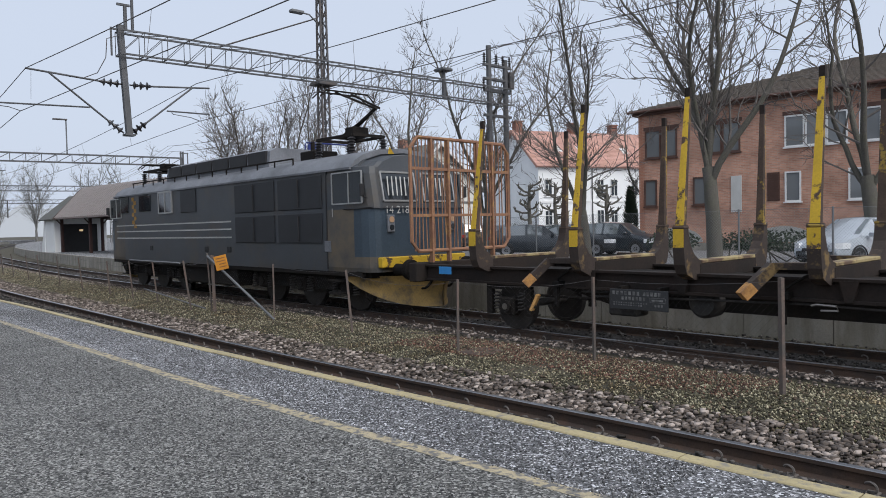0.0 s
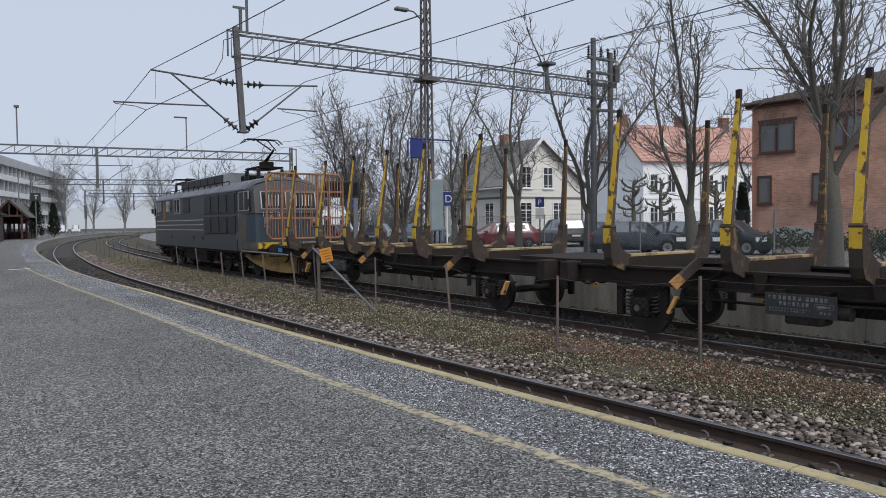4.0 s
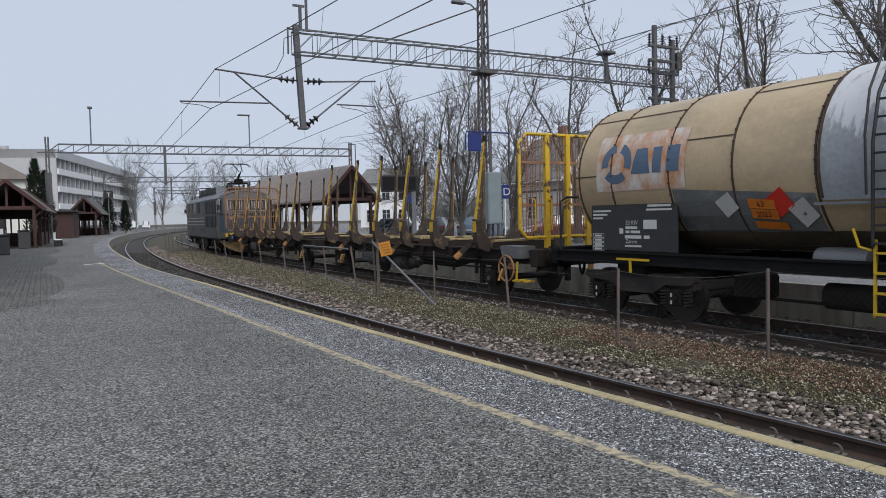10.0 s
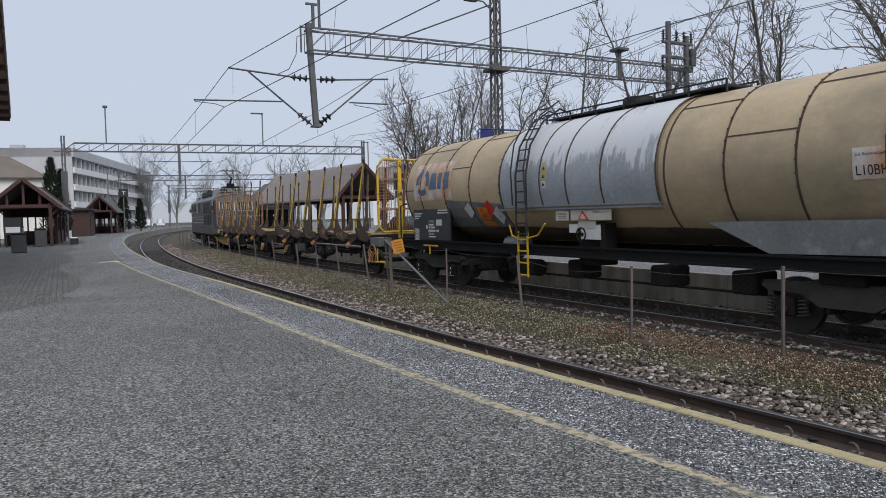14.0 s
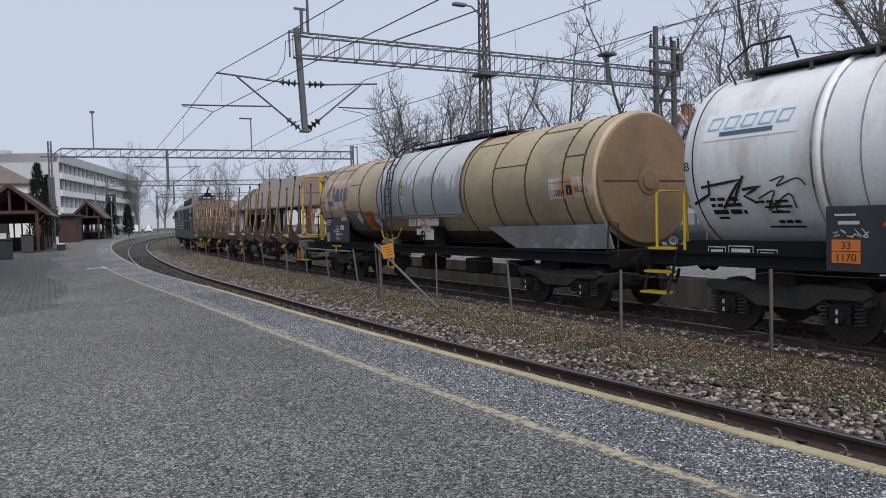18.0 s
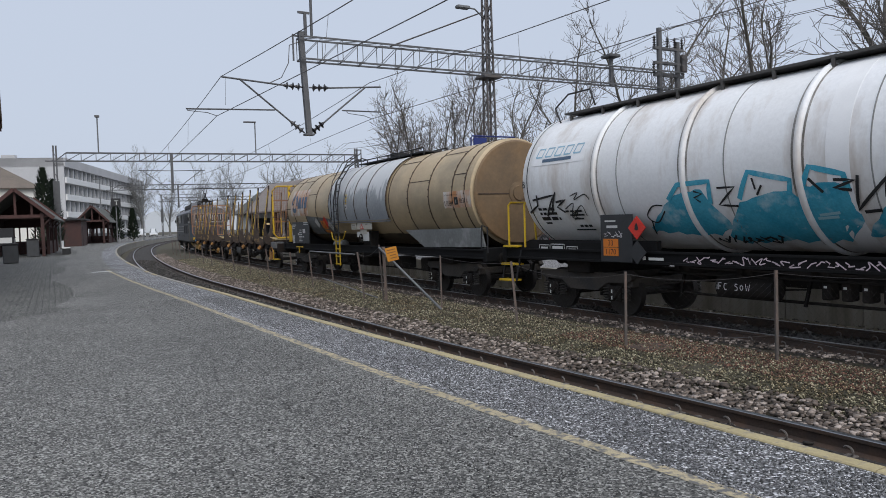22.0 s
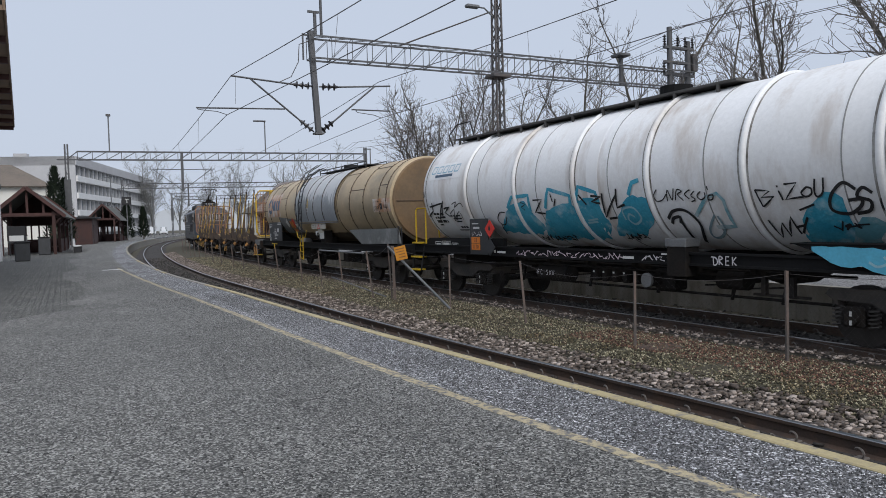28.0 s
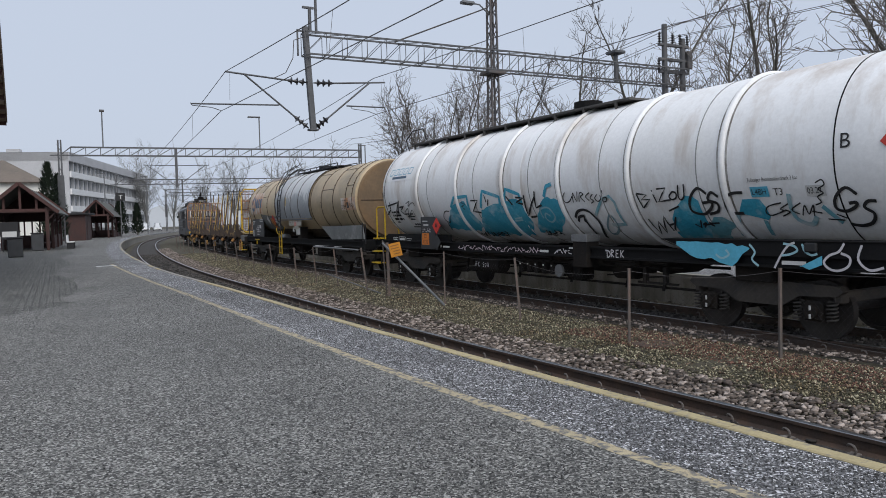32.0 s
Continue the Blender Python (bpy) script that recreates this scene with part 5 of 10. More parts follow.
    part("underfloor", M().box(-L + 0.3, L - 0.3, -1.3, 1.3, 0.86, 1.02), UNDER, g)
    TRAIN.append((g, u0, 5.05, sets))
    return g


STAKEBROWN = worn(material("rusty_brown_stake", (0.085, 0.055, 0.04), 0.8, vary=0.3, scale=3, fine=30, bump=0.2), (0.3, 0.2, 0.04), 4.0, 0.6, 0.03, 8)


FORK = worn(material("brown_fork_steel", (0.048, 0.033, 0.026), 0.75, vary=0.3, scale=3, fine=30, bump=0.2), (0.2, 0.13, 0.05), 3.5, 0.6, 0.05, 8)
ARMEND = worn(material("rusty_orange_arm_end", (0.5, 0.25, 0.075), 0.7, vary=0.25, scale=4, fine=30, bump=0.1), (0.16, 0.08, 0.04), 4.0, 0.55, 0.08)
LUG = material("faded_orange_lug", (0.62, 0.34, 0.11), 0.6, vary=0.2, scale=6, fine=30)
FADED = worn(material("faded_grey_print", (0.26, 0.26, 0.25), 0.7, vary=0.2, scale=8), (0.06, 0.06, 0.06), 9, 0.5, 0.1)
TRAY = worn(material("scraped_yellow_tray", (0.42, 0.33, 0.16), 0.7, vary=0.2, scale=2, fine=30, bump=0.2), (0.12, 0.075, 0.045), 3.0, 0.52, 0.06, 8)


def headboard(g, x, frame_mat, bar_mat, narrow):
    """The barred end frame of a timber wagon."""
    z0, z1, w = 1.5, 3.88, 1.4 if narrow else 1.52
    m = M().tube([(x, -w + 0.2, z1), (x, -w, z1 - 0.22), (x, -w, z0 + 0.2), (x, -w + 0.18, z0), (x, w - 0.18, z0), (x, w, z0 + 0.2), (x, w, z1 - 0.22), (x, w - 0.2, z1)], 0.042, 7, closed=True)
    hb = part("headboard", m, frame_mat, g, "barred steel end frame", smooth=40)
    for y in (-0.62, 0.0, 0.62) if narrow else (-0.95, -0.45, 0.45, 0.95):
        part("upright", M().box(x - 0.05, x + 0.05, y - (0.06 if narrow else 0.028), y + (0.06 if narrow else 0.028), z0 - 0.25, z1), frame_mat if narrow else bar_mat, hb)
    rnd = random.Random(3)
    n = 34 if narrow else 26
    for k in range(n):
        y = -w + 0.1 + (2 * w - 0.2) * k / (n - 1)
        bend = rnd.uniform(-0.05, 0.05)
        part("bar", M().tube([(x, y, z0), (x + bend, y + bend * 0.5, (z0 + z1) / 2), (x, y, z1)], 0.011 if narrow else 0.0145, 5), bar_mat, hb)
    for z in (z0 + 0.75, z1 - 0.65):
        part("cross_bar", M().box(x - 0.03, x + 0.03, -w, w, z - 0.03, z + 0.03), bar_mat, hb)
    if narrow:
        for y0, y1 in ((-w, -0.95), (0.95, w)):
            for k in range(22):
                z = z0 + 0.1 + k * 0.1
                part("mesh_wire", M().bar((x, y0, z), (x, y1, z), 0.012), bar_mat, hb)
        for y in (0.72, 1.2):
            part("grab_handle", M().tube([(x - 0.05, y - 0.12, z0 + 0.15), (x - 0.16, y - 0.12, z0 + 0.17), (x - 0.16, y - 0.12, z0 + 0.85), (x - 0.05, y - 0.12, z0 + 0.9)], 0.016, 6), YRAIL, hb)
    return hb


def stake(x, sd, parent):
    """One curved stake foot with its slim post on top."""
    y0, y1 = sd * 0.62, sd * 1.42
    pts = [(0.62, 1.39), (0.9, 1.4), (1.04, 1.43), (1.17, 1.51), (1.27, 1.64), (1.33, 1.8), (1.35, 1.95), (1.48, 1.95), (1.485, 1.6), (1.46, 1.36), (1.4, 1.22), (1.15, 1.12), (0.62, 1.1)]
    pts = [(sd * a, b) for a, b in pts]
    foot = part("stake_foot", M().prism(pts if sd < 0 else pts[::-1], "x", x - 0.09, x + 0.09), FORK, parent, "dark brown curved stake foot")
    lean = -0.056 if sd > 0 else 0.024
    rings, front = [], []
    for i in range(6):
        z, w, y = 1.88 + i * 0.4, 0.078 - 0.007 * i, sd * (1.41 + lean * i)
        rings.append([(x + e * w * 0.85, y + f * w * 0.6, z) for e, f in ((-1, -1), (1, -1), (1, 1), (-1, 1), (-1, -1))])
        e = w * 0.85 * sd
        yf = y + sd * w * 0.6
        front.append([(x + e, yf - sd * 0.004, z), (x + e, yf + sd * 0.006, z), (x - e, yf + sd * 0.006, z), (x - e, yf - sd * 0.004, z)])
    post = M().grid(rings)
    post.add(rings[0][:4], [(3, 2, 1, 0)])
    post.add(rings[-1][:4], [(0, 1, 2, 3)])
    part("stake_post", post, STAKEBROWN, foot, "rust brown tapering stake post")
    part("painted_face", M().grid(front), YPAINT, foot, "chipped yellow painted face")
    part("foot_face", M().box(x - 0.084, x + 0.084, *sorted((sd * 1.476, sd * 1.491)), 1.62, 1.895), YPAINT, foot, "chipped yellow face of the stake foot")
    part("stake_collar", M().box(x - 0.1, x + 0.1, sd * 1.415 - 0.075, sd * 1.415 + 0.075, 1.9, 1.94, 0.01), STAKEBROWN, foot)
    part("stake_tip", M().box(x - 0.04, x + 0.04, sd * (1.41 + 5 * lean) - 0.03, sd * (1.41 + 5 * lean) + 0.03, 3.86, 4.02), LOGBROWN, foot)


def log_unit(u_end, u_start, stakes, axles, head, arms, plates):
    g = thing("timber_wagon", "empty brown timber wagon with worn yellow stakes", "timber wagon", group="timber wagons")
    u0 = (axles[0] + axles[1]) / 2
    X = lambda u: u - u0
    for sd in (-1, 1):
        y = sd * 0.98
        part("sill", M().box(X(u_start), X(u_end), y - 0.05, y + 0.05, 0.9, 1.2, 0.01).box(X(u_start), X(u_end), y - 0.12, y + 0.12, 1.17, 1.21).box(X(u_start), X(u_end), y - 0.12, y + 0.12, 0.88, 0.92), LOGBROWN, g)
        part("truss", M().prism([(X(u_start) + 3.2, 0.9), (X(u_start) + 4.4, 0.6), (X(u_end) - 4.4, 0.6), (X(u_end) - 3.2, 0.9)], "y", min(y * 0.6, y * 0.7), max(y * 0.6, y * 0.7)), UNDER, g)
    part("centre_beam", M().box(X(u_start) + 0.2, X(u_end) - 0.2, -0.3, 0.3, 0.85, 1.15, 0.02), UNDER, g)
    for x in (u_start, u_end):
        part("head_stock", M().box(X(x) - 0.12, X(x) + 0.12, -1.35, 1.35, 0.85, 1.25, 0.02), LOGBROWN, g)
    for s in stakes:
        part("bolster", M().box(X(s) - 0.1, X(s) + 0.1, -1.0, 1.0, 1.12, 1.36, 0.015), LOGBROWN, g)
        part("bolster_top", M().box(X(s) - 0.105, X(s) + 0.105, -0.95, 0.95, 1.36, 1.415, 0.01), TRAY, g, "worn yellow bolster edge")
        for sd in (-1, 1):
            stake(X(s), sd, g)
    for a in arms:
        for sd in (-1, 1):
            m = M().bar((X(a) - 0.3, sd * 1.17, 1.36), (X(a) - 0.06, sd * 1.43, 1.03), 0.17, 0.14)
            m.bar((X(a) - 0.3, sd * 1.12, 1.36), (X(a) - 0.95, sd * 1.05, 1.37), 0.24, 0.09)
            p = part("lever_arm", m, FORK, g, "brown lever arm with orange end")
            part("arm_end", M().bar((X(a) - 0.1, sd * 1.387, 1.085), (X(a) + 0.0, sd * 1.495, 0.9475), 0.176, 0.146), ARMEND, p, "rusty orange end of the arm")
            part("arm_rod", M().tube([(X(a) - 0.95, sd * 1.0, 1.3), (X(a) - 0.7, sd * 1.1, 1.22), (X(a) - 0.45, sd * 1.12, 1.05), (X(a) - 0.4, sd * 1.1, 0.85)], 0.02, 6), UNDER, p)
            part("arm_bracket", M().box(X(a) - 0.52, X(a) - 0.36, *sorted((sd * 0.95, sd * 1.2)), 0.9, 1.0, 0.01).box(X(a) - 0.46, X(a) - 0.4, *sorted((sd * 1.1, sd * 1.18)), 0.55, 0.95), UNDER, p)
    sets = []
    for a in axles:
        x = X(a)
        sets.append((wheelset(x, 0.46, g), 0.46))
        for sd in (-1, 1):
            y = sd * 1.0
            m = M().box(x - 0.55, x - 0.42, y - 0.05, y + 0.05, 0.3, 0.9).box(x + 0.42, x + 0.55, y - 0.05, y + 0.05, 0.3, 0.9).box(x - 0.55, x + 0.55, y - 0.05, y + 0.05, 0.78, 0.9)
            ag = part("axle_guard", m, UNDER, g)
            part("axle_box", M().box(x - 0.17, x + 0.17, y - 0.1, y + 0.1, 0.3, 0.64, 0.03).cyl((x, y + sd * 0.08, 0.47), (x, y + sd * 0.15, 0.47), 0.12, n=14), UNDER, ag, smooth=35)
            part("axle_cap", M().cyl((x, y + sd * 0.15, 0.47), (x, y + sd * 0.165, 0.47), 0.06, n=12), TREAD, ag)
            for k in range(2):
                sp = coil(x + (0.3 if k else -0.3), y, 0.4, 0.72, 0.068, 5)
                part("spring", sp, SPRING, ag)
            tb = part("lift_lug", M().bar((x - 0.98, sd * 1.36, 0.76), (x - 0.86, sd * 1.4, 0.48), 0.14, 0.05), LUG, g, "orange lifting lug with a hole")
            part("lug_hole", M().cyl((x - 0.885, sd * 1.36, 0.55), (x - 0.885, sd * 1.432, 0.55), 0.042, n=10), BLACK, tb)
    for p in plates:
        pl = part("data_plate", M().box(X(p) - 1.04, X(p), 1.3, 1.32, 0.62, 0.94, 0.004), PLATE, g, "dark data plate with worn print")
        put = lambda a, b: Vector((X(p) - 0.05 - a, 1.324, 0.65 + b))
        for row in ((0.0, 0.2, 7, 0.045, 0.06, 0.075), (0.56, 0.2, 5, 0.045, 0.06, 0.065), (0.17, 0.12, 7, 0.04, 0.055, 0.065), (0.02, 0.065, 14, 0.024, 0.02, 0.045), (0.02, 0.03, 12, 0.024, 0.02, 0.045), (0.76, 0.035, 3, 0.035, 0.04, 0.055)):
            bars([(row[0] + k * row[5], row[1], row[3], row[4]) for k in range(row[2])], put, FADED, pl)
        bars([(0.68, 0.1, 0.27, 0.006), (0.68, 0.17, 0.27, 0.006), (0.68, 0.1, 0.006, 0.07), (0.944, 0.1, 0.006, 0.07), (0.71, 0.12, 0.2, 0.03)], put, FADED, pl)
        part("bracket", M().box(X(p) - 0.9, X(p) - 0.82, 0.9, 1.3, 0.9, 0.98).box(X(p) - 0.2, X(p) - 0.12, 0.9, 1.3, 0.9, 0.98), UNDER, g)
    # air tanks, brake gear and boxes hung under the sills
    mid = (u_start + u_end) / 2
    if head == 2:
        tk = part("air_tank", M().lathe([(0.02, X(mid) + 0.9), (0.15, X(mid) + 0.87), (0.2, X(mid) + 0.78), (0.2, X(mid) - 0.06), (0.15, X(mid) - 0.15), (0.02, X(mid) - 0.18)], 20, "x", (0, 0.92, 0.62)), GEAR, g, "grimy black air tank", smooth=40)
        for d in (0.1, 0.65):
            part("tank_strap", M().lathe([(0.203, X(mid) + d), (0.212, X(mid) + d), (0.212, X(mid) + d + 0.05), (0.203, X(mid) + d + 0.05)], 20, "x", (0, 0.92, 0.62)), UNDER, tk)
        bc = part("brake_cylinder", M().lathe([(0.02, X(mid) - 0.18), (0.17, X(mid) - 0.19), (0.19, X(mid) - 0.24), (0.19, X(mid) - 0.46), (0.14, X(mid) - 0.54), (0.09, X(mid) - 0.56), (0.085, X(mid) - 0.8), (0.02, X(mid) - 0.82)], 20, "x", (0, 0.92, 0.68)), GEAR, g, "dusty brake cylinder", smooth=40)
        part("push_rod", M().cyl((X(mid) - 0.8, 0.92, 0.68), (X(mid) - 2.6, 0.9, 0.7), 0.03, n=8), UNDER, bc)
    else:
        part("brake_cylinder", M().lathe([(0.02, 0.98), (0.2, 0.97), (0.25, 0.9), (0.25, 0.6), (0.02, 0.6)], 20, "y", (X(mid) + 0.95, 0, 0.76)), GEAR, g, "round end of the brake cylinder", smooth=40)
    part("valve_box", M().box(X(mid) + 1.95, X(mid) + 2.5, 0.8, 1.16, 0.48, 0.86, 0.03).cyl((X(mid) + 1.95, 1.0, 0.68), (X(mid) + 1.6, 1.0, 0.68), 0.1, n=14), GEAR, g, smooth=35)
    part("brake_lever", M().bar((X(mid) - 1.55, 0.95, 0.9), (X(mid) - 1.75, 0.95, 0.5), 0.05, 0.03), UNDER, g)
    part("brake_lever", M().bar((X(mid) - 2.6, 0.92, 0.95), (X(mid) - 2.65, 0.92, 0.55), 0.06, 0.03), UNDER, g)
    part("load_lever", M().tube([(X(mid) - 0.7, 1.16, 0.84), (X(mid) - 0.78, 1.18, 0.86), (X(mid) - 1.02, 1.18, 0.85), (X(mid) - 1.04, 1.16, 0.79), (X(mid) - 0.82, 1.16, 0.78)], 0.016, 6), TREAD, g, "bright worn changeover lever")
    for d, z in ((3.1, 0.83), (2.9, 0.76)):
        part("brake_pipe", M().tube([(X(mid) + d, 1.02, z), (X(mid) + 1.0, 1.04, z + 0.05), (X(mid) - 0.6, 1.04, z + 0.08), (X(mid) - d, 1.02, z + 0.02)], 0.018, 6), GEAR, g)
    for d in (2.9, 1.2, -1.15, -2.8):
        part("sill_gusset", M().prism([(X(mid) + d - 0.12, 1.18), (X(mid) + d + 0.12, 1.18), (X(mid) + d + 0.05, 0.9), (X(mid) + d - 0.05, 0.9)], "y", 1.03, 1.12), LOGBROWN, g)
    part("brake_rod", M().cyl((X(u_start) + 2.0, 0.3, 0.62), (X(u_end) - 2.0, 0.3, 0.62), 0.025, n=6), UNDER, g)
    if head == 1:
        headboard(g, X(u_end) - 0.2, RUST, RUST, False)
        part("cloth_tag", M().box(X(u_end) - 1.2, X(u_end) - 0.85, 1.37, 1.385, 1.05, 1.2, 0.004), BLUECLOTH, g, "bright blue tag")
        buffer(X(u_end) + 0.1, 1, g)
    if head == 2:
        headboard(g, X(u_start) + 0.4, YPAINT, RUST, True)
        w = part("hand_wheel", M().tube([(X(-29.95) + 0.3 * math.cos(a), 1.42, 0.78 + 0.3 * math.sin(a)) for a in [k * math.pi / 12 for k in range(24)]], 0.022, 6, closed=True), HWHEEL, g, "rusty orange brake hand wheel")
        m = M().cyl((X(-29.95), 1.2, 0.78), (X(-29.95), 1.46, 0.78), 0.03, n=8)
        for a in (0.5, 2.6, 4.7):
            m.bar((X(-29.95), 1.42, 0.78), (X(-29.95) + 0.3 * math.cos(a), 1.42, 0.78 + 0.3 * math.sin(a)), 0.035, 0.02)
        part("spokes", m, HWHEEL, w)
        part("grey_box", M().prism([(X(-30.4), 1.3), (X(-29.6), 1.3), (X(-29.7), 1.02), (X(-30.4), 1.02)], "y", 0.9, 1.35), STEEL, g, "grey sloping cover plate")
        part("step", M().box(X(u_start) + 0.15, X(u_start) + 0.6, 1.2, 1.5, 0.5, 0.54).bar((X(u_start) + 0.55, 1.42, 0.54), (X(u_start) + 0.5, 1.42, 0.95), 0.035), YPAINT, g, "yellow edged shunter step")
        buffer(X(u_start) - 0.1, -1, g)
    else:
        for y in (-0.4, 0.0, 0.4):
            hose((X(u_start), y, 1.0), (X(u_start) - 0.75, y, 1.0), 0.25, g)
        part("end_platform", M().prism([(X(u_start) - 0.35, 1.28), (X(u_start) + 1.1, 1.3), (X(u_start) + 0.9, 1.14), (X(u_start) - 0.2, 1.2)], "y", -1.0, 1.0), LOGBROWN, g)
    if head == 2:
        part("end_platform", M().prism([(X(u_end) - 1.1, 1.3), (X(u_end) + 0.35, 1.28), (X(u_end) + 0.2, 1.2), (X(u_end) - 0.9, 1.14)], "y", -1.0, 1.0), LOGBROWN, g)
    TRAIN.append((g, u0, (axles[0] - axles[1]) / 2, sets))
    return g


HWHEEL = material("rusty_orange_paint", (0.4, 0.2, 0.07), 0.7, vary=0.2, scale=6, fine=40)


def shell(g, u0, u_l, u_r, zc, r, mat, dish, label=""):
    """The closed tank body on its side."""
    a_l, a_r = u_l - u0, u_r - u0
    pr = [(0.02, a_r)] + [(r * math.sin(k * math.pi / 16), a_r + dish * (1 - math.cos(k * math.pi / 16))) for k in range(1, 9)]
    n = 24
    pr += [(r, a_r + dish + (a_l - a_r - 2 * dish) * k / n) for k in range(1, n)]
    pr += [(r * math.sin(k * math.pi / 16), a_l - dish * (1 - math.cos(k * math.pi / 16))) for k in range(8, 0, -1)] + [(0.02, a_l)]
    return part("tank", M().lathe(pr, 64, "x", (0, 0, zc)), mat, g, label, smooth=35)


def ring(g, x, zc, r, w, h, mat, name="band", parent=None, label=""):
    m = M().lathe([(r - 0.02, x - w / 2), (r + h, x - w / 2), (r + h, x + w / 2), (r - 0.02, x + w / 2)], 64, "x", (0, 0, zc))
    m.f = m.f[:-2]
    return part(name, m, mat, parent or g, label, smooth=30)


def sheet(u0, zc, r):
    """Places on the near flank of a tank, by way along the train and height over the rail."""
    def put(a, z):
        d = max(-r, min(r, z - zc))
        return Vector((-a - u0, math.sqrt(max(0.0, r * r - d * d)), z))
    return put


def tank_frame(g, u0, f0, f1, bog, zf=1.12):
    X = lambda u: u - u0
    for sd in (-1, 1):
        y = sd * 1.28
        part("sole_bar", M().box(X(f1), X(f0), y - 0.04, y + 0.04, zf - 0.11, zf + 0.11, 0.01).box(X(f1), X(f0), min(y, y + sd * 0.09), max(y, y + sd * 0.09), zf + 0.08, zf + 0.12).box(X(f1), X(f0), min(y, y + sd * 0.09), max(y, y + sd * 0.09), zf - 0.12, zf - 0.08), FRAMEBLK, g)
    for x in (f0, f1):
        part("head_stock", M().box(X(x) - 0.1, X(x) + 0.1, -1.35, 1.35, zf - 0.2, zf + 0.16, 0.02), FRAMEBLK, g)
        d = 1 if x == f0 else -1
        buffer(X(x) + d * 0.1, d, g)
        part("draw_hook", M().bar((X(x), 0, 1.05), (X(x) + d * 0.45, 0, 1.0), 0.1), UNDER, g)
        hose((X(x) + d * 0.1, 0.4, 0.95), (X(x) + d * 0.5, 0.2, 0.9), 0.25, g)
    for b in bog:
        part("bolster", M().box(X(b) - 0.35, X(b) + 0.35, -1.2, 1.2, 0.86, zf + 0.1, 0.02), UNDER, g)
    part("draw_beam", M().box(X(f0) - 3.0, X(f0), -0.18, 0.18, zf - 0.2, zf + 0.1), UNDER, g)
    part("draw_beam", M().box(X(f1), X(f1) + 3.0, -0.18, 0.18, zf - 0.2, zf + 0.1), UNDER, g)
    sets = []
    for b in bog:
        sets += bogie(X(b), g)
    TRAIN.append((g, u0, (bog[0] - bog[1]) / 2, sets))


ENDGRIME = worn(material("rust_brown_grime", (0.215, 0.125, 0.055), 0.7, vary=0.2, scale=0.7, fine=12, bump=0.05, tint=(0.2, 0.13, 0.07)), (0.11, 0.08, 0.05), 0.8, 0.56, 0.14, 7)


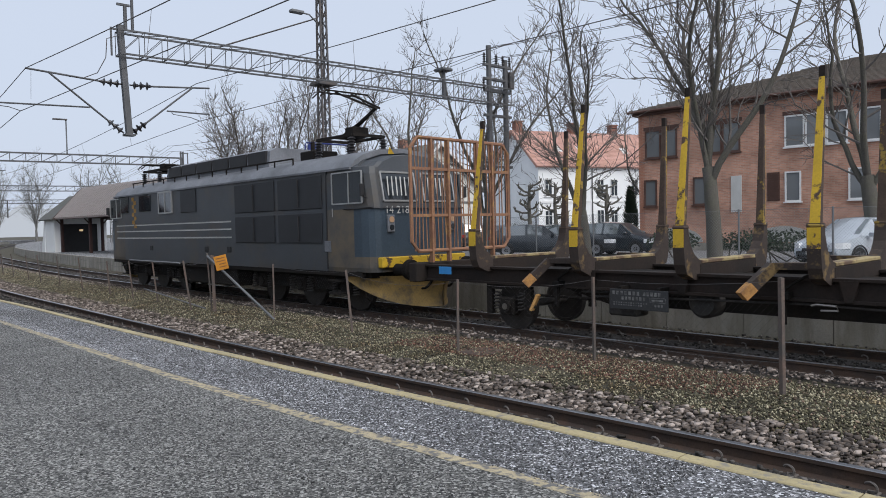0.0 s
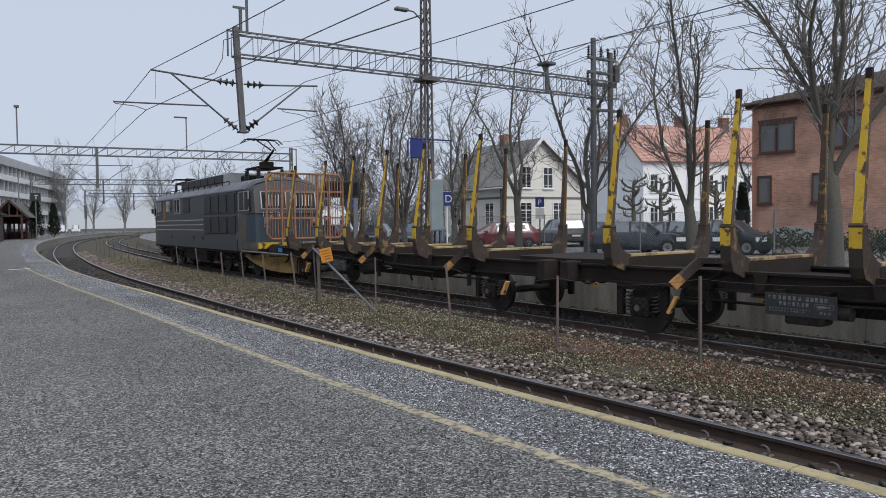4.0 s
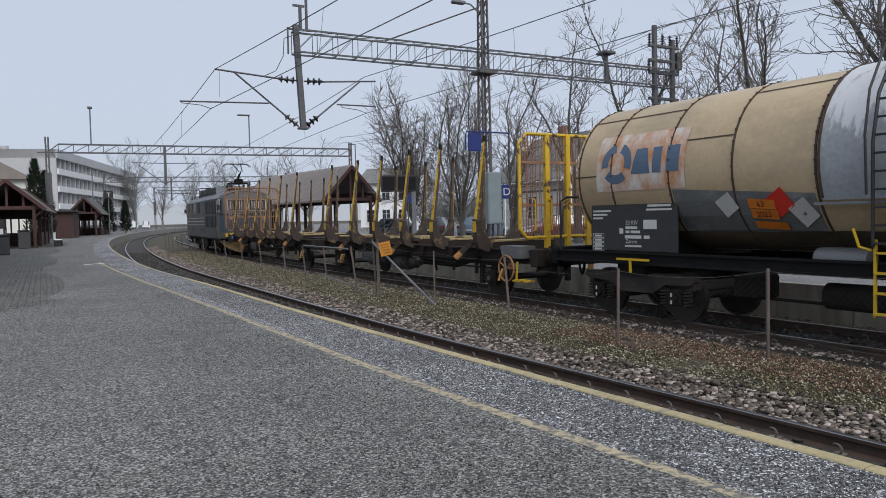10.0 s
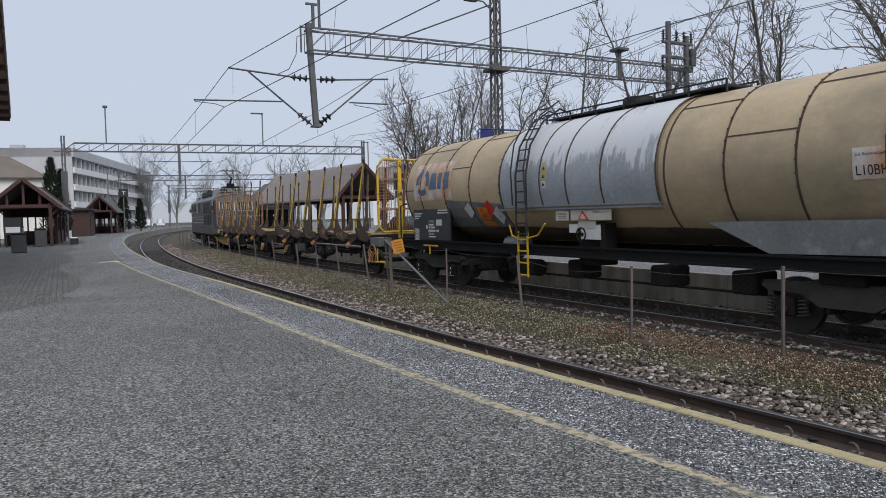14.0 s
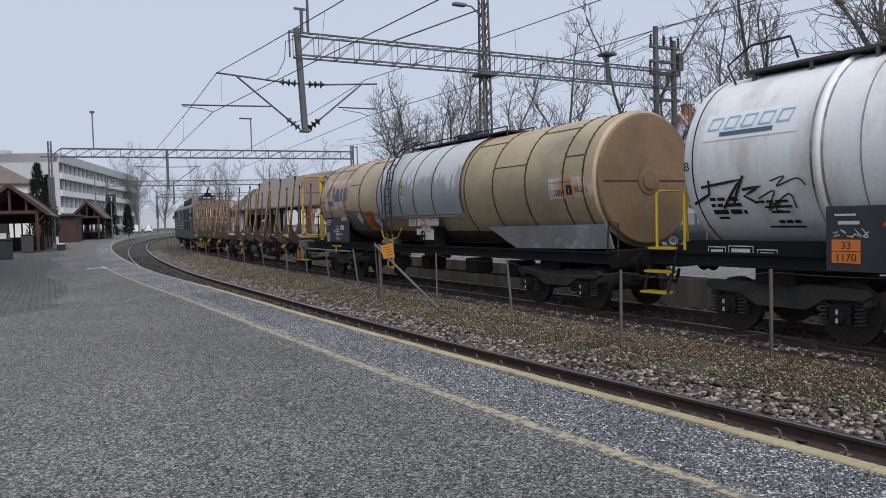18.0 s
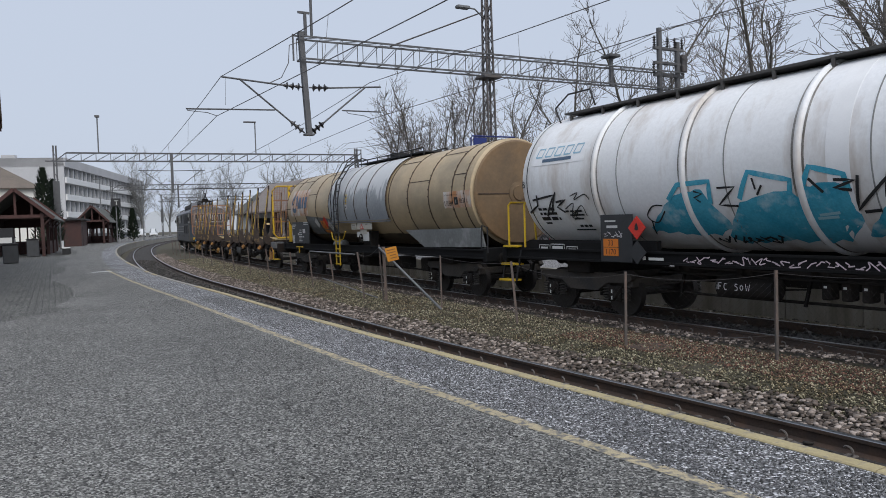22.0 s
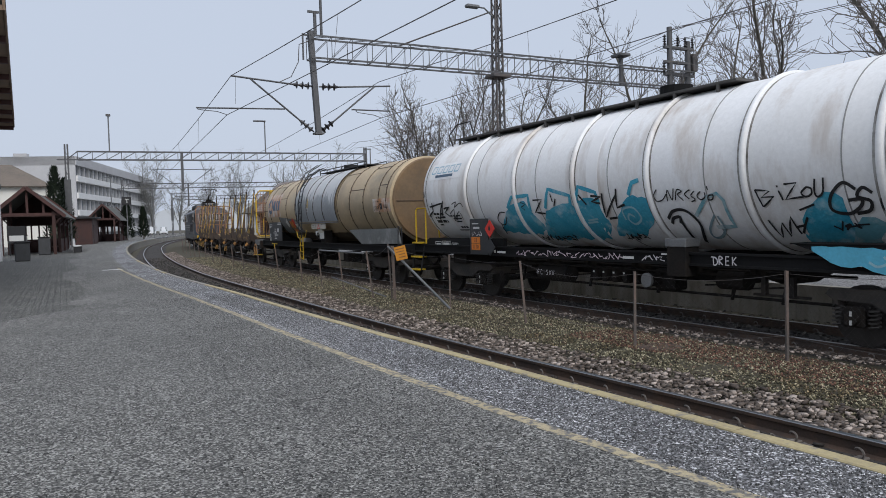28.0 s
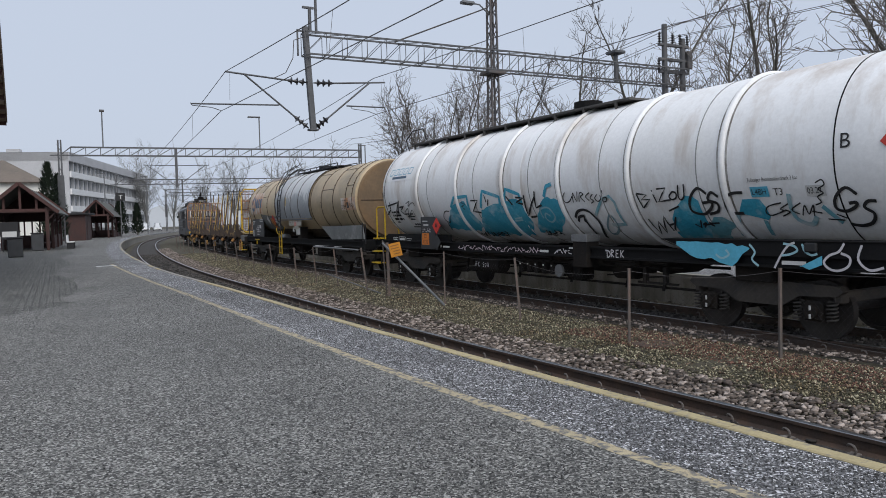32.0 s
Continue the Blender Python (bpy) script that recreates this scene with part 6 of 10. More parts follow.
def tan_tank():
    u0 = -40.05
    X = lambda u: u - u0
    zc, r = 2.745, 1.425
    g = thing("tank_wagon", "tan tank wagon with flaking grey jacket and rusty white panel", "tank wagon", group="tank wagons")
    t = shell(g, u0, -32.55, -48.0, zc, r, TAN, 0.12, "tan painted tank shell with dirty, shade-darkened lower half")
    for u in (-32.75, -33.65, -35.05, -36.35, -37.75, -43.05, -44.35, -45.65, -46.97, -47.6):
        b = ring(g, X(u), zc, r, 0.035, 0.012, SEAMRUST, "riveted_band", t)
        if u > -38 or u < -43.5:
            m = M()
            for k in range(16):
                a = radians(-25 + k * 8.2)
                m.box(X(u) - 0.016, X(u) + 0.016, (r + 0.01) * math.cos(a) - 0.01, (r + 0.022) * math.cos(a) + 0.01, zc + (r + 0.012) * math.sin(a) - 0.014, zc + (r + 0.012) * math.sin(a) + 0.014)
            part("rivet_row", m, SEAMRUST, b)
    put = sheet(u0, zc, r + 0.006)
    for u_a, u_b, z in ((-32.6, -35.05, 2.75), (-35.05, -36.35, 3.25), (-36.35, -37.75, 3.95), (-44.35, -45.65, 3.2), (-46.97, -47.6, 3.26), (-43.05, -44.35, 3.85), (-45.65, -46.97, 3.9), (-32.75, -35.05, 3.85)):
        part("seam", ribbon([(-u_a, z), (-u_b, z)], 0.025, put), SEAMRUST, t)
    # rust-brown grime on the flat end plate, its seam and manhole
    part("end_grime", M().lathe([(r - 0.06, X(-48.0) + 0.03), (r - 0.1, X(-48.0) - 0.004), (0.02, X(-48.0) - 0.006)], 48, "x", (0, 0, zc)), ENDGRIME, t, "rust-brown grime over the tank end", smooth=40)
    m = M()
    for sd in (-1, 1):
        m.box(X(-48.0) - 0.016, X(-48.0), min(sd * 0.22, sd * 1.25), max(sd * 0.22, sd * 1.25), 2.69, 2.72)
    part("end_seam", m, SEAMRUST, t)
    part("end_cover", M().lathe([(0.3, X(-48.0) + 0.02), (0.3, X(-48.0) - 0.02), (0.2, X(-48.0) - 0.035), (0.19, X(-48.0) - 0.06), (0.03, X(-48.0) - 0.065)], 20, "x", (0, 0, 2.72)), ENDGRIME, t, "round bolted cover on the tank end", smooth=30)
    # grey jacket over the middle
    m = M()
    rows = []
    for k in range(27):
        a = radians(-24 + k * (228 / 26))
        rows.append([(X(-37.8 - j * 5.1 / 8), (r + 0.035) * math.cos(a), zc + (r + 0.035) * math.sin(a)) for j in range(9)])
    m.grid([q[::-1] for q in rows])
    j = part("jacket", m, GREYTANK, g, "flaking grey metal jacket", smooth=40)
    part("jacket_lip", M().box(X(-42.95), X(-37.75), 1.34, 1.46, 2.08, 2.12), LOCOGREY, j)
    put2 = sheet(u0, zc, r + 0.042)
    for u in (-39.4, -40.3, -41.4, -37.82, -42.88):
        mm = M().lathe([(r + 0.03, X(u) - 0.015), (r + 0.048, X(u) - 0.015), (r + 0.048, X(u) + 0.015), (r + 0.03, X(u) + 0.015)], 64, "x", (0, 0, zc))
        mm.f = [f for f in mm.f[:-2] if sum(mm.v[i][2] for i in f) / 4 > 2.12]
        part("jacket_seam", mm, SEAMRUST, j)
    # mottled grey paint on the lower flank of the near half
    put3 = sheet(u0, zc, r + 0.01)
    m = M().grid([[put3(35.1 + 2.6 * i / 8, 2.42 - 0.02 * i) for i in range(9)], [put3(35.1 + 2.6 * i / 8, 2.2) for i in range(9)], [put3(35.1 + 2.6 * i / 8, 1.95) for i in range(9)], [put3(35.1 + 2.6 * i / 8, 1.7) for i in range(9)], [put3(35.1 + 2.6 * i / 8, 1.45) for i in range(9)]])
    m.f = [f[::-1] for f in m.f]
    part("grey_patch", m, PATCHGREY, t, "mottled grey painted patch")
    # white logo panel, the mark as plain shapes
    m = M().grid([[put3(33.25 + 2.15 * i / 10, 3.5 - 0.106 * k - 0.0 * i) for i in range(11)] for k in range(11)])
    m.f = [f[::-1] for f in m.f]
    lp = part("logo_panel", m, LABELWHITE, t, "rust-streaked white panel with blue-grey logo shapes")
    putl = sheet(u0, zc, r + 0.016)
    mk = M()
    for k in range(3):
        a0 = radians(100 + 120 * k)
        ribbon([(33.78 + 0.3 * math.cos(a0 + f * 0.16), 2.96 + 0.3 * math.sin(a0 + f * 0.16) * 1.0) for f in range(0, 11)], 0.17, putl, mk)
    part("logo_mark", mk, LOGOBLUE, lp)
    mk = M()
    for a, w, lean in ((34.27, 0.26, -0.1), (34.68, 0.2, 0.0), (35.0, 0.28, 0.0)):
        mk.grid([[putl(a + w * i / 4 + lean * j / 4 * (1 - i / 2), 3.2 - 0.46 * j / 4) for i in range(5)] for j in range(5)][::-1])
    part("logo_shape", mk, LOGOBLUE, lp)
    # black data board
    bd = part("data_board", M().box(X(-35.14), X(-32.97), 1.27, 1.31, 1.3, 2.24, 0.006), PLATE, g, "black data board with white print")
    pb = lambda a, b: Vector((-a - u0, 1.314, b))
    bars([(33.02, 2.05, 0.5, 0.035), (33.02, 1.98, 0.4, 0.035), (33.02, 1.91, 0.28, 0.035), (34.45, 2.13, 0.55, 0.04), (34.42, 2.06, 0.6, 0.035), (33.9, 1.72, 0.3, 0.05), (33.9, 1.64, 0.1, 0.05), (34.03, 1.64, 0.24, 0.05), (33.88, 1.54, 0.42, 0.06), (34.36, 1.54, 0.14, 0.06), (33.88, 1.38, 0.42, 0.035), (33.74, 1.63, 0.1, 0.1), (34.35, 1.72, 0.32, 0.17)], pb, LABELPALE, bd)
    letters("Zacens", 0.105, lambda a, b: Vector((-33.9 - a - u0, 1.316, 1.45 + b)), "print", LABELPALE, bd)
    letters("33 RIV", 0.115, lambda a, b: Vector((-33.9 - a - u0, 1.316, 1.8 + b)), "print", LABELPALE, bd)
    for k in range(4):
        z = 1.62 - k * 0.085
        fr = M()
        for st in ([(33.02, z), (33.32, z), (33.32, z - 0.065), (33.02, z - 0.065), (33.02, z)],):
            ribbon(st, 0.012, pb, fr)
        part("print_frame", fr, LABELPALE, bd)
        bars([(33.06, z - 0.05, 0.2, 0.032)], pb, LABELPALE, bd)
    # hazard plates
    def plate(u, z, w, h, mat, rot, name, label):
        mm = M()
        c, s = math.cos(rot), math.sin(rot)
        pts = [(u + a * c - b * s, z + a * s + b * c) for a, b in ((-w / 2, -h / 2), (w / 2, -h / 2), (w / 2, h / 2), (-w / 2, h / 2))]
        mm.add([putl(*p) + Vector((0, 0.02, 0)) for p in pts], [(0, 1, 2, 3)])
        return part(name, mm, mat, g, label)
    plate(36.17, 2.12, 0.33, 0.3, LABELPALE, 0.5, "label", "white diamond label")
    for k, (txt, z) in enumerate((("63", 2.12), ("2023", 1.96))):
        hp = plate(36.8 + 0.0, z, 0.46, 0.15, HAZORANGE, -0.08, "hazard_plate", "orange hazard number plate")
        letters(txt, 0.13, lambda a, b: putl(36.72 - 0.06 * k + a, z - 0.045 + b) + Vector((0, 0.026, 0)), "hazard_number", BLACK, hp)
    plate(36.84, 1.78, 0.55, 0.12, HAZORANGE, -0.06, "label", "orange strip label")
    plate(37.12, 2.14, 0.34, 0.34, HAZRED, 0.55, "hazard_diamond", "red hazard diamond")
    plate(37.46, 1.98, 0.34, 0.34, LABELPALE, 0.55, "label", "white diamond label")
    for z, w in ((3.0, 0.14), (2.82, 0.14), (2.64, 0.16)):
        wp = plate(39.55, z, w, 0.16, YRAIL if z > 2.7 else LABELPALE, 0, "warning_label", "small yellow warning label")
        part("pictogram", M().add([putl(39.5, z - 0.03) + Vector((0, 0.034, 0)), putl(39.6, z - 0.03) + Vector((0, 0.034, 0)), putl(39.55, z + 0.05) + Vector((0, 0.034, 0))], [(0, 1, 2)]), BLACK, wp)
    lb = patch(46.5, 47.9, 2.38, 2.82, put3, LABELWHITE, "label_panel", t, "white lettered panel with rust stains")
    letters("L10BH", 0.2, lambda a, b: putl(46.54 + a * 0.85, 2.44 + b), "print", BLACK, lb)
    letters("08.23 L", 0.17, lambda a, b: putl(47.34 + a * 0.8, 2.5 + b), "print", BLACK, lb)
    letters("1", 0.15, lambda a, b: putl(47.12 + a, 2.5 + b) + Vector((0, 0.006, 0)), "print", LABELPALE, lb)
    letters("Zul. Betriebsüberdruck 3.0 bar", 0.058, lambda a, b: putl(46.54 + a, 2.71 + b), "print", BLACK, lb)
    part("print_square", M().add([putl(47.07, 2.46), putl(47.26, 2.46), putl(47.26, 2.66), putl(47.07, 2.66)], [(3, 2, 1, 0)]), BLACK, lb)
    wl = part("label_panel", M().box(X(-41.66), X(-40.42), 1.4, 1.42, 1.84, 2.06, 0.004), CREAMLABEL, g, "dirty cream label strip under the jacket")
    part("label_panel", M().box(X(-40.36), X(-39.92), 1.4, 1.42, 1.84, 2.05, 0.004), CREAMLABEL, g)
    bars([(40.0, 1.97, 0.28, 0.025), (40.0, 1.92, 0.28, 0.02), (40.0, 1.88, 0.28, 0.02), (41.1, 2.0, 0.5, 0.03)], lambda a, b: Vector((-a - u0, 1.424, b)), BROWNGREY, wl)
    part("lower_label", M().box(X(-41.17), X(-40.62), 1.37, 1.39, 1.68, 1.84, 0.004), CREAMLABEL, g)
    part("white_label", M().box(X(-40.6), X(-40.32), 1.36, 1.38, 1.58, 1.76, 0.004), LABELPALE, g)
    part("triangle", M().add([(X(-40.66), 1.424, 1.85), (X(-41.02), 1.424, 1.85), (X(-40.8), 1.424, 2.06)], [(0, 1, 2)]), HAZRED, wl)
    part("triangle", M().add([(X(-40.73), 1.428, 1.875), (X(-40.93), 1.428, 1.875), (X(-40.8), 1.428, 2.0)], [(0, 1, 2)]), CREAMLABEL, wl)
    part("label_bracket", M().box(X(-41.4), X(-41.25), 1.05, 1.34, 1.2, 1.78), UNDER, g)
    # soot and the underside's shade, both painted along the lower flank
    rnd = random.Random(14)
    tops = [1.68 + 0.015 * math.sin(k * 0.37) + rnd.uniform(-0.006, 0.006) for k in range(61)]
    for lo, hi, mt_ in ((1.345, 1.0, SOOTSHADE), ):
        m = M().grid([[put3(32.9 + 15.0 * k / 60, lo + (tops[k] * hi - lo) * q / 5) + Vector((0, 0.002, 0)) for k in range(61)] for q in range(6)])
        part("soot_shade_film", m, mt_, t, "dark film of soot and painted shade along the tank's lower flank")
    # ladder
    m = M()
    for dx in (-0.2, 0.2):
        m.tube([(X(-38.83) + dx, 1.55, 1.5), (X(-38.83) + dx, 1.56, 2.9), (X(-38.83) + dx, 1.42, 3.55), (X(-38.83) + dx, 1.05, 4.1), (X(-38.83) + dx, 0.55, 4.42), (X(-38.83) + dx, 0.3, 4.35)], 0.024, 6)
        m.tube([(X(-38.83) + dx * 1.25, 1.62, 2.2), (X(-38.83) + dx * 1.25, 1.66, 3.0), (X(-38.83) + dx * 1.25, 1.55, 3.6), (X(-38.83) + dx * 1.25, 1.15, 4.25), (X(-38.83) + dx * 1.25, 0.6, 4.6)], 0.018, 6)
    ld = part("ladder", m, BLACK, g, "black steel ladder over the tank", smooth=40)
    for k in range(13):
        z = 1.55 + k * 0.24
        y = 1.56 if z < 2.9 else (1.56 - (z - 2.9) * 0.22 if z < 3.55 else 1.42 - (z - 3.55) * 0.67)
        part("rung", M().bar((X(-38.83) - 0.2, y, z), (X(-38.83) + 0.2, y, z), 0.03), BLACK, ld)
    m = M()
    for dx in (-0.18, 0.18):
        m.bar((X(-38.83) + dx, 1.52, 0.55), (X(-38.83) + dx, 1.52, 1.6), 0.035)
    m.tube([(X(-38.6), 1.52, 1.45), (X(-38.45), 1.55, 1.5), (X(-38.38), 1.58, 1.75)], 0.02, 6)
    m.tube([(X(-39.05), 1.52, 1.45), (X(-39.45), 1.55, 1.52), (X(-39.75), 1.58, 1.78)], 0.02, 6)
    yl = part("step_ladder", m, YRAIL, g, "yellow step ladder with flared handles")
    for z in (0.6, 0.88, 1.15, 1.42):
        part("rung", M().box(X(-38.83) - 0.18, X(-38.83) + 0.18, 1.48, 1.56, z - 0.015, z + 0.015), YRAIL, yl)
    # catwalk on top
    m = M().box(X(-43.6), X(-38.4), -0.4, 0.4, 4.22, 4.26)
    cw = part("catwalk", m, BLACK, g, "black grating catwalk on top")
    m = M()
    for sd in (-1, 1):
        m.bar((X(-43.6), sd * 0.42, 4.35), (X(-38.3), sd * 0.42, 4.35), 0.03)
        for k in range(7):
            m.bar((X(-43.6) + k * 0.87, sd * 0.42, 4.1), (X(-43.6) + k * 0.87, sd * 0.42, 4.35), 0.03)
    part("catwalk_rail", m, BLACK, cw)
    part("dome_lid", M().cyl((X(-41.0), 0, 4.15), (X(-41.0), 0, 4.42), 0.3, n=18), BLACK, g)
    # saddles, hopper plate and gear below
    for u in (-33.9, -46.2):
        part("saddle", M().prism([(-1.25, 1.2), (1.25, 1.2), (1.1, 1.7), (0.9, 1.55), (0.5, 1.36), (-0.5, 1.36), (-0.9, 1.55), (-1.1, 1.7)], "x", X(u) - 0.9, X(u) + 0.9), FRAMEBLK, g)
    part("skirt_plate", M().prism([(X(-43.9), 1.8), (X(-48.1), 1.84), (X(-48.3), 1.35), (X(-45.1), 1.3)], "y", 1.24, 1.3), PATCHGREY, g, "dark grey side skirt plate")
    part("air_tank", M().lathe([(0.05, X(-38.4)), (0.17, X(-38.36)), (0.18, X(-38.3)), (0.18, X(-37.65)), (0.17, X(-37.58)), (0.05, X(-37.55))], 18, "x", (0, 1.05, 1.28)), STEEL, g, "grey air reservoir", smooth=40)
    part("air_tank", M().lathe([(0.05, X(-38.7)), (0.2, X(-38.66)), (0.2, X(-37.65)), (0.05, X(-37.6))], 18, "x", (0, 0.9, 0.72)), UNDER, g, smooth=40)
    m = M().box(X(-41.1), X(-40.4), 0.7, 1.2, 0.9, 1.5, 0.03)
    m.cyl((X(-40.75), 1.2, 1.55), (X(-40.75), 1.42, 1.55), 0.04, n=8)
    vb = part("outlet_valve", m, UNDER, g)
    part("valve_wheel", M().tube([(X(-40.75) + 0.14 * math.cos(a), 1.42, 1.55 + 0.14 * math.sin(a)) for a in [k * math.pi / 8 for k in range(16)]], 0.015, 5, closed=True), UNDER, vb)
    part("placard", M().box(X(-41.3), X(-40.7), 1.36, 1.38, 1.45, 1.75).moved(Matrix.Identity(4)), LABELPALE, g, "pale arrow placard")
    part("yellow_hook", M().box(X(-34.55), X(-33.75), 1.38, 1.42, 1.13, 1.17).bar((X(-34.1), 1.4, 1.15), (X(-34.1), 1.4, 0.9), 0.04), YRAIL, g)
    part("end_rail", M().tube([(X(-31.95), 1.25, 1.2), (X(-31.95), 1.25, 2.3), (X(-32.1), 1.2, 2.38), (X(-32.3), 0.4, 2.38), (X(-32.3), 0.3, 1.2)], 0.025, 6), BLACK, g, smooth=40)
    part("end_rail", M().tube([(X(-48.45), 1.3, 1.2), (X(-48.45), 1.3, 1.85), (X(-48.2), 1.3, 1.9), (X(-48.15), 1.3, 1.2)], 0.02, 6), BLACK, g, smooth=40)
    for u in (-36.2, -39.9, -42.4, -44.3):
        part("brake_gear", M().box(X(u) - 0.25, X(u) + 0.25, 0.3, 0.9, 0.55, 0.95, 0.04), UNDER, g)
    part("brake_rod", M().cyl((X(-35.5), 0.6, 0.55), (X(-44.8), 0.6, 0.55), 0.025, n=6), UNDER, g)
    tank_frame(g, u0, -31.85, -48.35, (-33.9, -46.2), 1.17)
    return g


def white_tank():
    u0 = -57.875
    X = lambda u: u - u0
    zc, r = 2.84, 1.5
    g = thing("tank_wagon", "dirty white tank wagon sprayed with blue and black graffiti", "tank wagon", group="tank wagons")
    t = shell(g, u0, -50.15, -66.6, zc, r, WHITETANK, 0.32, "dirty white tank shell")
    for u in (-52.77, -54.99, -57.13, -59.25, -61.34, -63.5):
        mm = M().lathe([(r - 0.02, X(u) - 0.065), (r + 0.03, X(u) - 0.05), (r + 0.05, X(u) - 0.03), (r + 0.055, X(u)), (r + 0.05, X(u) + 0.03), (r + 0.03, X(u) + 0.05), (r - 0.02, X(u) + 0.06)], 64, "x", (0, 0, zc))
        mm.f = mm.f[:-2]
        sr = part("stiffening_ring", mm, WHITETANK, t, smooth=60)
        # dark lines painted beside each ring for its shadow and grime
        for e in (-0.085, 0.085):
            ring(g, X(u) + e, zc, r, 0.035, 0.004, BROWNGREY, "shade_grime_line", sr)
    for u in (-50.6, -53.4, -55.84, -58.2, -60.56, -62.97, -65.4):
        ring(g, X(u), zc, r, 0.02, 0.006, FRAMEBLK if u in (-65.4, -50.6) else GREYSEAM, "weld_seam", t)
    ring(g, X(-57.73), zc, r, 0.34, 0.004, PALEBAND, "clean_band", t, "cleaner white painted band")
    P1, P2, P3 = sheet(u0, zc, r + 0.008), sheet(u0, zc, r + 0.014), sheet(u0, zc, r + 0.02)

    def fill(cols, put, mat, name="graffiti_fill", label=""):
        """A sprayed area between a lower and an upper edge."""
        fine = []
        for (a, l, h), (b, l2, h2) in zip(cols, cols[1:]):
            n = max(1, round((b - a) / 0.12))
            for i in range(n):
                f = i / n
                fine.append((a + (b - a) * f, l + (l2 - l) * f + 0.03 * math.sin((a + (b - a) * f) * 17), h + (h2 - h) * f + 0.02 * math.sin((a + (b - a) * f) * 23)))
        fine.append(cols[-1])
        m = M().grid([[put(a, l + (h - l) * k / 8) for a, l, h in fine] for k in range(9)])
        m.f = [f for f in m.f]
        return part(name, m, mat, t, label)

    def tag(w, mat, *strokes, soft=True, name="graffiti_tag"):
        """Sprayed strokes that belong together."""
        for st in strokes:
            part(name, ribbon(rounded(st, 5) if soft and len(st) > 2 else st, w, P3 if mat is GRAFBLK else P2), mat, t)

    # the large blue letters: filled lower halves and open outlines above
    fill([(53.9, 1.72, 1.78), (54.2, 1.7, 2.0), (54.58, 1.68, 2.28), (54.87, 1.63, 2.4), (55.33, 1.66, 2.44), (55.46, 1.7, 2.19), (55.69, 1.75, 1.9)], P1, GRAFBLUE, label="faded blue sprayed lettering")
    fill([(55.5, 1.56, 1.62), (55.75, 1.51, 1.88), (56.03, 1.52, 2.18), (56.42, 1.56, 2.28), (56.68, 1.6, 2.33), (56.95, 1.7, 2.33), (57.12, 1.9, 2.15)], P1, GRAFBLUE)
    fill([(56.4, 1.57, 1.62), (56.8, 1.54, 2.0), (57.17, 1.53, 2.37), (57.52, 1.56, 2.43), (57.82, 1.75, 2.37), (57.91, 1.85, 1.92)], P1, GRAFBLUE)
    fill([(57.87, 1.63, 1.66), (58.24, 1.62, 2.01), (58.65, 1.65, 2.39), (58.84, 1.72, 2.41), (59.16, 1.95, 2.34)], P1, GRAFBLUE)
    tag(0.085, GRAFBLUE, [(54.58, 2.28), (54.85, 2.54), (55.52, 2.56), (55.47, 2.19)], [(56.05, 2.24), (56.28, 2.66), (56.98, 2.49), (56.93, 2.2)], [(57.15, 2.35), (57.3, 2.66), (57.8, 2.52), (57.84, 2.3)], [(58.72, 2.42), (58.86, 2.65), (59.05, 2.69)], soft=False, name="graffiti_outline")
    tag(0.04, GRAFPALE, [(58.42, 1.95), (58.45, 2.15), (58.75, 2.18), (58.85, 1.98), (58.62, 1.86), (58.5, 1.95), (58.58, 2.06), (58.7, 2.0)], [(57.3, 1.95), (57.62, 1.98)], [(57.25, 1.9), (57.58, 1.92)])
    tag(0.065, GRAFTEAL, [(60.18, 1.99), (60.55, 2.31), (60.77, 2.36), (60.87, 2.24), (60.87, 1.91), (60.88, 1.8), (60.49, 1.79)], soft=False, name="graffiti_outline")
    tag(0.04, GRAFGREY, [(60.58, 2.0), (60.29, 1.73), (60.27, 1.6), (60.46, 1.63), (60.64, 1.78), (60.63, 1.98)])
    fill([(62.02, 1.5, 1.62), (62.15, 1.5, 1.9), (62.31, 1.5, 2.06), (62.47, 1.5, 2.19), (62.63, 1.5, 2.28), (62.8, 1.6, 2.29), (62.9, 1.72, 2.2)], P1, GRAFBLUE, label="faded blue sprayed lettering")
    fill([(62.68, 1.5, 1.52), (62.9, 1.5, 1.75), (63.08, 1.52, 1.93), (63.26, 1.66, 1.92), (63.45, 1.75, 1.8)], P1, GRAFTEAL)
    fill([(63.64, 1.94, 2.0), (63.78, 1.95, 2.19), (63.94, 1.9, 2.19), (64.1, 1.84, 2.2), (64.17, 1.9, 2.04)], P1, GRAFBLUE)
    tag(0.07, GRAFTEAL, [(63.6, 1.95), (63.5, 1.75), (63.42, 1.58)], [(64.05, 1.85), (64.0, 1.6)], [(64.62, 2.25), (64.6, 1.9), (64.8, 1.78), (64.95, 1.9)], [(65.1, 2.05), (65.3, 1.8)], name="graffiti_outline")
    # black tags
    tag(0.045, GRAFBLK, [(50.74, 2.43), (51.5, 2.52), (51.08, 2.07)], [(50.91, 2.54), (50.87, 2.31), (50.53, 2.16)], [(51.56, 2.58), (51.3, 2.15)], [(51.51, 2.36), (51.84, 2.41), (51.52, 2.26), (51.72, 2.14)], soft=False)
    tag(0.022, GRAFBLK, [(52.01, 2.47), (52.26, 2.53), (52.11, 2.39), (52.45, 2.49), (52.57, 2.38)], [(51.76, 2.21), (52.06, 2.32), (51.87, 2.02), (52.28, 2.27), (52.34, 2.05)], [(51.9, 2.1), (52.1, 2.14), (52.0, 2.03), (52.2, 2.0)])
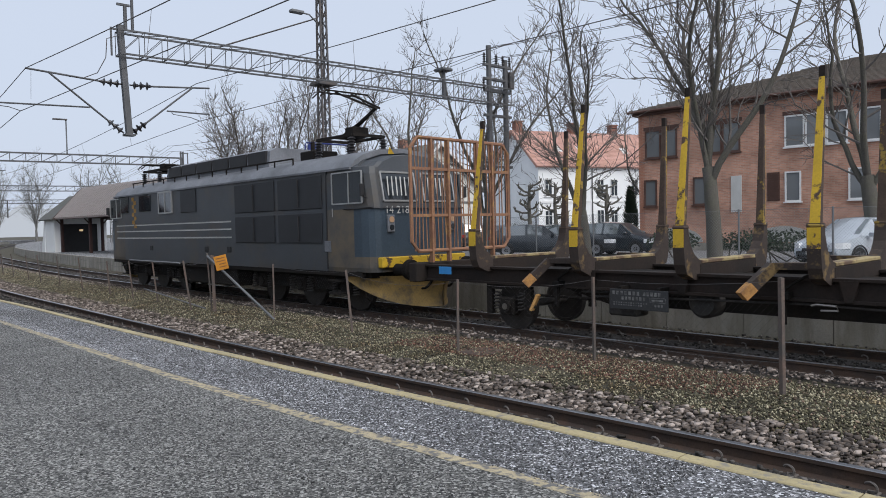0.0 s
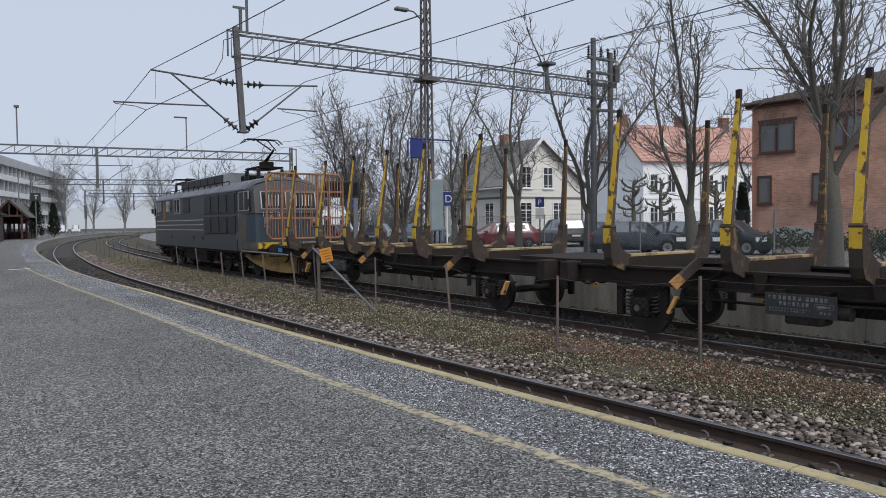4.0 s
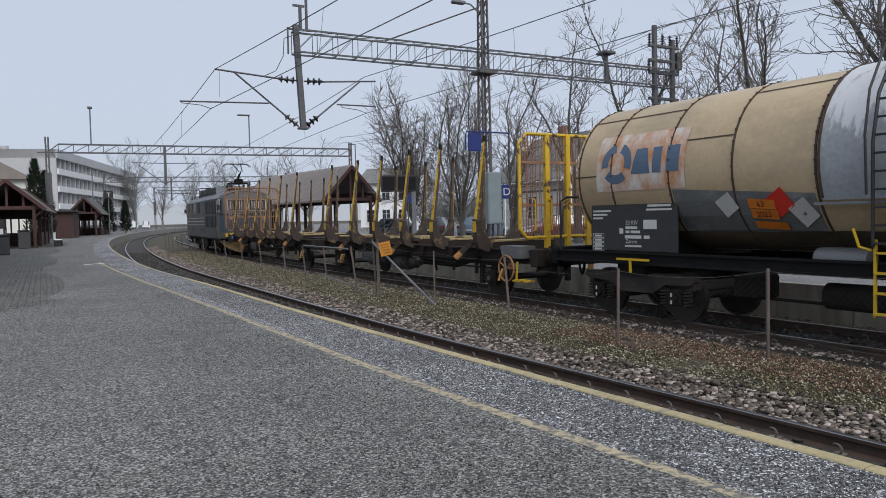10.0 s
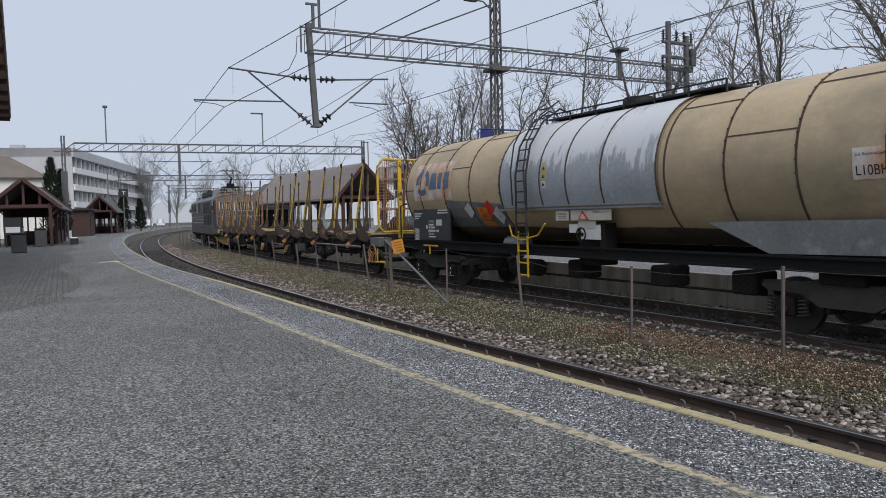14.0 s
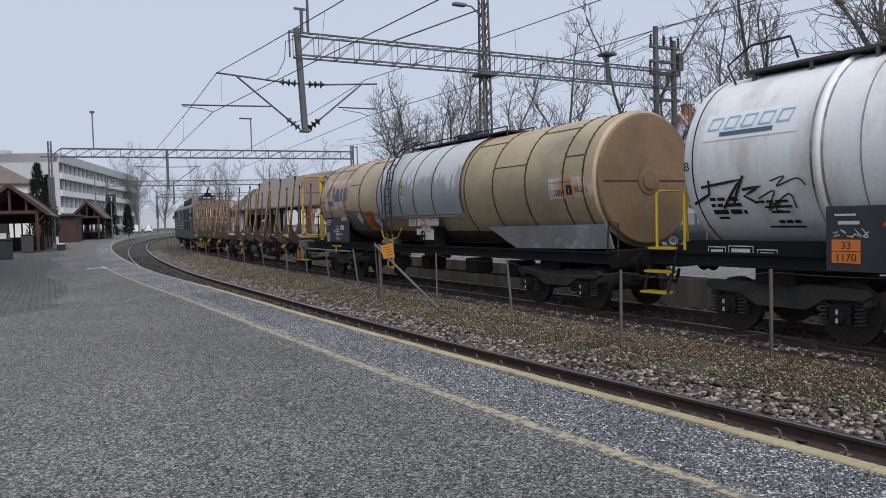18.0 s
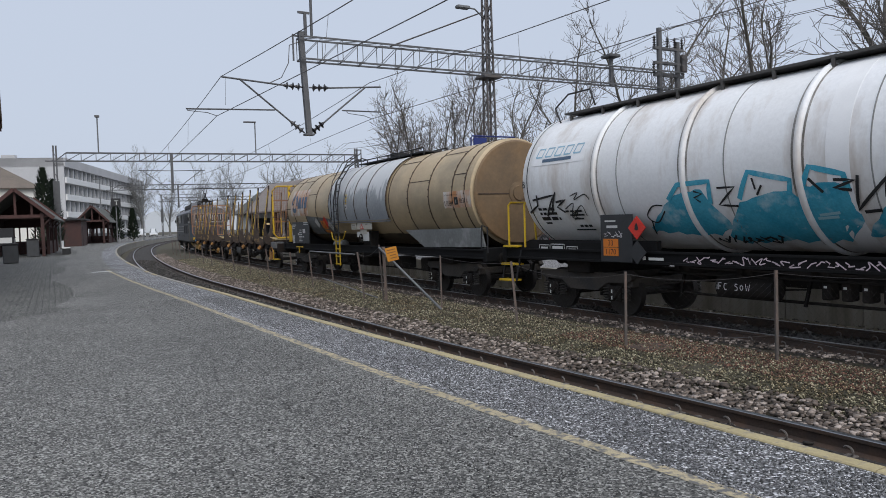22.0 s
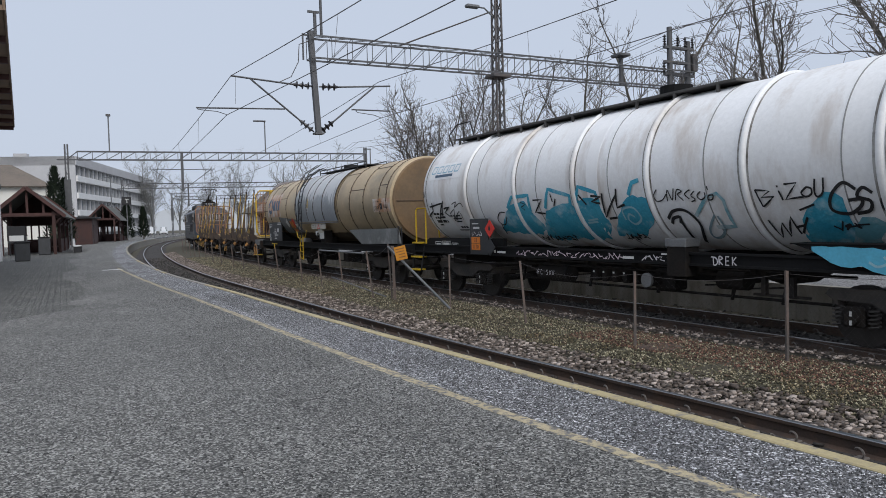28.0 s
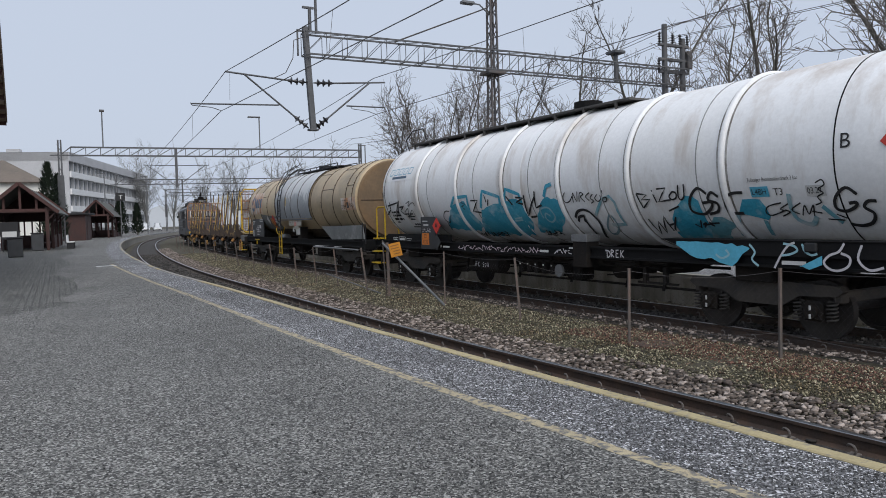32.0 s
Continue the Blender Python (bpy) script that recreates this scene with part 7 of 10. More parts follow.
    tag(0.026, GRAFBLK, [(54.42, 2.19), (54.19, 2.19), (53.98, 2.03), (54.02, 1.92), (54.18, 1.9), (54.43, 2.09)], [(54.02, 1.92), (53.9, 1.66)])
    tag(0.035, GRAFBLK, [(55.18, 2.41), (55.35, 2.36), (55.17, 2.3), (55.28, 2.22)], [(55.67, 2.44), (56.01, 2.44), (55.64, 2.16), (56.0, 2.13)], [(56.35, 2.56), (56.38, 2.38)], [(56.5, 2.44), (56.39, 2.29)], soft=False)
    tag(0.045, GRAFBLK, [(57.28, 2.49), (57.47, 2.28)], [(57.65, 2.45), (57.95, 2.43), (57.64, 2.33), (57.89, 2.29)], [(58.0, 2.49), (57.91, 2.01), (58.39, 2.44)], [(58.42, 2.56), (58.33, 2.19), (58.57, 2.25)], [(57.98, 1.98), (58.22, 2.0)], soft=False)
    tag(0.024, GRAFBLK, [(59.47, 2.49), (59.38, 2.39), (59.41, 2.28), (59.56, 2.3), (59.68, 2.4)], [(59.67, 2.27), (59.72, 2.47), (59.79, 2.29), (59.87, 2.49)], [(59.86, 2.28), (59.94, 2.46), (60.04, 2.43), (59.94, 2.38), (60.04, 2.27)], [(60.23, 2.45), (60.1, 2.38), (60.18, 2.29)])
    tag(0.024, GRAFBLK, [(60.32, 2.42), (60.23, 2.35), (60.3, 2.28), (60.21, 2.24)], [(60.45, 2.41), (60.36, 2.34), (60.42, 2.27), (60.52, 2.31), (60.53, 2.39)], [(60.6, 2.49), (60.61, 2.42)], [(60.7, 2.34), (60.6, 2.33), (60.58, 2.26), (60.67, 2.27), (60.7, 2.34)])
    tag(0.055, GRAFBLK, [(59.52, 1.95), (59.69, 2.08), (59.91, 2.11), (60.08, 2.03), (60.17, 1.81), (59.96, 1.51)], [(59.55, 1.86), (59.65, 1.96), (59.81, 1.98), (59.75, 1.86)], [(59.79, 1.91), (59.79, 1.7), (59.78, 1.59)])
    tag(0.03, GRAFBLK, [(61.52, 2.38), (61.59, 2.11)], [(61.52, 2.38), (61.77, 2.35), (61.6, 2.26), (61.83, 2.26), (61.6, 2.11)], [(61.93, 2.35), (61.97, 2.2)], [(61.92, 2.43), (61.92, 2.4)], [(62.04, 2.44), (62.25, 2.45), (62.02, 2.21), (62.32, 2.24)], soft=False)
    tag(0.03, GRAFBLK, [(62.4, 2.38), (62.3, 2.3), (62.35, 2.24), (62.45, 2.27), (62.47, 2.35), (62.4, 2.38)], [(62.55, 2.49), (62.51, 2.29), (62.55, 2.23), (62.64, 2.3), (62.68, 2.5)], [(62.18, 2.04), (62.45, 2.12)])
    tag(0.034, GRAFBLK, [(61.57, 1.9), (61.62, 1.61), (61.78, 1.85), (61.79, 1.63), (61.98, 1.94), (62.0, 1.67)], [(62.0, 1.78), (62.16, 1.81)], [(62.04, 1.68), (62.26, 1.93)], soft=False)
    tag(0.048, GRAFBLK, [(63.12, 2.31), (62.95, 2.41), (62.74, 2.23), (62.7, 2.03), (62.93, 1.97), (63.13, 2.07), (63.17, 2.17), (62.98, 2.16)], [(63.34, 2.25), (63.22, 2.33), (63.12, 2.21), (63.29, 2.14), (63.24, 2.01), (63.04, 1.97)], [(63.83, 2.3), (63.6, 2.29), (63.45, 2.16), (63.47, 1.99), (63.73, 1.97)])
    tag(0.045, GRAFBLK, [(65.66, 2.2), (65.52, 2.3), (65.35, 2.18), (65.3, 2.02), (65.43, 1.97), (65.59, 2.03), (65.62, 2.09), (65.51, 2.08)], [(65.9, 2.1), (65.78, 2.1), (65.71, 2.02), (65.81, 1.93), (65.74, 1.81), (65.58, 1.76), (65.42, 1.78)])
    tag(0.02, GRAFBLK, [(64.46, 2.12), (64.22, 2.07), (64.14, 1.97), (64.24, 1.93), (64.51, 2.01)], [(64.57, 2.1), (64.41, 2.02), (64.56, 1.98), (64.4, 1.91)], [(64.78, 2.11), (64.6, 2.01), (64.7, 1.94)], [(64.74, 1.92), (64.83, 2.07), (64.85, 1.94), (64.97, 2.07), (64.92, 1.91)], [(64.91, 1.98), (65.06, 1.95)])
    tag(0.02, GRAFBLK, [(65.11, 1.86), (65.35, 1.84)], [(65.27, 1.93), (65.4, 1.87)], [(65.09, 2.39), (65.19, 2.43), (65.22, 2.36), (65.12, 2.3), (65.18, 2.24), (65.08, 2.19), (65.11, 2.11), (65.01, 2.07)])
    scrawl(55.2, 1.5, 1.3, 0.15, 9, 0.028, P3, GRAFBLK, t, 7)
    scrawl(58.05, 1.54, 0.6, 0.14, 5, 0.028, P3, GRAFBLK, t, 8)
    scrawl(62.6, 1.72, 0.5, 0.16, 3, 0.026, P3, GRAFBLK, t, 9)
    for st in ([(66.15, 3.1), (66.5, 2.95)], [(66.1, 2.95), (66.5, 2.6), (66.55, 2.9)], [(66.15, 2.35), (66.5, 2.4)]):
        part("graffiti_outline", ribbon(st, 0.16, P2), GRAFRED, t, "red sprayed stroke")
    # lettering and the maker's panel as plain shapes
    lp = patch(50.78, 52.45, 3.18, 3.62, P1, PALEBAND, "logo_panel", t, "white panel with pale blue outlined logo shapes")
    mk = M()
    for k in range(5):
        a = 50.86 + k * 0.31
        ribbon([(a, 3.36), (a + 0.06, 3.54), (a + 0.26, 3.54), (a + 0.2, 3.36), (a, 3.36)], 0.035, P2, mk)
    part("logo_shape", mk, LOGOPALE, lp)
    bars([(51.1, 3.24, 0.95, 0.07)], P2, LOGOBLUE, lp)
    letters("B", 0.3, lambda a, b: P2(65.48 + a, 2.85 + b), "print", BLACK, t)
    letters("B", 0.22, lambda a, b: P2(50.42 + a, 2.72 + b), "print", BLACK, t)
    letters("Zulässiger Betriebsüberdruck 3 bar", 0.085, lambda a, b: P2(63.95 + a * 0.72, 2.46 + b), "print", BLACK, t, "small black line of print")
    l4 = patch(63.98, 64.3, 2.22, 2.38, P2, GRAFCYAN, "label", t, "framed label sprayed over in blue")
    letters("L4BH", 0.13, lambda a, b: P3(64.0 + a * 0.9, 2.255 + b), "print", BLACK, l4)
    letters("T3", 0.15, lambda a, b: P2(64.38 + a, 2.24 + b), "print", BLACK, t)
    l5 = patch(64.92, 65.22, 2.2, 2.36, P2, LABELPALE, "label", t, "white framed date label")
    letters("03.27", 0.13, lambda a, b: P3(64.94 + a * 0.8, 2.24 + b), "print", BLACK, l5)
    words = [(50.85, 2.2, 0.12, 0.055), (51.0, 2.2, 0.14, 0.055), (51.24, 2.19, 0.14, 0.07), (50.85, 2.1, 0.08, 0.055), (50.97, 2.1, 0.1, 0.055), (51.12, 2.1, 0.3, 0.055), (50.85, 1.98, 0.28, 0.075), (51.18, 1.98, 0.2, 0.075), (51.42, 1.98, 0.06, 0.06), (50.9, 1.9, 0.2, 0.04), (51.72, 2.14, 0.12, 0.04), (51.87, 2.14, 0.12, 0.04), (52.02, 2.14, 0.22, 0.04), (51.82, 2.06, 0.45, 0.035), (51.9, 1.98, 0.3, 0.035), (51.95, 1.82, 0.1, 0.05), (52.08, 1.82, 0.1, 0.05), (52.21, 1.82, 0.1, 0.05), (51.75, 1.75, 0.6, 0.03)]
    bars(words, P2, BLACK, t)
    # hazard board
    hb = part("hazard_board", M().box(X(-53.72), X(-52.87), 1.4, 1.44, 1.14, 2.06, 0.008), PLATE, g, "dark hazard board with orange number plates")
    for k, (txt, z) in enumerate((("33", 1.45), ("1170", 1.28))):
        op = part("orange_plate", M().box(X(-53.36), X(-52.96), 1.44, 1.452, z - 0.02, z + 0.14), HAZORANGE, hb)
        letters(txt, 0.15, lambda a, b: Vector((X(-52.99 - (0.1 if k == 0 else 0.02)) - a, 1.456, z + 0.01 + b)), "hazard_number", BLACK, op, "black hazard number")
    bars([(53.0, 1.92, 0.3, 0.03), (53.05, 1.8, 0.3, 0.05)], lambda a, b: Vector((-a - u0, 1.446, b)), LABELPALE, hb)
    scrawl(52.98, 1.62, 0.5, 0.13, 5, 0.016, lambda a, b: Vector((-a - u0, 1.45, b)), GRAFWHITE, hb, 12)
    for z, mt_, nm in ((1.8, HAZRED, "red hazard diamond"), (1.34, PLATE, "dark grey hazard diamond")):
        mm = M().add([(X(-53.9) + 0.22 * math.cos(a), 1.5, z + 0.22 * math.sin(a)) for a in (0, math.pi / 2, math.pi, -math.pi / 2)] + [(X(-53.9) + 0.22 * math.cos(a), 1.48, z + 0.22 * math.sin(a)) for a in (0, math.pi / 2, math.pi, -math.pi / 2)], [(0, 1, 2, 3)[::-1], (4, 5, 6, 7), (0, 1, 5, 4), (1, 2, 6, 5), (2, 3, 7, 6), (3, 0, 4, 7)])
        dm = part("hazard_diamond", mm, mt_, g, nm)
        if z > 1.5:
            part("flame_mark", M().add([(X(-53.9) + a, 1.504, z + b) for a, b in ((0.05, -0.03), (0.0, -0.05), (-0.05, -0.03), (-0.03, 0.05), (0.0, 0.1), (0.04, 0.04))], [tuple(range(6))]), BLACK, dm)
    # end saddles and side frame
    for f0, f1, d in ((-49.5, -54.2, 1),):
        pr = [(X(f0), 1.22), (X(f1), 1.22), (X(f1) + (0.0 if d > 0 else 0.2), 1.55), (X(f0) - (0.9 if d > 0 else 0.0), 1.55)]
        part("saddle", M().prism(pr, "y", 1.18, 1.3).prism(pr, "y", -1.3, -1.18), FRAMEBLK, g, "black saddle plate with sprayed marks")
    pr = [(X(-62.9), 1.3), (X(-62.16), 1.53), (X(-66.5), 1.53), (X(-66.5), 1.3)]
    part("saddle", M().prism(pr, "y", 1.34, 1.4).prism(pr, "y", -1.4, -1.34), FRAMEBLK, g, "black saddle plate sprayed with light blue")
    part("saddle_shelf", M().box(X(-66.5), X(-62.1), 1.0, 1.42, 1.53, 1.55, 0.004), FRAMEBLK, g)
    for u in (-51.9, -63.85):
        part("saddle_web", M().prism([(-1.15, 1.2), (1.15, 1.2), (1.12, 1.5), (0.9, 1.46), (0.5, 1.38), (-0.5, 1.38), (-0.9, 1.46), (-1.12, 1.5)], "x", X(u) - 0.5, X(u) + 0.5), FRAMEBLK, g)
    fr = lambda a, b: Vector((-a - u0, 1.405, b))
    sprayed("DREK", 60.65, 1.165, 0.14, 0.022, fr, GRAFWHITE, g, label="white sprayed word")
    scrawl(54.9, 1.17, 3.6, 0.14, 25, 0.018, fr, GRAFPINK, g, 13)
    scrawl(59.0, 1.16, 0.9, 0.15, 6, 0.02, fr, GRAFWHITE, g, 14)
    cols = [(62.45, 1.44, 1.5), (62.6, 1.36, 1.51), (62.75, 1.27, 1.5), (62.9, 1.22, 1.51), (63.05, 1.21, 1.5), (63.2, 1.24, 1.49), (63.35, 1.17, 1.5), (63.5, 1.14, 1.47), (63.62, 1.11, 1.49), (63.72, 1.19, 1.44), (63.82, 1.32, 1.46), (63.95, 1.4, 1.42)]
    fs = lambda a, b: Vector((-a - u0, 1.412, b))
    part("graffiti_fill", M().grid([[fs(a, lo + (hi - lo) * k / 3) for a, lo, hi in cols] for k in range(4)]), GRAFCYAN, g, "light blue sprayed patch on the frame")
    part("graffiti_fill", M().grid([[fs(64.82 + 0.05 * k, 1.12 + 0.02 * abs(k - 3)) for k in range(8)], [fs(64.82 + 0.05 * k, 1.16 + 0.025 * k) for k in range(8)]]), GRAFCYAN, g)
    strokes = [[(64.4, 1.12), (64.5, 1.3), (64.62, 1.46), (64.74, 1.52)], [(64.55, 1.5), (64.72, 1.47), (64.78, 1.4), (64.66, 1.34), (64.52, 1.32)], [(64.86, 1.5), (64.9, 1.4), (65.0, 1.34), (65.1, 1.36)], [(65.5, 1.52), (65.42, 1.4), (65.28, 1.34), (65.2, 1.24), (65.28, 1.15), (65.42, 1.13), (65.56, 1.2), (65.58, 1.32), (65.45, 1.38)], [(63.95, 1.48), (64.05, 1.36), (64.0, 1.24), (64.12, 1.14)], [(63.3, 1.3), (63.42, 1.24), (63.56, 1.3), (63.5, 1.38)], [(65.75, 1.5), (65.7, 1.3), (65.85, 1.16), (66.05, 1.2)]]
    for k, st in enumerate(strokes):
        part("graffiti_outline", ribbon(rounded(st), 0.035, lambda a, b: fs(a, b) + Vector((0, 0.004, 0))), GRAFPALE if k % 3 else GRAFWHITE, g)
    bars([(53.95, 1.2, 0.08, 0.07), (54.1, 1.2, 0.36, 0.05), (64.52, 1.18, 0.4, 0.06), (62.95, 1.23, 0.25, 0.05), (59.5, 1.3, 0.3, 0.03), (58.5, 1.2, 0.3, 0.05)], lambda a, b: fr(a, b) + Vector((0, 0.006, 0)), LABELPALE, g)
    for a, w, h in ((50.75, 0.34, 0.14), (51.15, 0.45, 0.16), (51.68, 0.34, 0.11)):
        mm = M()
        ribbon([(a, 1.3), (a + w, 1.3), (a + w, 1.3 + h), (a, 1.3 + h), (a, 1.3)], 0.018, lambda p, q: Vector((-p - u0, 1.306, q)), mm)
        part("print_frame", mm, LABELPALE, g)
        bars([(a + 0.05, 1.33, w - 0.1, h - 0.07)], lambda p, q: Vector((-p - u0, 1.306, q)), LABELPALE, g)
    # steps, rails, catwalk
    for u in (-49.7, -50.32):
        part("hand_rail", M().tube([(X(u), 1.38, 1.38), (X(u), 1.38, 2.36), (X(u) - 0.06, 1.36, 2.42), (X(u) - 0.06, 0.7, 2.42), (X(u) - 0.06, 0.6, 1.3)], 0.025, 7), YRAIL if u > -50 or True else BLACK, g, "yellow end hand rail", smooth=40)
    for k, z in enumerate((1.4, 0.98, 0.6)):
        part("step", M().box(X(-50.1 + k * 0.1), X(-49.55 + k * 0.1), 1.2, 1.46, z - 0.02, z + 0.02), YRAIL, g, "yellow edged step")
    part("step_frame", M().bar((X(-49.55), 1.3, 1.4), (X(-49.35), 1.35, 0.58), 0.04).bar((X(-50.1), 1.3, 1.4), (X(-49.9), 1.35, 0.58), 0.04), BLACK, g)
    cw = part("catwalk", M().box(X(-60.6), X(-51.0), 0.1, 0.7, 4.32, 4.36), CATWALK, g, "brown-grey catwalk along the tank top")
    m = M()
    for k in range(10):
        x = X(-51.2) - k * 1.0
        m.bar((x, 0.66, 4.1), (x, 0.68, 4.34), 0.05)
    part("catwalk_bracket", m, CATWALK, cw)
    part("dome_lid", M().cyl((X(-58.8), 0.2, 4.3), (X(-58.8), 0.2, 4.55), 0.32, n=18), FRAMEBLK, g)
    part("ladder_hoop", M().tube([(X(-50.9), 0.7, 4.1), (X(-50.75), 0.75, 4.5), (X(-51.2), 0.75, 4.75), (X(-51.9), 0.75, 4.75), (X(-52.0), 0.7, 4.4)], 0.02, 6), BLACK, g)
    # gear below the frame
    at = part("air_tank", M().lathe([(0.05, X(-56.5)), (0.19, X(-56.45)), (0.2, X(-55.4)), (0.05, X(-55.35))], 18, "x", (0, 1.0, 0.78)), UNDER, g, "dirty black air reservoir", smooth=40)
    sprayed("IFC SOW", 55.42, 0.74, 0.11, 0.014, lambda a, b: Vector((-a - u0, 1.205, b)), GRAFWHITE, at)
    for u in (-57.3, -57.6, -57.9, -58.2, -58.5):
        part("brake_gear", M().box(X(u) - 0.07, X(u) + 0.07, 0.85, 1.1, 0.68, 0.98, 0.02), UNDER, g)
        bars([(-u - 0.03, 0.86, 0.05, 0.035)], lambda a, b: Vector((-a - u0, 1.104, b)), LABELPALE, g, "brake_label")
    v = part("outlet_valve", M().cyl((X(-59.0), 0.8, 0.8), (X(-59.0), 1.25, 0.8), 0.13, n=14).box(X(-59.4), X(-58.9), 0.6, 1.0, 0.6, 1.0, 0.04), UNDER, g, smooth=35)
    part("valve_cap", M().cyl((X(-59.0), 1.25, 0.8), (X(-59.0), 1.3, 0.8), 0.14, n=14), STEEL, v)
    part("outlet_box", M().box(X(-60.1), X(-59.65), 1.1, 1.44, 0.92, 1.55, 0.015), UNDER, g)
    part("outlet_flap", M().box(X(-60.12), X(-59.63), 1.1, 1.46, 1.45, 1.6, 0.01).moved(Matrix.Identity(4)), STEEL, g, "grey sloping flap")
    for u in (-61.5, -62.0):
        part("hanger", M().bar((X(u), 1.2, 1.0), (X(u), 1.2, 0.68), 0.08), UNDER, g)
    part("lower_rail", M().bar((X(-61.3), 1.2, 0.7), (X(-62.3), 1.2, 0.7), 0.04), UNDER, g)
    part("brake_rod", M().cyl((X(-53.5), 0.6, 0.55), (X(-62.3), 0.6, 0.55), 0.025, n=6), UNDER, g)
    # added beam, no part of the wagon: blocks the bright gap below
    part("gap_filler_beam", M().box(X(-60.4), X(-53.9), -0.24, 0.24, 0.74, 1.2, 0.015), UNDER, g, "grimy beam added to close the bright gap below the tank")
    for k, u in enumerate((-54.6, -55.9, -57.2, -58.6, -60.0, -61.3)):
        part("cross_beam", M().prism([(-1.28, 1.2), (1.28, 1.2), (1.2, 1.02), (0.4, 0.8), (-0.4, 0.8), (-1.2, 1.02)], "x", X(u) - 0.05, X(u) + 0.05), UNDER, g)
    for y, z, r_ in ((-0.55, 0.98, 0.035), (-0.8, 0.86, 0.03), (0.5, 0.92, 0.03), (0.95, 1.04, 0.022), (1.15, 0.97, 0.018)):
        part("brake_pipe", M().cyl((X(-54.1), y, z), (X(-61.8), y, z), r_, n=8), UNDER, g, smooth=40)
    part("brake_cylinder", M().lathe([(0.04, X(-60.9)), (0.17, X(-60.85)), (0.18, X(-60.3)), (0.06, X(-60.2))], 16, "x", (0, 0.75, 0.86)), UNDER, g, smooth=40)
    for u in (-54.35, -56.85, -58.85, -60.6, -61.6):
        part("brake_lever", M().bar((X(u), 0.7, 1.1), (X(u) + 0.12, 0.72, 0.5), 0.045).bar((X(u) + 0.05, 0.72, 0.78), (X(u) + 0.75, 0.66, 0.72), 0.03), UNDER, g)
    part("end_box", M().box(X(-65.1), X(-64.9), 1.3, 1.45, 1.38, 1.52, 0.02), BLACK, g)
    part("tail_rail", M().tube([(X(-66.2), 1.3, 1.3), (X(-66.3), 1.35, 1.6), (X(-66.6), 1.35, 1.75), (X(-66.9), 1.3, 1.4)], 0.04, 7), UNDER, g, smooth=40)
    tank_frame(g, u0, -49.45, -66.9, (-51.9, -63.85), 1.24)
    return g


BROWNGREY = worn(material("mottled_brown_grey", (0.2, 0.18, 0.155), 0.8, vary=0.3, scale=2, fine=20, bump=0), (0.42, 0.41, 0.39), 2.2, 0.52, 0.1)
GREYSEAM = material("grey_weld_seam", (0.3, 0.3, 0.29), 0.6, vary=0.2, bump=0)
LOGOPALE = material("pale_blue_print", (0.3, 0.5, 0.62), 0.55, vary=0.1, bump=0)


def train():
    loco()
    log_unit(-2.1, -16.5, (-4.0, -6.35, -8.25, -10.15, -12.0, -14.3), (-4.5, -14.5), 1, (-5.3, -9.2, -13.4), (-6.94,))
    log_unit(-17.3, -30.9, (-18.5, -20.85, -22.75, -24.67, -26.5, -28.7), (-18.9, -28.8), 2, (-19.9, -23.9, -27.8), (-21.4,))
    tan_tank()
    white_tank()


# ---- buildings ----
def window(parent, put, l, z, w, h, mullions=1, rails=1, frame_mat=None, glass_mat=None, sill=True, deep=0.06):
    """A window set into a wall; put maps (along, out, up) to the wall's space. l, z: its lower left corner."""
    frame_mat, glass_mat = frame_mat or WHITE, glass_mat or WINDOW
    bx = lambda m, a0, a1, o0, o1, z0, z1: m.add([put(a, o, zz) for zz in (z0, z1) for o in (o0, o1) for a in (a0, a1)], [(0, 2, 3, 1), (4, 5, 7, 6), (0, 1, 5, 4), (2, 6, 7, 3), (0, 4, 6, 2), (1, 3, 7, 5)])
    wd = part("window", bx(M(), l, l + w, -0.02, 0.012, z, z + h), glass_mat, parent)
    t = 0.07
    m = M()
    bx(m, l - t, l, 0, deep, z - t, z + h + t)
    bx(m, l + w, l + w + t, 0, deep, z - t, z + h + t)
    bx(m, l, l + w, 0, deep, z + h, z + h + t)
    bx(m, l, l + w, 0, deep, z - t, z)
    for k in range(mullions):
        a = l + w * (k + 1) / (mullions + 1)
        bx(m, a - 0.025, a + 0.025, 0, deep - 0.01, z, z + h)
    for k in range(rails):
        b = z + h * (k + 2) / (rails + 2)
        bx(m, l, l + w, 0, deep - 0.015, b - 0.02, b + 0.02)
    part("window_frame", m, frame_mat, wd)
    if sill:
        part("window_sill", bx(M(), l - 0.12, l + w + 0.12, 0, 0.13, z - t - 0.06, z - t), frame_mat, wd)
    return wd


def face_of(p1, p2):
    """A wall's own frame: pose with x along it, -y out of it."""
    a, b = Vector((*p1, 0)), Vector((*p2, 0))
    d = (b - a).normalized()
    return Matrix.Translation(a) @ Matrix.Rotation(math.atan2(d.y, d.x), 4, "Z"), (b - a).length


def slab(m, pts, t):
    """A flat plate of thickness t on four or three corners."""
    n = (Vector(pts[1]) - Vector(pts[0])).cross(Vector(pts[2]) - Vector(pts[0])).normalized() * t
    k = len(pts)
    v = [Vector(p) for p in pts] + [Vector(p) + n for p in pts]
    return m.add(v, [tuple(range(k))[::-1], tuple(range(k, 2 * k))] + [(i, (i + 1) % k, k + (i + 1) % k, k + i) for i in range(k)])


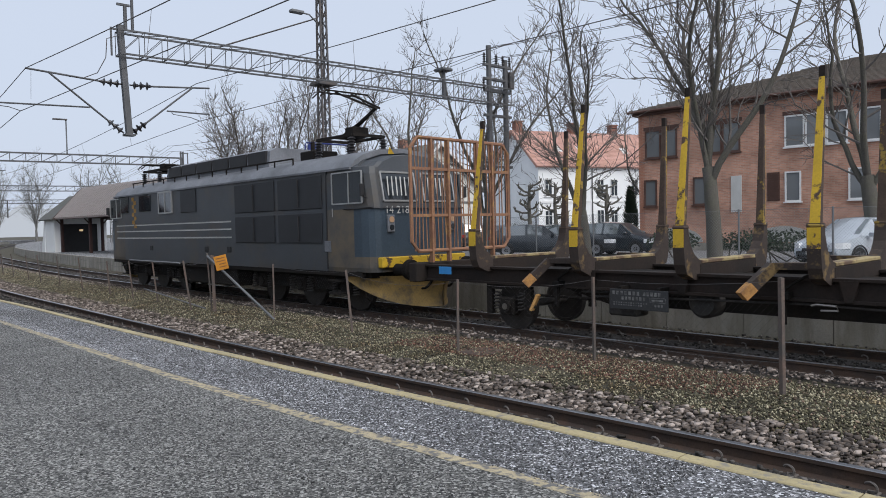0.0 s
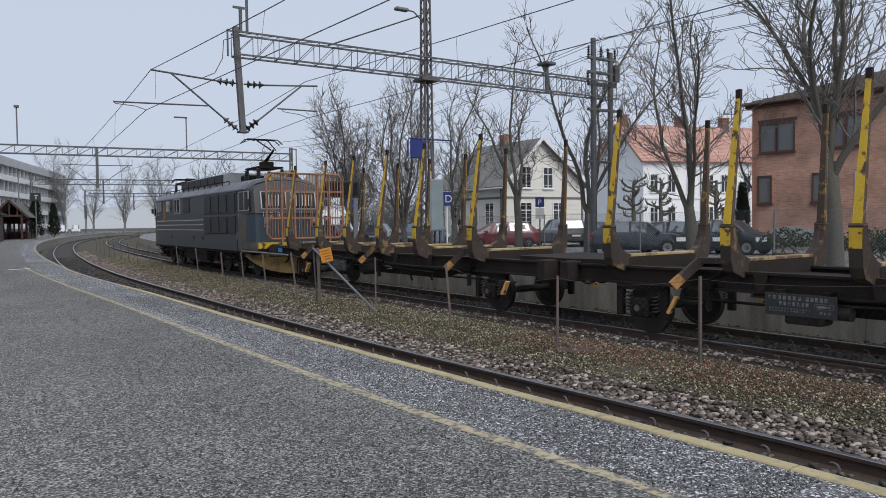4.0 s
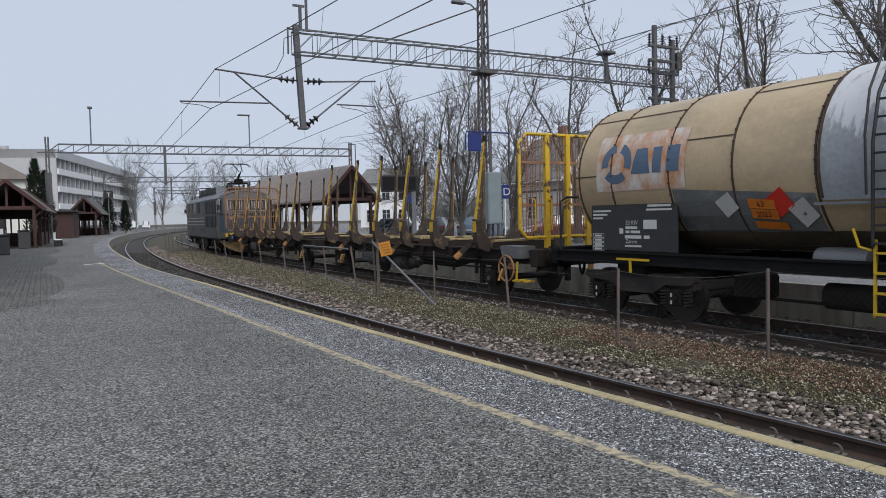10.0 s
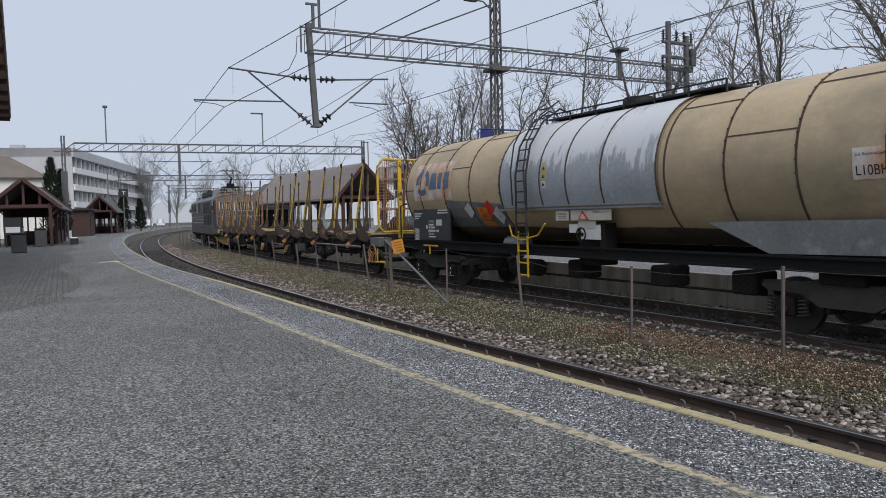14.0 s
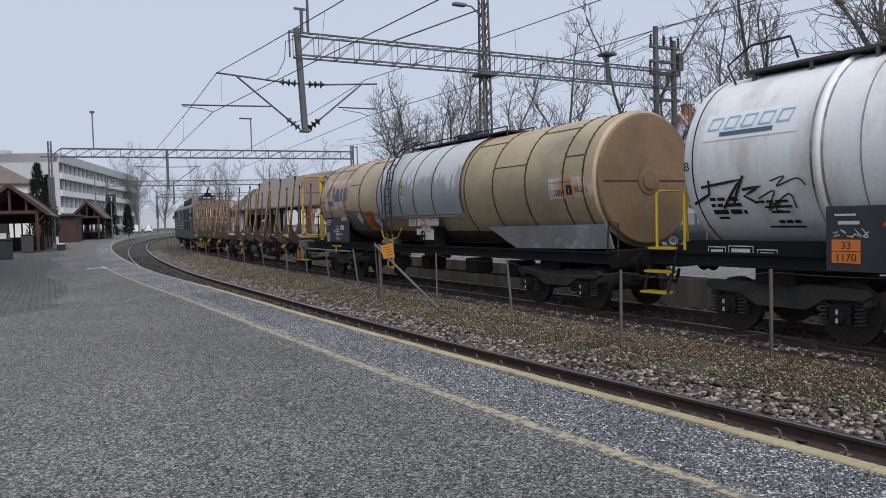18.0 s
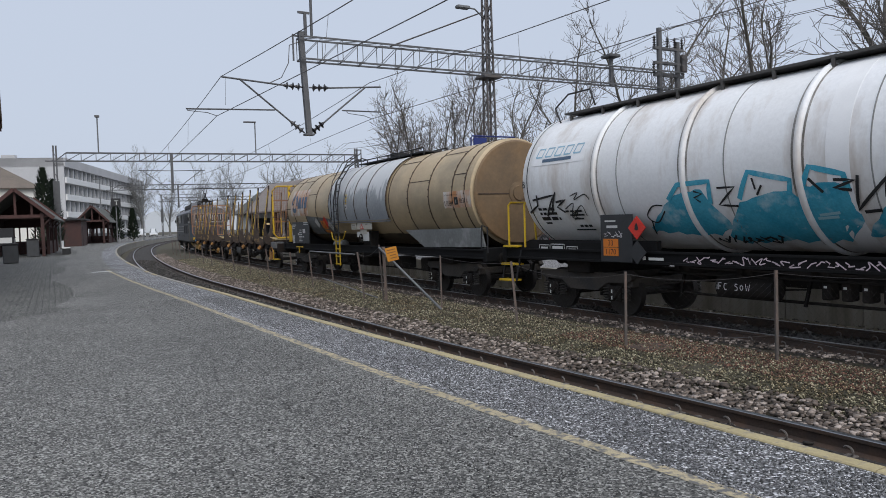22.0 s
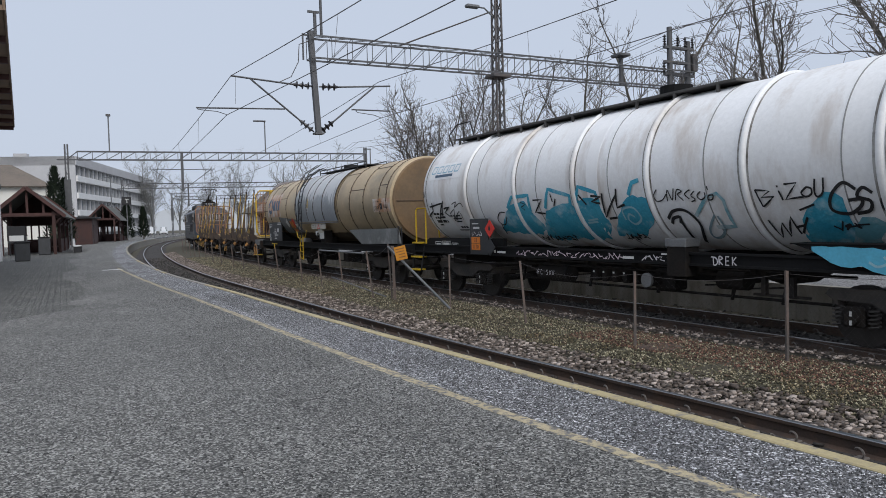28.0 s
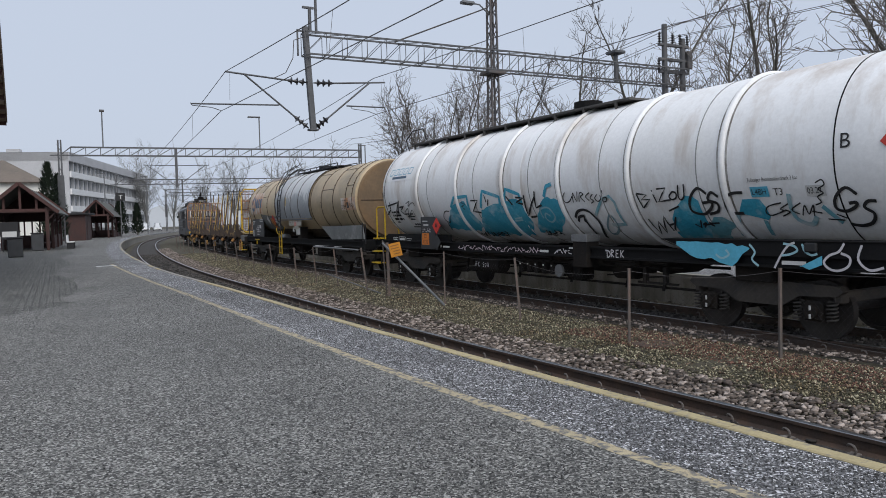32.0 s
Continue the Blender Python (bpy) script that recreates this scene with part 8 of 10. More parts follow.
def wooden_house():
    # x runs along the long side to the corner, y goes back; the gable stands at x = L
    m, L = face_of((4.77, 56.8), (8.77, 49.2))
    W, ze, zr = 7.2, 4.2, 7.2
    g = thing("wooden_house", "cream boarded wooden house with dark slate gable roof", "house", m)
    w = part("wall", M().prism([(0, -0.1), (W, -0.1), (W, ze), (W / 2 - 0.5, zr), (0, ze)], "x", 0, L), CREAM, g)
    rnd = random.Random(2)
    for k in range(14):
        z = 0.35 + k * 0.28
        part("board_line", M().box(0, L, -0.014, 0, z, z + 0.02).box(L, L + 0.014, 0, W, z, z + 0.02), CREAM, w)
    part("trim_band", M().box(-0.03, L + 0.04, -0.04, 0, 3.05, 3.2).box(L, L + 0.04, 0, W, 3.05, 3.2), GREYTRIM, g)
    for y in (0.0, W):
        part("corner_board", M().box(L - 0.02, L + 0.05, y - 0.09, y + 0.09, -0.1, ze), GREYTRIM, g)
    r = M()
    o = 0.45
    yr = W / 2 - 0.5
    k1, k2 = (zr - ze) / yr, (zr - ze) / (W - yr)
    slab(r, [(-o, -o, ze - o * k1), (L + o, -o, ze - o * k1), (L + o, yr, zr), (1.3, yr, zr)], 0.14)
    slab(r, [(L + o, W + o, ze - o * k2), (-o, W + o, ze - o * k2), (1.3, yr, zr), (L + o, yr, zr)], 0.14)
    slab(r, [(-o, W + o, ze - o * k2), (-o, -o, ze - o * k1), (1.3, yr, zr)], 0.14)
    rf = part("roof", r, OLDSLATE, g, "weathered grey slate roof")
    v = M().bar((L + o + 0.02, -o, ze - o * k1 + 0.05), (L + o + 0.02, yr, zr + 0.08), 0.06, 0.22).bar((L + o + 0.02, W + o, ze - o * k2 + 0.05), (L + o + 0.02, yr, zr + 0.08), 0.06, 0.22)
    part("barge_board", v, WHITE, rf, "white barge boards")
    part("gutter", M().cyl((-o, -o - 0.05, ze - o * k1), (L + o, -o - 0.05, ze - o * k1), 0.06, n=8), WHITE, rf)
    part("chimney", M().box(L * 0.55 - 0.3, L * 0.55 + 0.3, yr - 0.3, yr + 0.3, zr - 0.5, zr + 0.75, 0.02), BRICK, rf, "brick chimney stack")
    side = lambda a, q, z: (a, -q, z)
    gab = lambda a, q, z: (L + q, a, z)
    for a in (0.25, 2.4, 4.55, 6.45):
        window(g, side, a, 1.15, 0.95, 1.6, frame_mat=WHITE)
    for a in (1.4, 4.4):
        window(g, gab, a, 1.15, 0.95, 1.6)
    for a in (1.5, 3.5):
        window(g, gab, a, 3.85, 0.8, 1.4)
    part("plinth", M().box(-0.03, L + 0.05, -0.05, W, -0.1, 0.45), CONCRETE, g)
    part("down_pipe", M().cyl((L - 0.3, -0.08, 0.0), (L - 0.3, -0.08, ze - 0.3), 0.05, n=8), GREYTRIM, g)


OLDSLATE = material("weathered_grey_slate", (0.2, 0.2, 0.19), 0.85, vary=0.3, scale=1.5, fine=14, bump=0.4, tint=(0.15, 0.15, 0.14))


def far_villa():
    """A pale house beyond the car park."""
    m, L = face_of((-8.6, 86.0), (-2.2, 84.5))
    g = thing("white_villa", "pale white two-storey house beyond the car park", "house", m)
    W, ze, zr = 8.0, 5.6, 7.4
    part("wall", M().prism([(0, -0.1), (W, -0.1), (W, ze), (W / 2, zr), (0, ze)], "x", 0, L), WHITEWALL, g)
    r = M()
    slab(r, [(-0.4, -0.4, ze - 0.2), (L + 0.4, -0.4, ze - 0.2), (L + 0.4, W / 2, zr), (-0.4, W / 2, zr)], 0.14)
    slab(r, [(L + 0.4, W + 0.4, ze - 0.2), (-0.4, W + 0.4, ze - 0.2), (-0.4, W / 2, zr), (L + 0.4, W / 2, zr)], 0.14)
    part("roof", r, OLDSLATE, g, "grey roof")
    for a in (0.8, 2.7, 4.7):
        for z in (1.0, 3.5):
            window(g, lambda p, q, s: (p, -q, s), a, z, 0.9, 1.4, glass_mat=WINDOW)
    part("plinth", M().box(-0.03, L + 0.03, -0.04, 0, -0.1, 0.4), CONCRETE, g)


GREYTRIM = material("grey_painted_trim", (0.16, 0.16, 0.155), 0.7, vary=0.12)


def white_house():
    m, L = face_of((25.4, 67.4), (45.0, 71.2))
    W, ze, zr = 9.5, 7.2, 11.0
    g = thing("white_house", "white rendered two-storey house with red tile roof", "house", m)
    part("wall", M().prism([(0, -0.1), (W, -0.1), (W, ze), (W / 2, zr), (0, ze)], "x", 0, L), WHITEWALL, g)
    r, o = M(), 0.35
    k = (zr - ze) / (W / 2)
    slab(r, [(-o, -o, ze - o * k), (L + o, -o, ze - o * k), (L + o, W / 2, zr), (-o, W / 2, zr)], 0.16)
    slab(r, [(L + o, W + o, ze - o * k), (-o, W + o, ze - o * k), (-o, W / 2, zr), (L + o, W / 2, zr)], 0.16)
    rf = part("roof", r, REDTILE, g, "red tile roof with skylights")
    for i in range(26):
        y = -o + i * 0.2
        part("tile_course", M().bar((-o, y, ze + y * k + 0.2), (L + o, y, ze + y * k + 0.2), 0.05, 0.03), REDTILE, rf)
    for a, y in ((3.2, 1.6), (6.0, 1.7), (11.5, 1.5), (14.5, 1.7)):
        part("skylight", slab(M(), [(a, y, ze + y * k + 0.2), (a + 0.7, y, ze + y * k + 0.2), (a + 0.7, y + 0.8, ze + (y + 0.8) * k + 0.2), (a, y + 0.8, ze + (y + 0.8) * k + 0.2)], 0.05), LABELPALE, rf)
    for a in (0.5, 7.2, 12.5):
        part("chimney", M().box(a - 0.4, a + 0.4, W / 2 - 0.4, W / 2 + 0.4, zr - 0.6, zr + 1.1, 0.02).box(a - 0.5, a + 0.5, W / 2 - 0.5, W / 2 + 0.5, zr + 0.95, zr + 1.1, 0.02), BRICK, rf, "red brick chimney stack")
    part("barge_board", M().bar((-o, -o, ze - o * k + 0.06), (-o, W / 2, zr + 0.06), 0.08, 0.25).bar((-o, W + o, ze - o * k + 0.06), (-o, W / 2, zr + 0.06), 0.08, 0.25), REDTILE, rf)
    part("belt_course", M().box(-0.03, L, -0.07, 0, 3.45, 3.62).box(-0.05, L, -0.12, 0, 6.85, 7.05), WHITE, g)
    part("plinth", M().box(-0.03, L, -0.05, 0, -0.1, 0.6), CONCRETE, g)
    put = lambda a, q, z: (a, -q, z)
    for a in (0.75, 2.68, 4.8, 6.95, 8.66, 11.28, 13.3, 15.5):
        window(g, put, a, 4.15, 0.75, 1.6)
        window(g, put, a, 1.3, 0.75, 1.35)
    part("down_pipe", M().cyl((6.3, -0.08, 0), (6.3, -0.08, 7), 0.06, n=8), GREYTRIM, g)
    part("door", M().box(10.0, 10.9, -0.03, 0.02, 0, 2.1), WHITE, g)


def brick_building():
    m, L = face_of((18.9, 35.2), (37.2, 9.0))
    W, ze = 13.0, 6.95
    g = thing("brick_building", "two-storey red brick building with brown tiled roof", "office building", m)
    w = part("wall", M().box(0, L, 0, W, -0.1, ze), BRICKWALL, g, "red brick wall")
    put = lambda a, q, z: (a, -q, z)
    # cornice and roof
    part("cornice", M().box(-0.25, L + 0.25, -0.25, W + 0.2, ze, ze + 0.16, 0.02), BROWNTRIM, g)
    r = M()
    zr = 9.5
    slab(r, [(-0.35, -0.35, ze + 0.16), (L + 0.35, -0.35, ze + 0.16), (L - 5, W / 2, zr), (9, W / 2, zr)], 0.1)
    slab(r, [(L + 0.35, W + 0.3, ze + 0.16), (-0.35, W + 0.3, ze + 0.16), (9, W / 2, zr), (L - 5, W / 2, zr)], 0.1)
    slab(r, [(-0.35, W + 0.3, ze + 0.16), (-0.35, -0.35, ze + 0.16), (9, W / 2, zr)], 0.1)
    slab(r, [(L + 0.35, -0.35, ze + 0.16), (L + 0.35, W + 0.3, ze + 0.16), (L - 5, W / 2, zr)], 0.1)
    rf = part("roof", r, BROWNTILE, g, "brown tiled hipped roof")
    for i in range(24):
        f = i / 24
        y = -0.35 + f * (W / 2 + 0.35)
        z = ze + 0.28 + f * (zr - ze - 0.16)
        part("tile_course", M().bar((-0.35 + 9.3 * f, y, z), (L + 0.35 - 5.3 * f, y, z), 0.06, 0.035), BROWNTILE, rf)
    part("gutter", M().cyl((-0.4, -0.42, ze + 0.18), (L + 0.4, -0.42, ze + 0.18), 0.07, n=8), BROWNTRIM, rf)
    up = [(0.45, 2), (3.6, 2), (7.35, 3), (10.4, 3), (14.4, 3), (18.6, 3), (23.0, 3), (27.0, 3)]
    for a, n in up:
        for k in range(n):
            window(g, put, a + k * 0.88, 4.78, 0.72, 1.3, 0, 0, glass_mat=SKYCURTAIN, frame_mat=BROWNTRIM if a < 5 else WHITE)
        part("lintel", M().box(a - 0.15, a + n * 0.88, -0.03, 0, 6.16, 6.34), BROWNTRIM, g)
    for a, nm in ((0.38, 1), (3.0, 1), (7.35, 1), (9.98, 1), (13.2, 1), (16.5, 1), (20, 1), (24, 1)):
        window(g, put, a, 2.28, 0.56, 1.25, 0, 0, glass_mat=SKYCURTAIN, frame_mat=WHITE if a > 4 else BROWNTRIM)
    for a in (6.5, 12.2):
        lv = part("louvre", M().box(a, a + 0.55, -0.04, 0, 2.28, 3.6), BROWNTRIM, g, "brown louvred shutter")
        for k in range(12):
            part("slat", M().box(a + 0.03, a + 0.52, -0.07, -0.03, 2.33 + k * 0.105, 2.39 + k * 0.105), BROWNTRIM, lv)
    part("pale_door", M().box(4.82, 5.32, -0.05, 0, 1.8, 3.55), LABELPALE, g, "pale tall panel window")
    for a in (0.6, 5.8, 9.4, 14.0):
        arch = [(a + 1.4 + 1.4 * math.cos(t), 0.35 + 0.75 * math.sin(t)) for t in [math.pi * k / 12 for k in range(13)]]
        part("basement_window", M().prism([(p, q) for p, q in arch], "y", -0.04, 0.02), WHITEGREY, g, "pale arched basement opening")
    part("plinth", M().box(-0.06, L, -0.06, 0, -0.1, 0.32), CONCRETE, g)
    # courses of single bricks near the corner, proud of the joints
    bm = M().box(0, 0.225, -0.012, 0.01, 0, 0.062).mesh("brick", BRICKPIECE)
    n = 0
    for row in range(90):
        z = 0.4 + row * 0.073
        for k in range(1):
            b = part("brick", bm, None, w)
            b.location = (0.005 + (0.1 if row % 2 else 0.0), 0, z)
            n += 1


WHITEGREY = material("pale_grey_render", (0.42, 0.42, 0.4), 0.8, vary=0.12)
# pale base stands for curtains and painted sky reflection in the panes
SKYCURTAIN = glass("curtain_and_sky_pane", (0.17, 0.18, 0.185), 0.06)
BROWNTRIM = material("brown_painted_metal", (0.11, 0.055, 0.04), 0.6, vary=0.15)
BROWNTILE = material("brown_roof_tile", (0.17, 0.14, 0.115), 0.85, vary=0.3, scale=0.7, fine=9, bump=0.4, tint=(0.14, 0.12, 0.1))
BRICKPIECE = material("single_red_brick", (0.52, 0.25, 0.165), 0.9, vary=0.25, scale=2)


def brick_material():
    mt = bpy.data.materials.new("coursed_red_brick")
    mt.use_nodes = True
    nt = mt.node_tree
    b = nt.nodes["Principled BSDF"]
    b.inputs["Roughness"].default_value = 0.9
    co = nt.nodes.new("ShaderNodeTexCoord")
    sw = nt.nodes.new("ShaderNodeSeparateXYZ")
    cb = nt.nodes.new("ShaderNodeCombineXYZ")
    add = nt.nodes.new("ShaderNodeMath")
    nt.links.new(co.outputs["Object"], sw.inputs[0])
    nt.links.new(sw.outputs[0], add.inputs[0])
    nt.links.new(sw.outputs[1], add.inputs[1])
    nt.links.new(add.outputs[0], cb.inputs[0])
    nt.links.new(sw.outputs[2], cb.inputs[1])
    br = nt.nodes.new("ShaderNodeTexBrick")
    br.inputs["Color1"].default_value = (0.58, 0.31, 0.215, 1)
    br.inputs["Color2"].default_value = (0.43, 0.215, 0.15, 1)
    br.inputs["Mortar"].default_value = (0.46, 0.36, 0.29, 1)
    br.inputs["Scale"].default_value = 1.0
    br.inputs["Mortar Size"].default_value = 0.008
    br.inputs["Brick Width"].default_value, br.inputs["Row Height"].default_value = 0.24, 0.075
    nt.links.new(cb.outputs[0], br.inputs["Vector"])
    n = nt.nodes.new("ShaderNodeTexNoise")
    n.inputs["Scale"].default_value, n.inputs["Detail"].default_value = 0.7, 6
    nt.links.new(co.outputs["Object"], n.inputs["Vector"])
    mr = nt.nodes.new("ShaderNodeMapRange")
    mr.inputs["From Min"].default_value, mr.inputs["From Max"].default_value = 0.3, 0.7
    mr.inputs["To Min"].default_value, mr.inputs["To Max"].default_value = 0.65, 1.25
    nt.links.new(n.outputs["Fac"], mr.inputs["Value"])
    mx = nt.nodes.new("ShaderNodeMix")
    mx.data_type, mx.blend_type = "RGBA", "MULTIPLY"
    mx.inputs[0].default_value = 1
    nt.links.new(br.outputs["Color"], mx.inputs[6])
    nt.links.new(mr.outputs[0], mx.inputs[7])
    nt.links.new(mx.outputs[2], b.inputs["Base Color"])
    return mt


BRICKWALL = brick_material()


def shelter(m, length, half, ze, zr, label, walls, ribs):
    """An open platform shelter: posts, gable roof, boards in the gable."""
    g = thing("platform_shelter", label, "shelter", m, group="platform shelters")
    o = 0.35
    r = M()
    slab(r, [(-o, -half, ze), (-o, 0, zr), (length + o, 0, zr), (length + o, -half, ze)], 0.08)
    slab(r, [(-o, half, ze), (length + o, half, ze), (length + o, 0, zr), (-o, 0, zr)], 0.08)
    rf = part("roof", r, RIBROOF if ribs else SLATE, g, "ribbed grey metal roof" if ribs else "dark shingle roof")
    if ribs:
        n = int(length / 0.42)
        for k in range(n + 1):
            x = -o + 0.1 + k * 0.42
            for sd in (-1, 1):
                part("roof_rib", M().bar((x, sd * half, ze + 0.1), (x, 0, zr + 0.12), 0.09, 0.08), ROOFRIB, rf)
    for x in (0.0, length):
        tb = part("tie_beam", M().box(x - 0.08, x + 0.08, -half + 0.15, half - 0.15, ze + 0.1, ze + 0.28), REDWOOD, g)
        f = (zr - ze - 0.3) / half
        for y in (-half * 0.42, 0.0, half * 0.42):
            part("king_post", M().box(x - 0.06, x + 0.06, y - 0.07, y + 0.07, ze + 0.28, zr - 0.15 - abs(y) * f), REDWOOD, tb)
        part("barge_board", M().bar((x - o, -half, ze + 0.02), (x - o, 0, zr + 0.02), 0.05, 0.22).bar((x - o, half, ze + 0.02), (x - o, 0, zr + 0.02), 0.05, 0.22), REDWOOD, rf)
    part("gable_board", M().prism([(-half + 0.35, ze + 0.2), (half - 0.35, ze + 0.2), (0, zr - 0.12)], "x", length * 0.45 - 0.03, length * 0.45 + 0.03), DARKWOOD, g, "brown boarded gable")
    for sd in (-1, 1):
        part("roof_lining", slab(M(), [(0, sd * half * 0.98, ze - 0.03), (0, 0, zr - 0.06), (length, 0, zr - 0.06), (length, sd * half * 0.98, ze - 0.03)][::-sd], 0.03), DARKWOOD, rf)
    for x in [length * k / 3 for k in range(4)]:
        for sd in (-1, 1):
            p = part("post", M().box(x - 0.1, x + 0.1, sd * (half - 0.7) - 0.1, sd * (half - 0.7) + 0.1, 0, ze + 0.4, 0.01), DARKWOOD, g)
            part("knee_brace", M().bar((x, sd * (half - 0.7), ze - 0.5), (x, sd * (half - 0.15), ze + 0.1), 0.08), DARKWOOD, p)
        part("tie_beam", M().box(x - 0.07, x + 0.07, -half + 0.6, half - 0.6, ze + 0.05, ze + 0.22), DARKWOOD, g)
    for sd in (-1, 1):
        part("wall_plate", M().box(0, length, sd * (half - 0.7) - 0.07, sd * (half - 0.7) + 0.07, ze - 0.02, ze + 0.16), DARKWOOD, g)
    if walls:
        q = half - 0.7
        for nm, z0, z1 in (("low_wall", 0, 0.95), ("high_wall", 1.95, ze + 0.05)):
            part(nm, M().box(length * 0.2, length, q - 0.05, q, z0, z1), DARKWOOD, g)
            part(nm, M().box(length * 0.35, length, -q, -q + 0.05, z0, z1), DARKWOOD, g)
            part(nm, M().box(length * 0.55 - 0.05, length * 0.55, -q, q, z0, z1), DARKWOOD, g)
        for k in range(7):
            part("glazing_bar", M().box(length * 0.55 - 0.06, length * 0.55 + 0.01, -q + k * q / 3 - 0.05, -q + k * q / 3 + 0.05, 0.95, 1.95), DARKWOOD, g)
            part("glazing_bar", M().box(length * (0.2 + 0.13 * k) - 0.06, length * (0.2 + 0.13 * k) + 0.06, q - 0.06, q + 0.01, 0.95, 1.95), DARKWOOD, g)
        part("bench", M().box(length * 0.25, length * 0.5, -q + 0.1, -q + 0.5, 0.4, 0.46), DARKWOOD, g)
    return g


RIBROOF = material("brown_grey_ribbed_roof", (0.16, 0.125, 0.115), 0.7, vary=0.2, scale=1, fine=25, bump=0.1, tint=(0.13, 0.11, 0.105))
ROOFRIB = material("pale_roof_rib", (0.33, 0.3, 0.29), 0.5, 0.3, vary=0.1)
REDWOOD = material("red_brown_painted_wood", (0.075, 0.03, 0.025), 0.7, vary=0.25, scale=2, fine=30)


def turned(x, y, z, ang):
    return Matrix.Translation((x, y, z)) @ Matrix.Rotation(ang, 4, "Z")


def shelters():
    a = shelter(along(46.2, 8.6, 0), 13.5, 2.2, 2.45, 4.35, "brown wooden platform shelter with dark roof", True, False)
    # things under the first shelter
    for dx, dy, w, h, mt, nm, lb, ct in ((-0.2, -0.9, 0.7, 1.1, BINMAT, "litter_bin", "grey square litter bin beside the shelter", "bin"), (-10.5, -0.6, 0.7, 0.95, BINMAT, "litter_bin", "dark grey litter bin on the platform", "bin"), (0.3, 0.4, 0.6, 1.25, STEEL, "ticket_machine", "grey ticket machine under the shelter", "ticket machine")):
        p = SO(46.2 + dx, 8.6 + dy, 0)
        g = thing(nm, lb, ct, turned(p.x, p.y, 0, 2.1))
        part("body", M().box(-w / 2, w / 2, -w / 2, w / 2, 0, h, 0.04), mt, g)
        part("top", M().box(-w / 2 - 0.03, w / 2 + 0.03, -w / 2 - 0.03, w / 2 + 0.03, h, h + 0.08, 0.02), BLACK, g)
    p = SO(45.6, 9.6, 0)
    g = thing("info_board", "dark information board with lit rows under the shelter", "information board", along(45.6, 9.2, 0))
    part("panel", M().box(-0.04, 0.04, -0.5, 0.5, 0.8, 1.9, 0.01), BLACK, g)
    part("sheet", M().box(-0.06, -0.04, -0.4, 0.4, 0.95, 1.3), LABELPALE, g)
    for y in (-0.4, 0.4):
        part("leg", M().box(-0.03, 0.03, y - 0.03, y + 0.03, 0, 0.8), BLACK, g)
    g = thing("bench", "white slatted bench beside the shelter posts", "bench", along(49.0, 5.9, 0))
    part("back", M().box(-0.9, 0.9, 0.2, 0.26, 0.45, 0.95, 0.01), WHITE, g)
    part("seat", M().box(-0.9, 0.9, -0.2, 0.2, 0.42, 0.47, 0.01), WHITE, g)
    for x in (-0.8, 0.8):
        part("leg", M().box(x - 0.04, x + 0.04, -0.2, 0.24, 0, 0.42), BLACK, g)
    shelter(along(92, 7.05, 0), 16.0, 1.95, 2.7, 4.7, "far brown wooden platform shelter with dark roof", True, False)
    g = thing("brown_shed", "low brown boarded shed on the platform", "shed", along(79.5, 6.95, 0))
    part("wall", M().box(0, 6, 0, 5, 0, 2.8), DARKWOOD, g)
    part("roof", M().box(-0.4, 6.4, -0.4, 5.4, 2.8, 2.98, 0.02), BLACK, g)
    part("door", M().box(1.5, 2.5, -0.03, 0.0, 0, 2.1), DARKWOOD, g)
    p = SO(35.9, 9.05)
    g = thing("white_column", "square white column with a dark cap on the platform", "column", along(35.9, 9.05, 0))
    part("shaft", M().box(-0.14, 0.14, -0.14, 0.14, 0, 3.75, 0.015), WHITE, g)
    part("cap", M().box(-0.2, 0.2, -0.2, 0.2, 3.75, 4.0, 0.02).box(-0.12, 0.12, -0.12, 0.12, 4.0, 4.3, 0.03), BLACK, g)
    # shelter on the far platform, and the small white building behind it
    ang = math.atan2(17.6, -11.9)
    shelter(turned(-5.86, 51.7, -0.03, ang), 17.0, 2.3, 2.7, 5.15, "brown wooden shelter with ribbed metal roof on the far platform", False, True)
    g = thing("white_shed", "small white walled building with dark roof on the far platform", "building", turned(-15.6, 66.2, -0.03, ang))
    part("wall", M().box(0, 2.0, -2.1, 2.1, 0, 2.9), WHITEWALL, g)
    # black sheet laid on the wall, painted for the shade inside the opening
    part("doorway", M().box(-0.02, 0.02, -1.3, 1.4, 0, 2.3), BLACK, g)
    r = M()
    slab(r, [(-0.4, -2.5, 2.7), (-0.4, 0, 4.7), (2.4, 0, 4.7), (2.4, -2.5, 2.7)], 0.1)
    slab(r, [(-0.4, 2.5, 2.7), (2.4, 2.5, 2.7), (2.4, 0, 4.7), (-0.4, 0, 4.7)], 0.1)
    part("roof", r, SLATE, g)
    part("wing_wall", M().prism([(2.0, 0), (2.8, 0), (2.0, 2.8)], "y", 2.0, 2.15), WHITEWALL, g)
    lm = part("wall_lamp", M().box(-0.05, 0.05, -0.15, 0.15, 1.7, 1.85, 0.02), LAMPGLOW, g, "lit wall lamp")


BINMAT = material("dark_grey_plastic", (0.05, 0.052, 0.055), 0.6, vary=0.2)


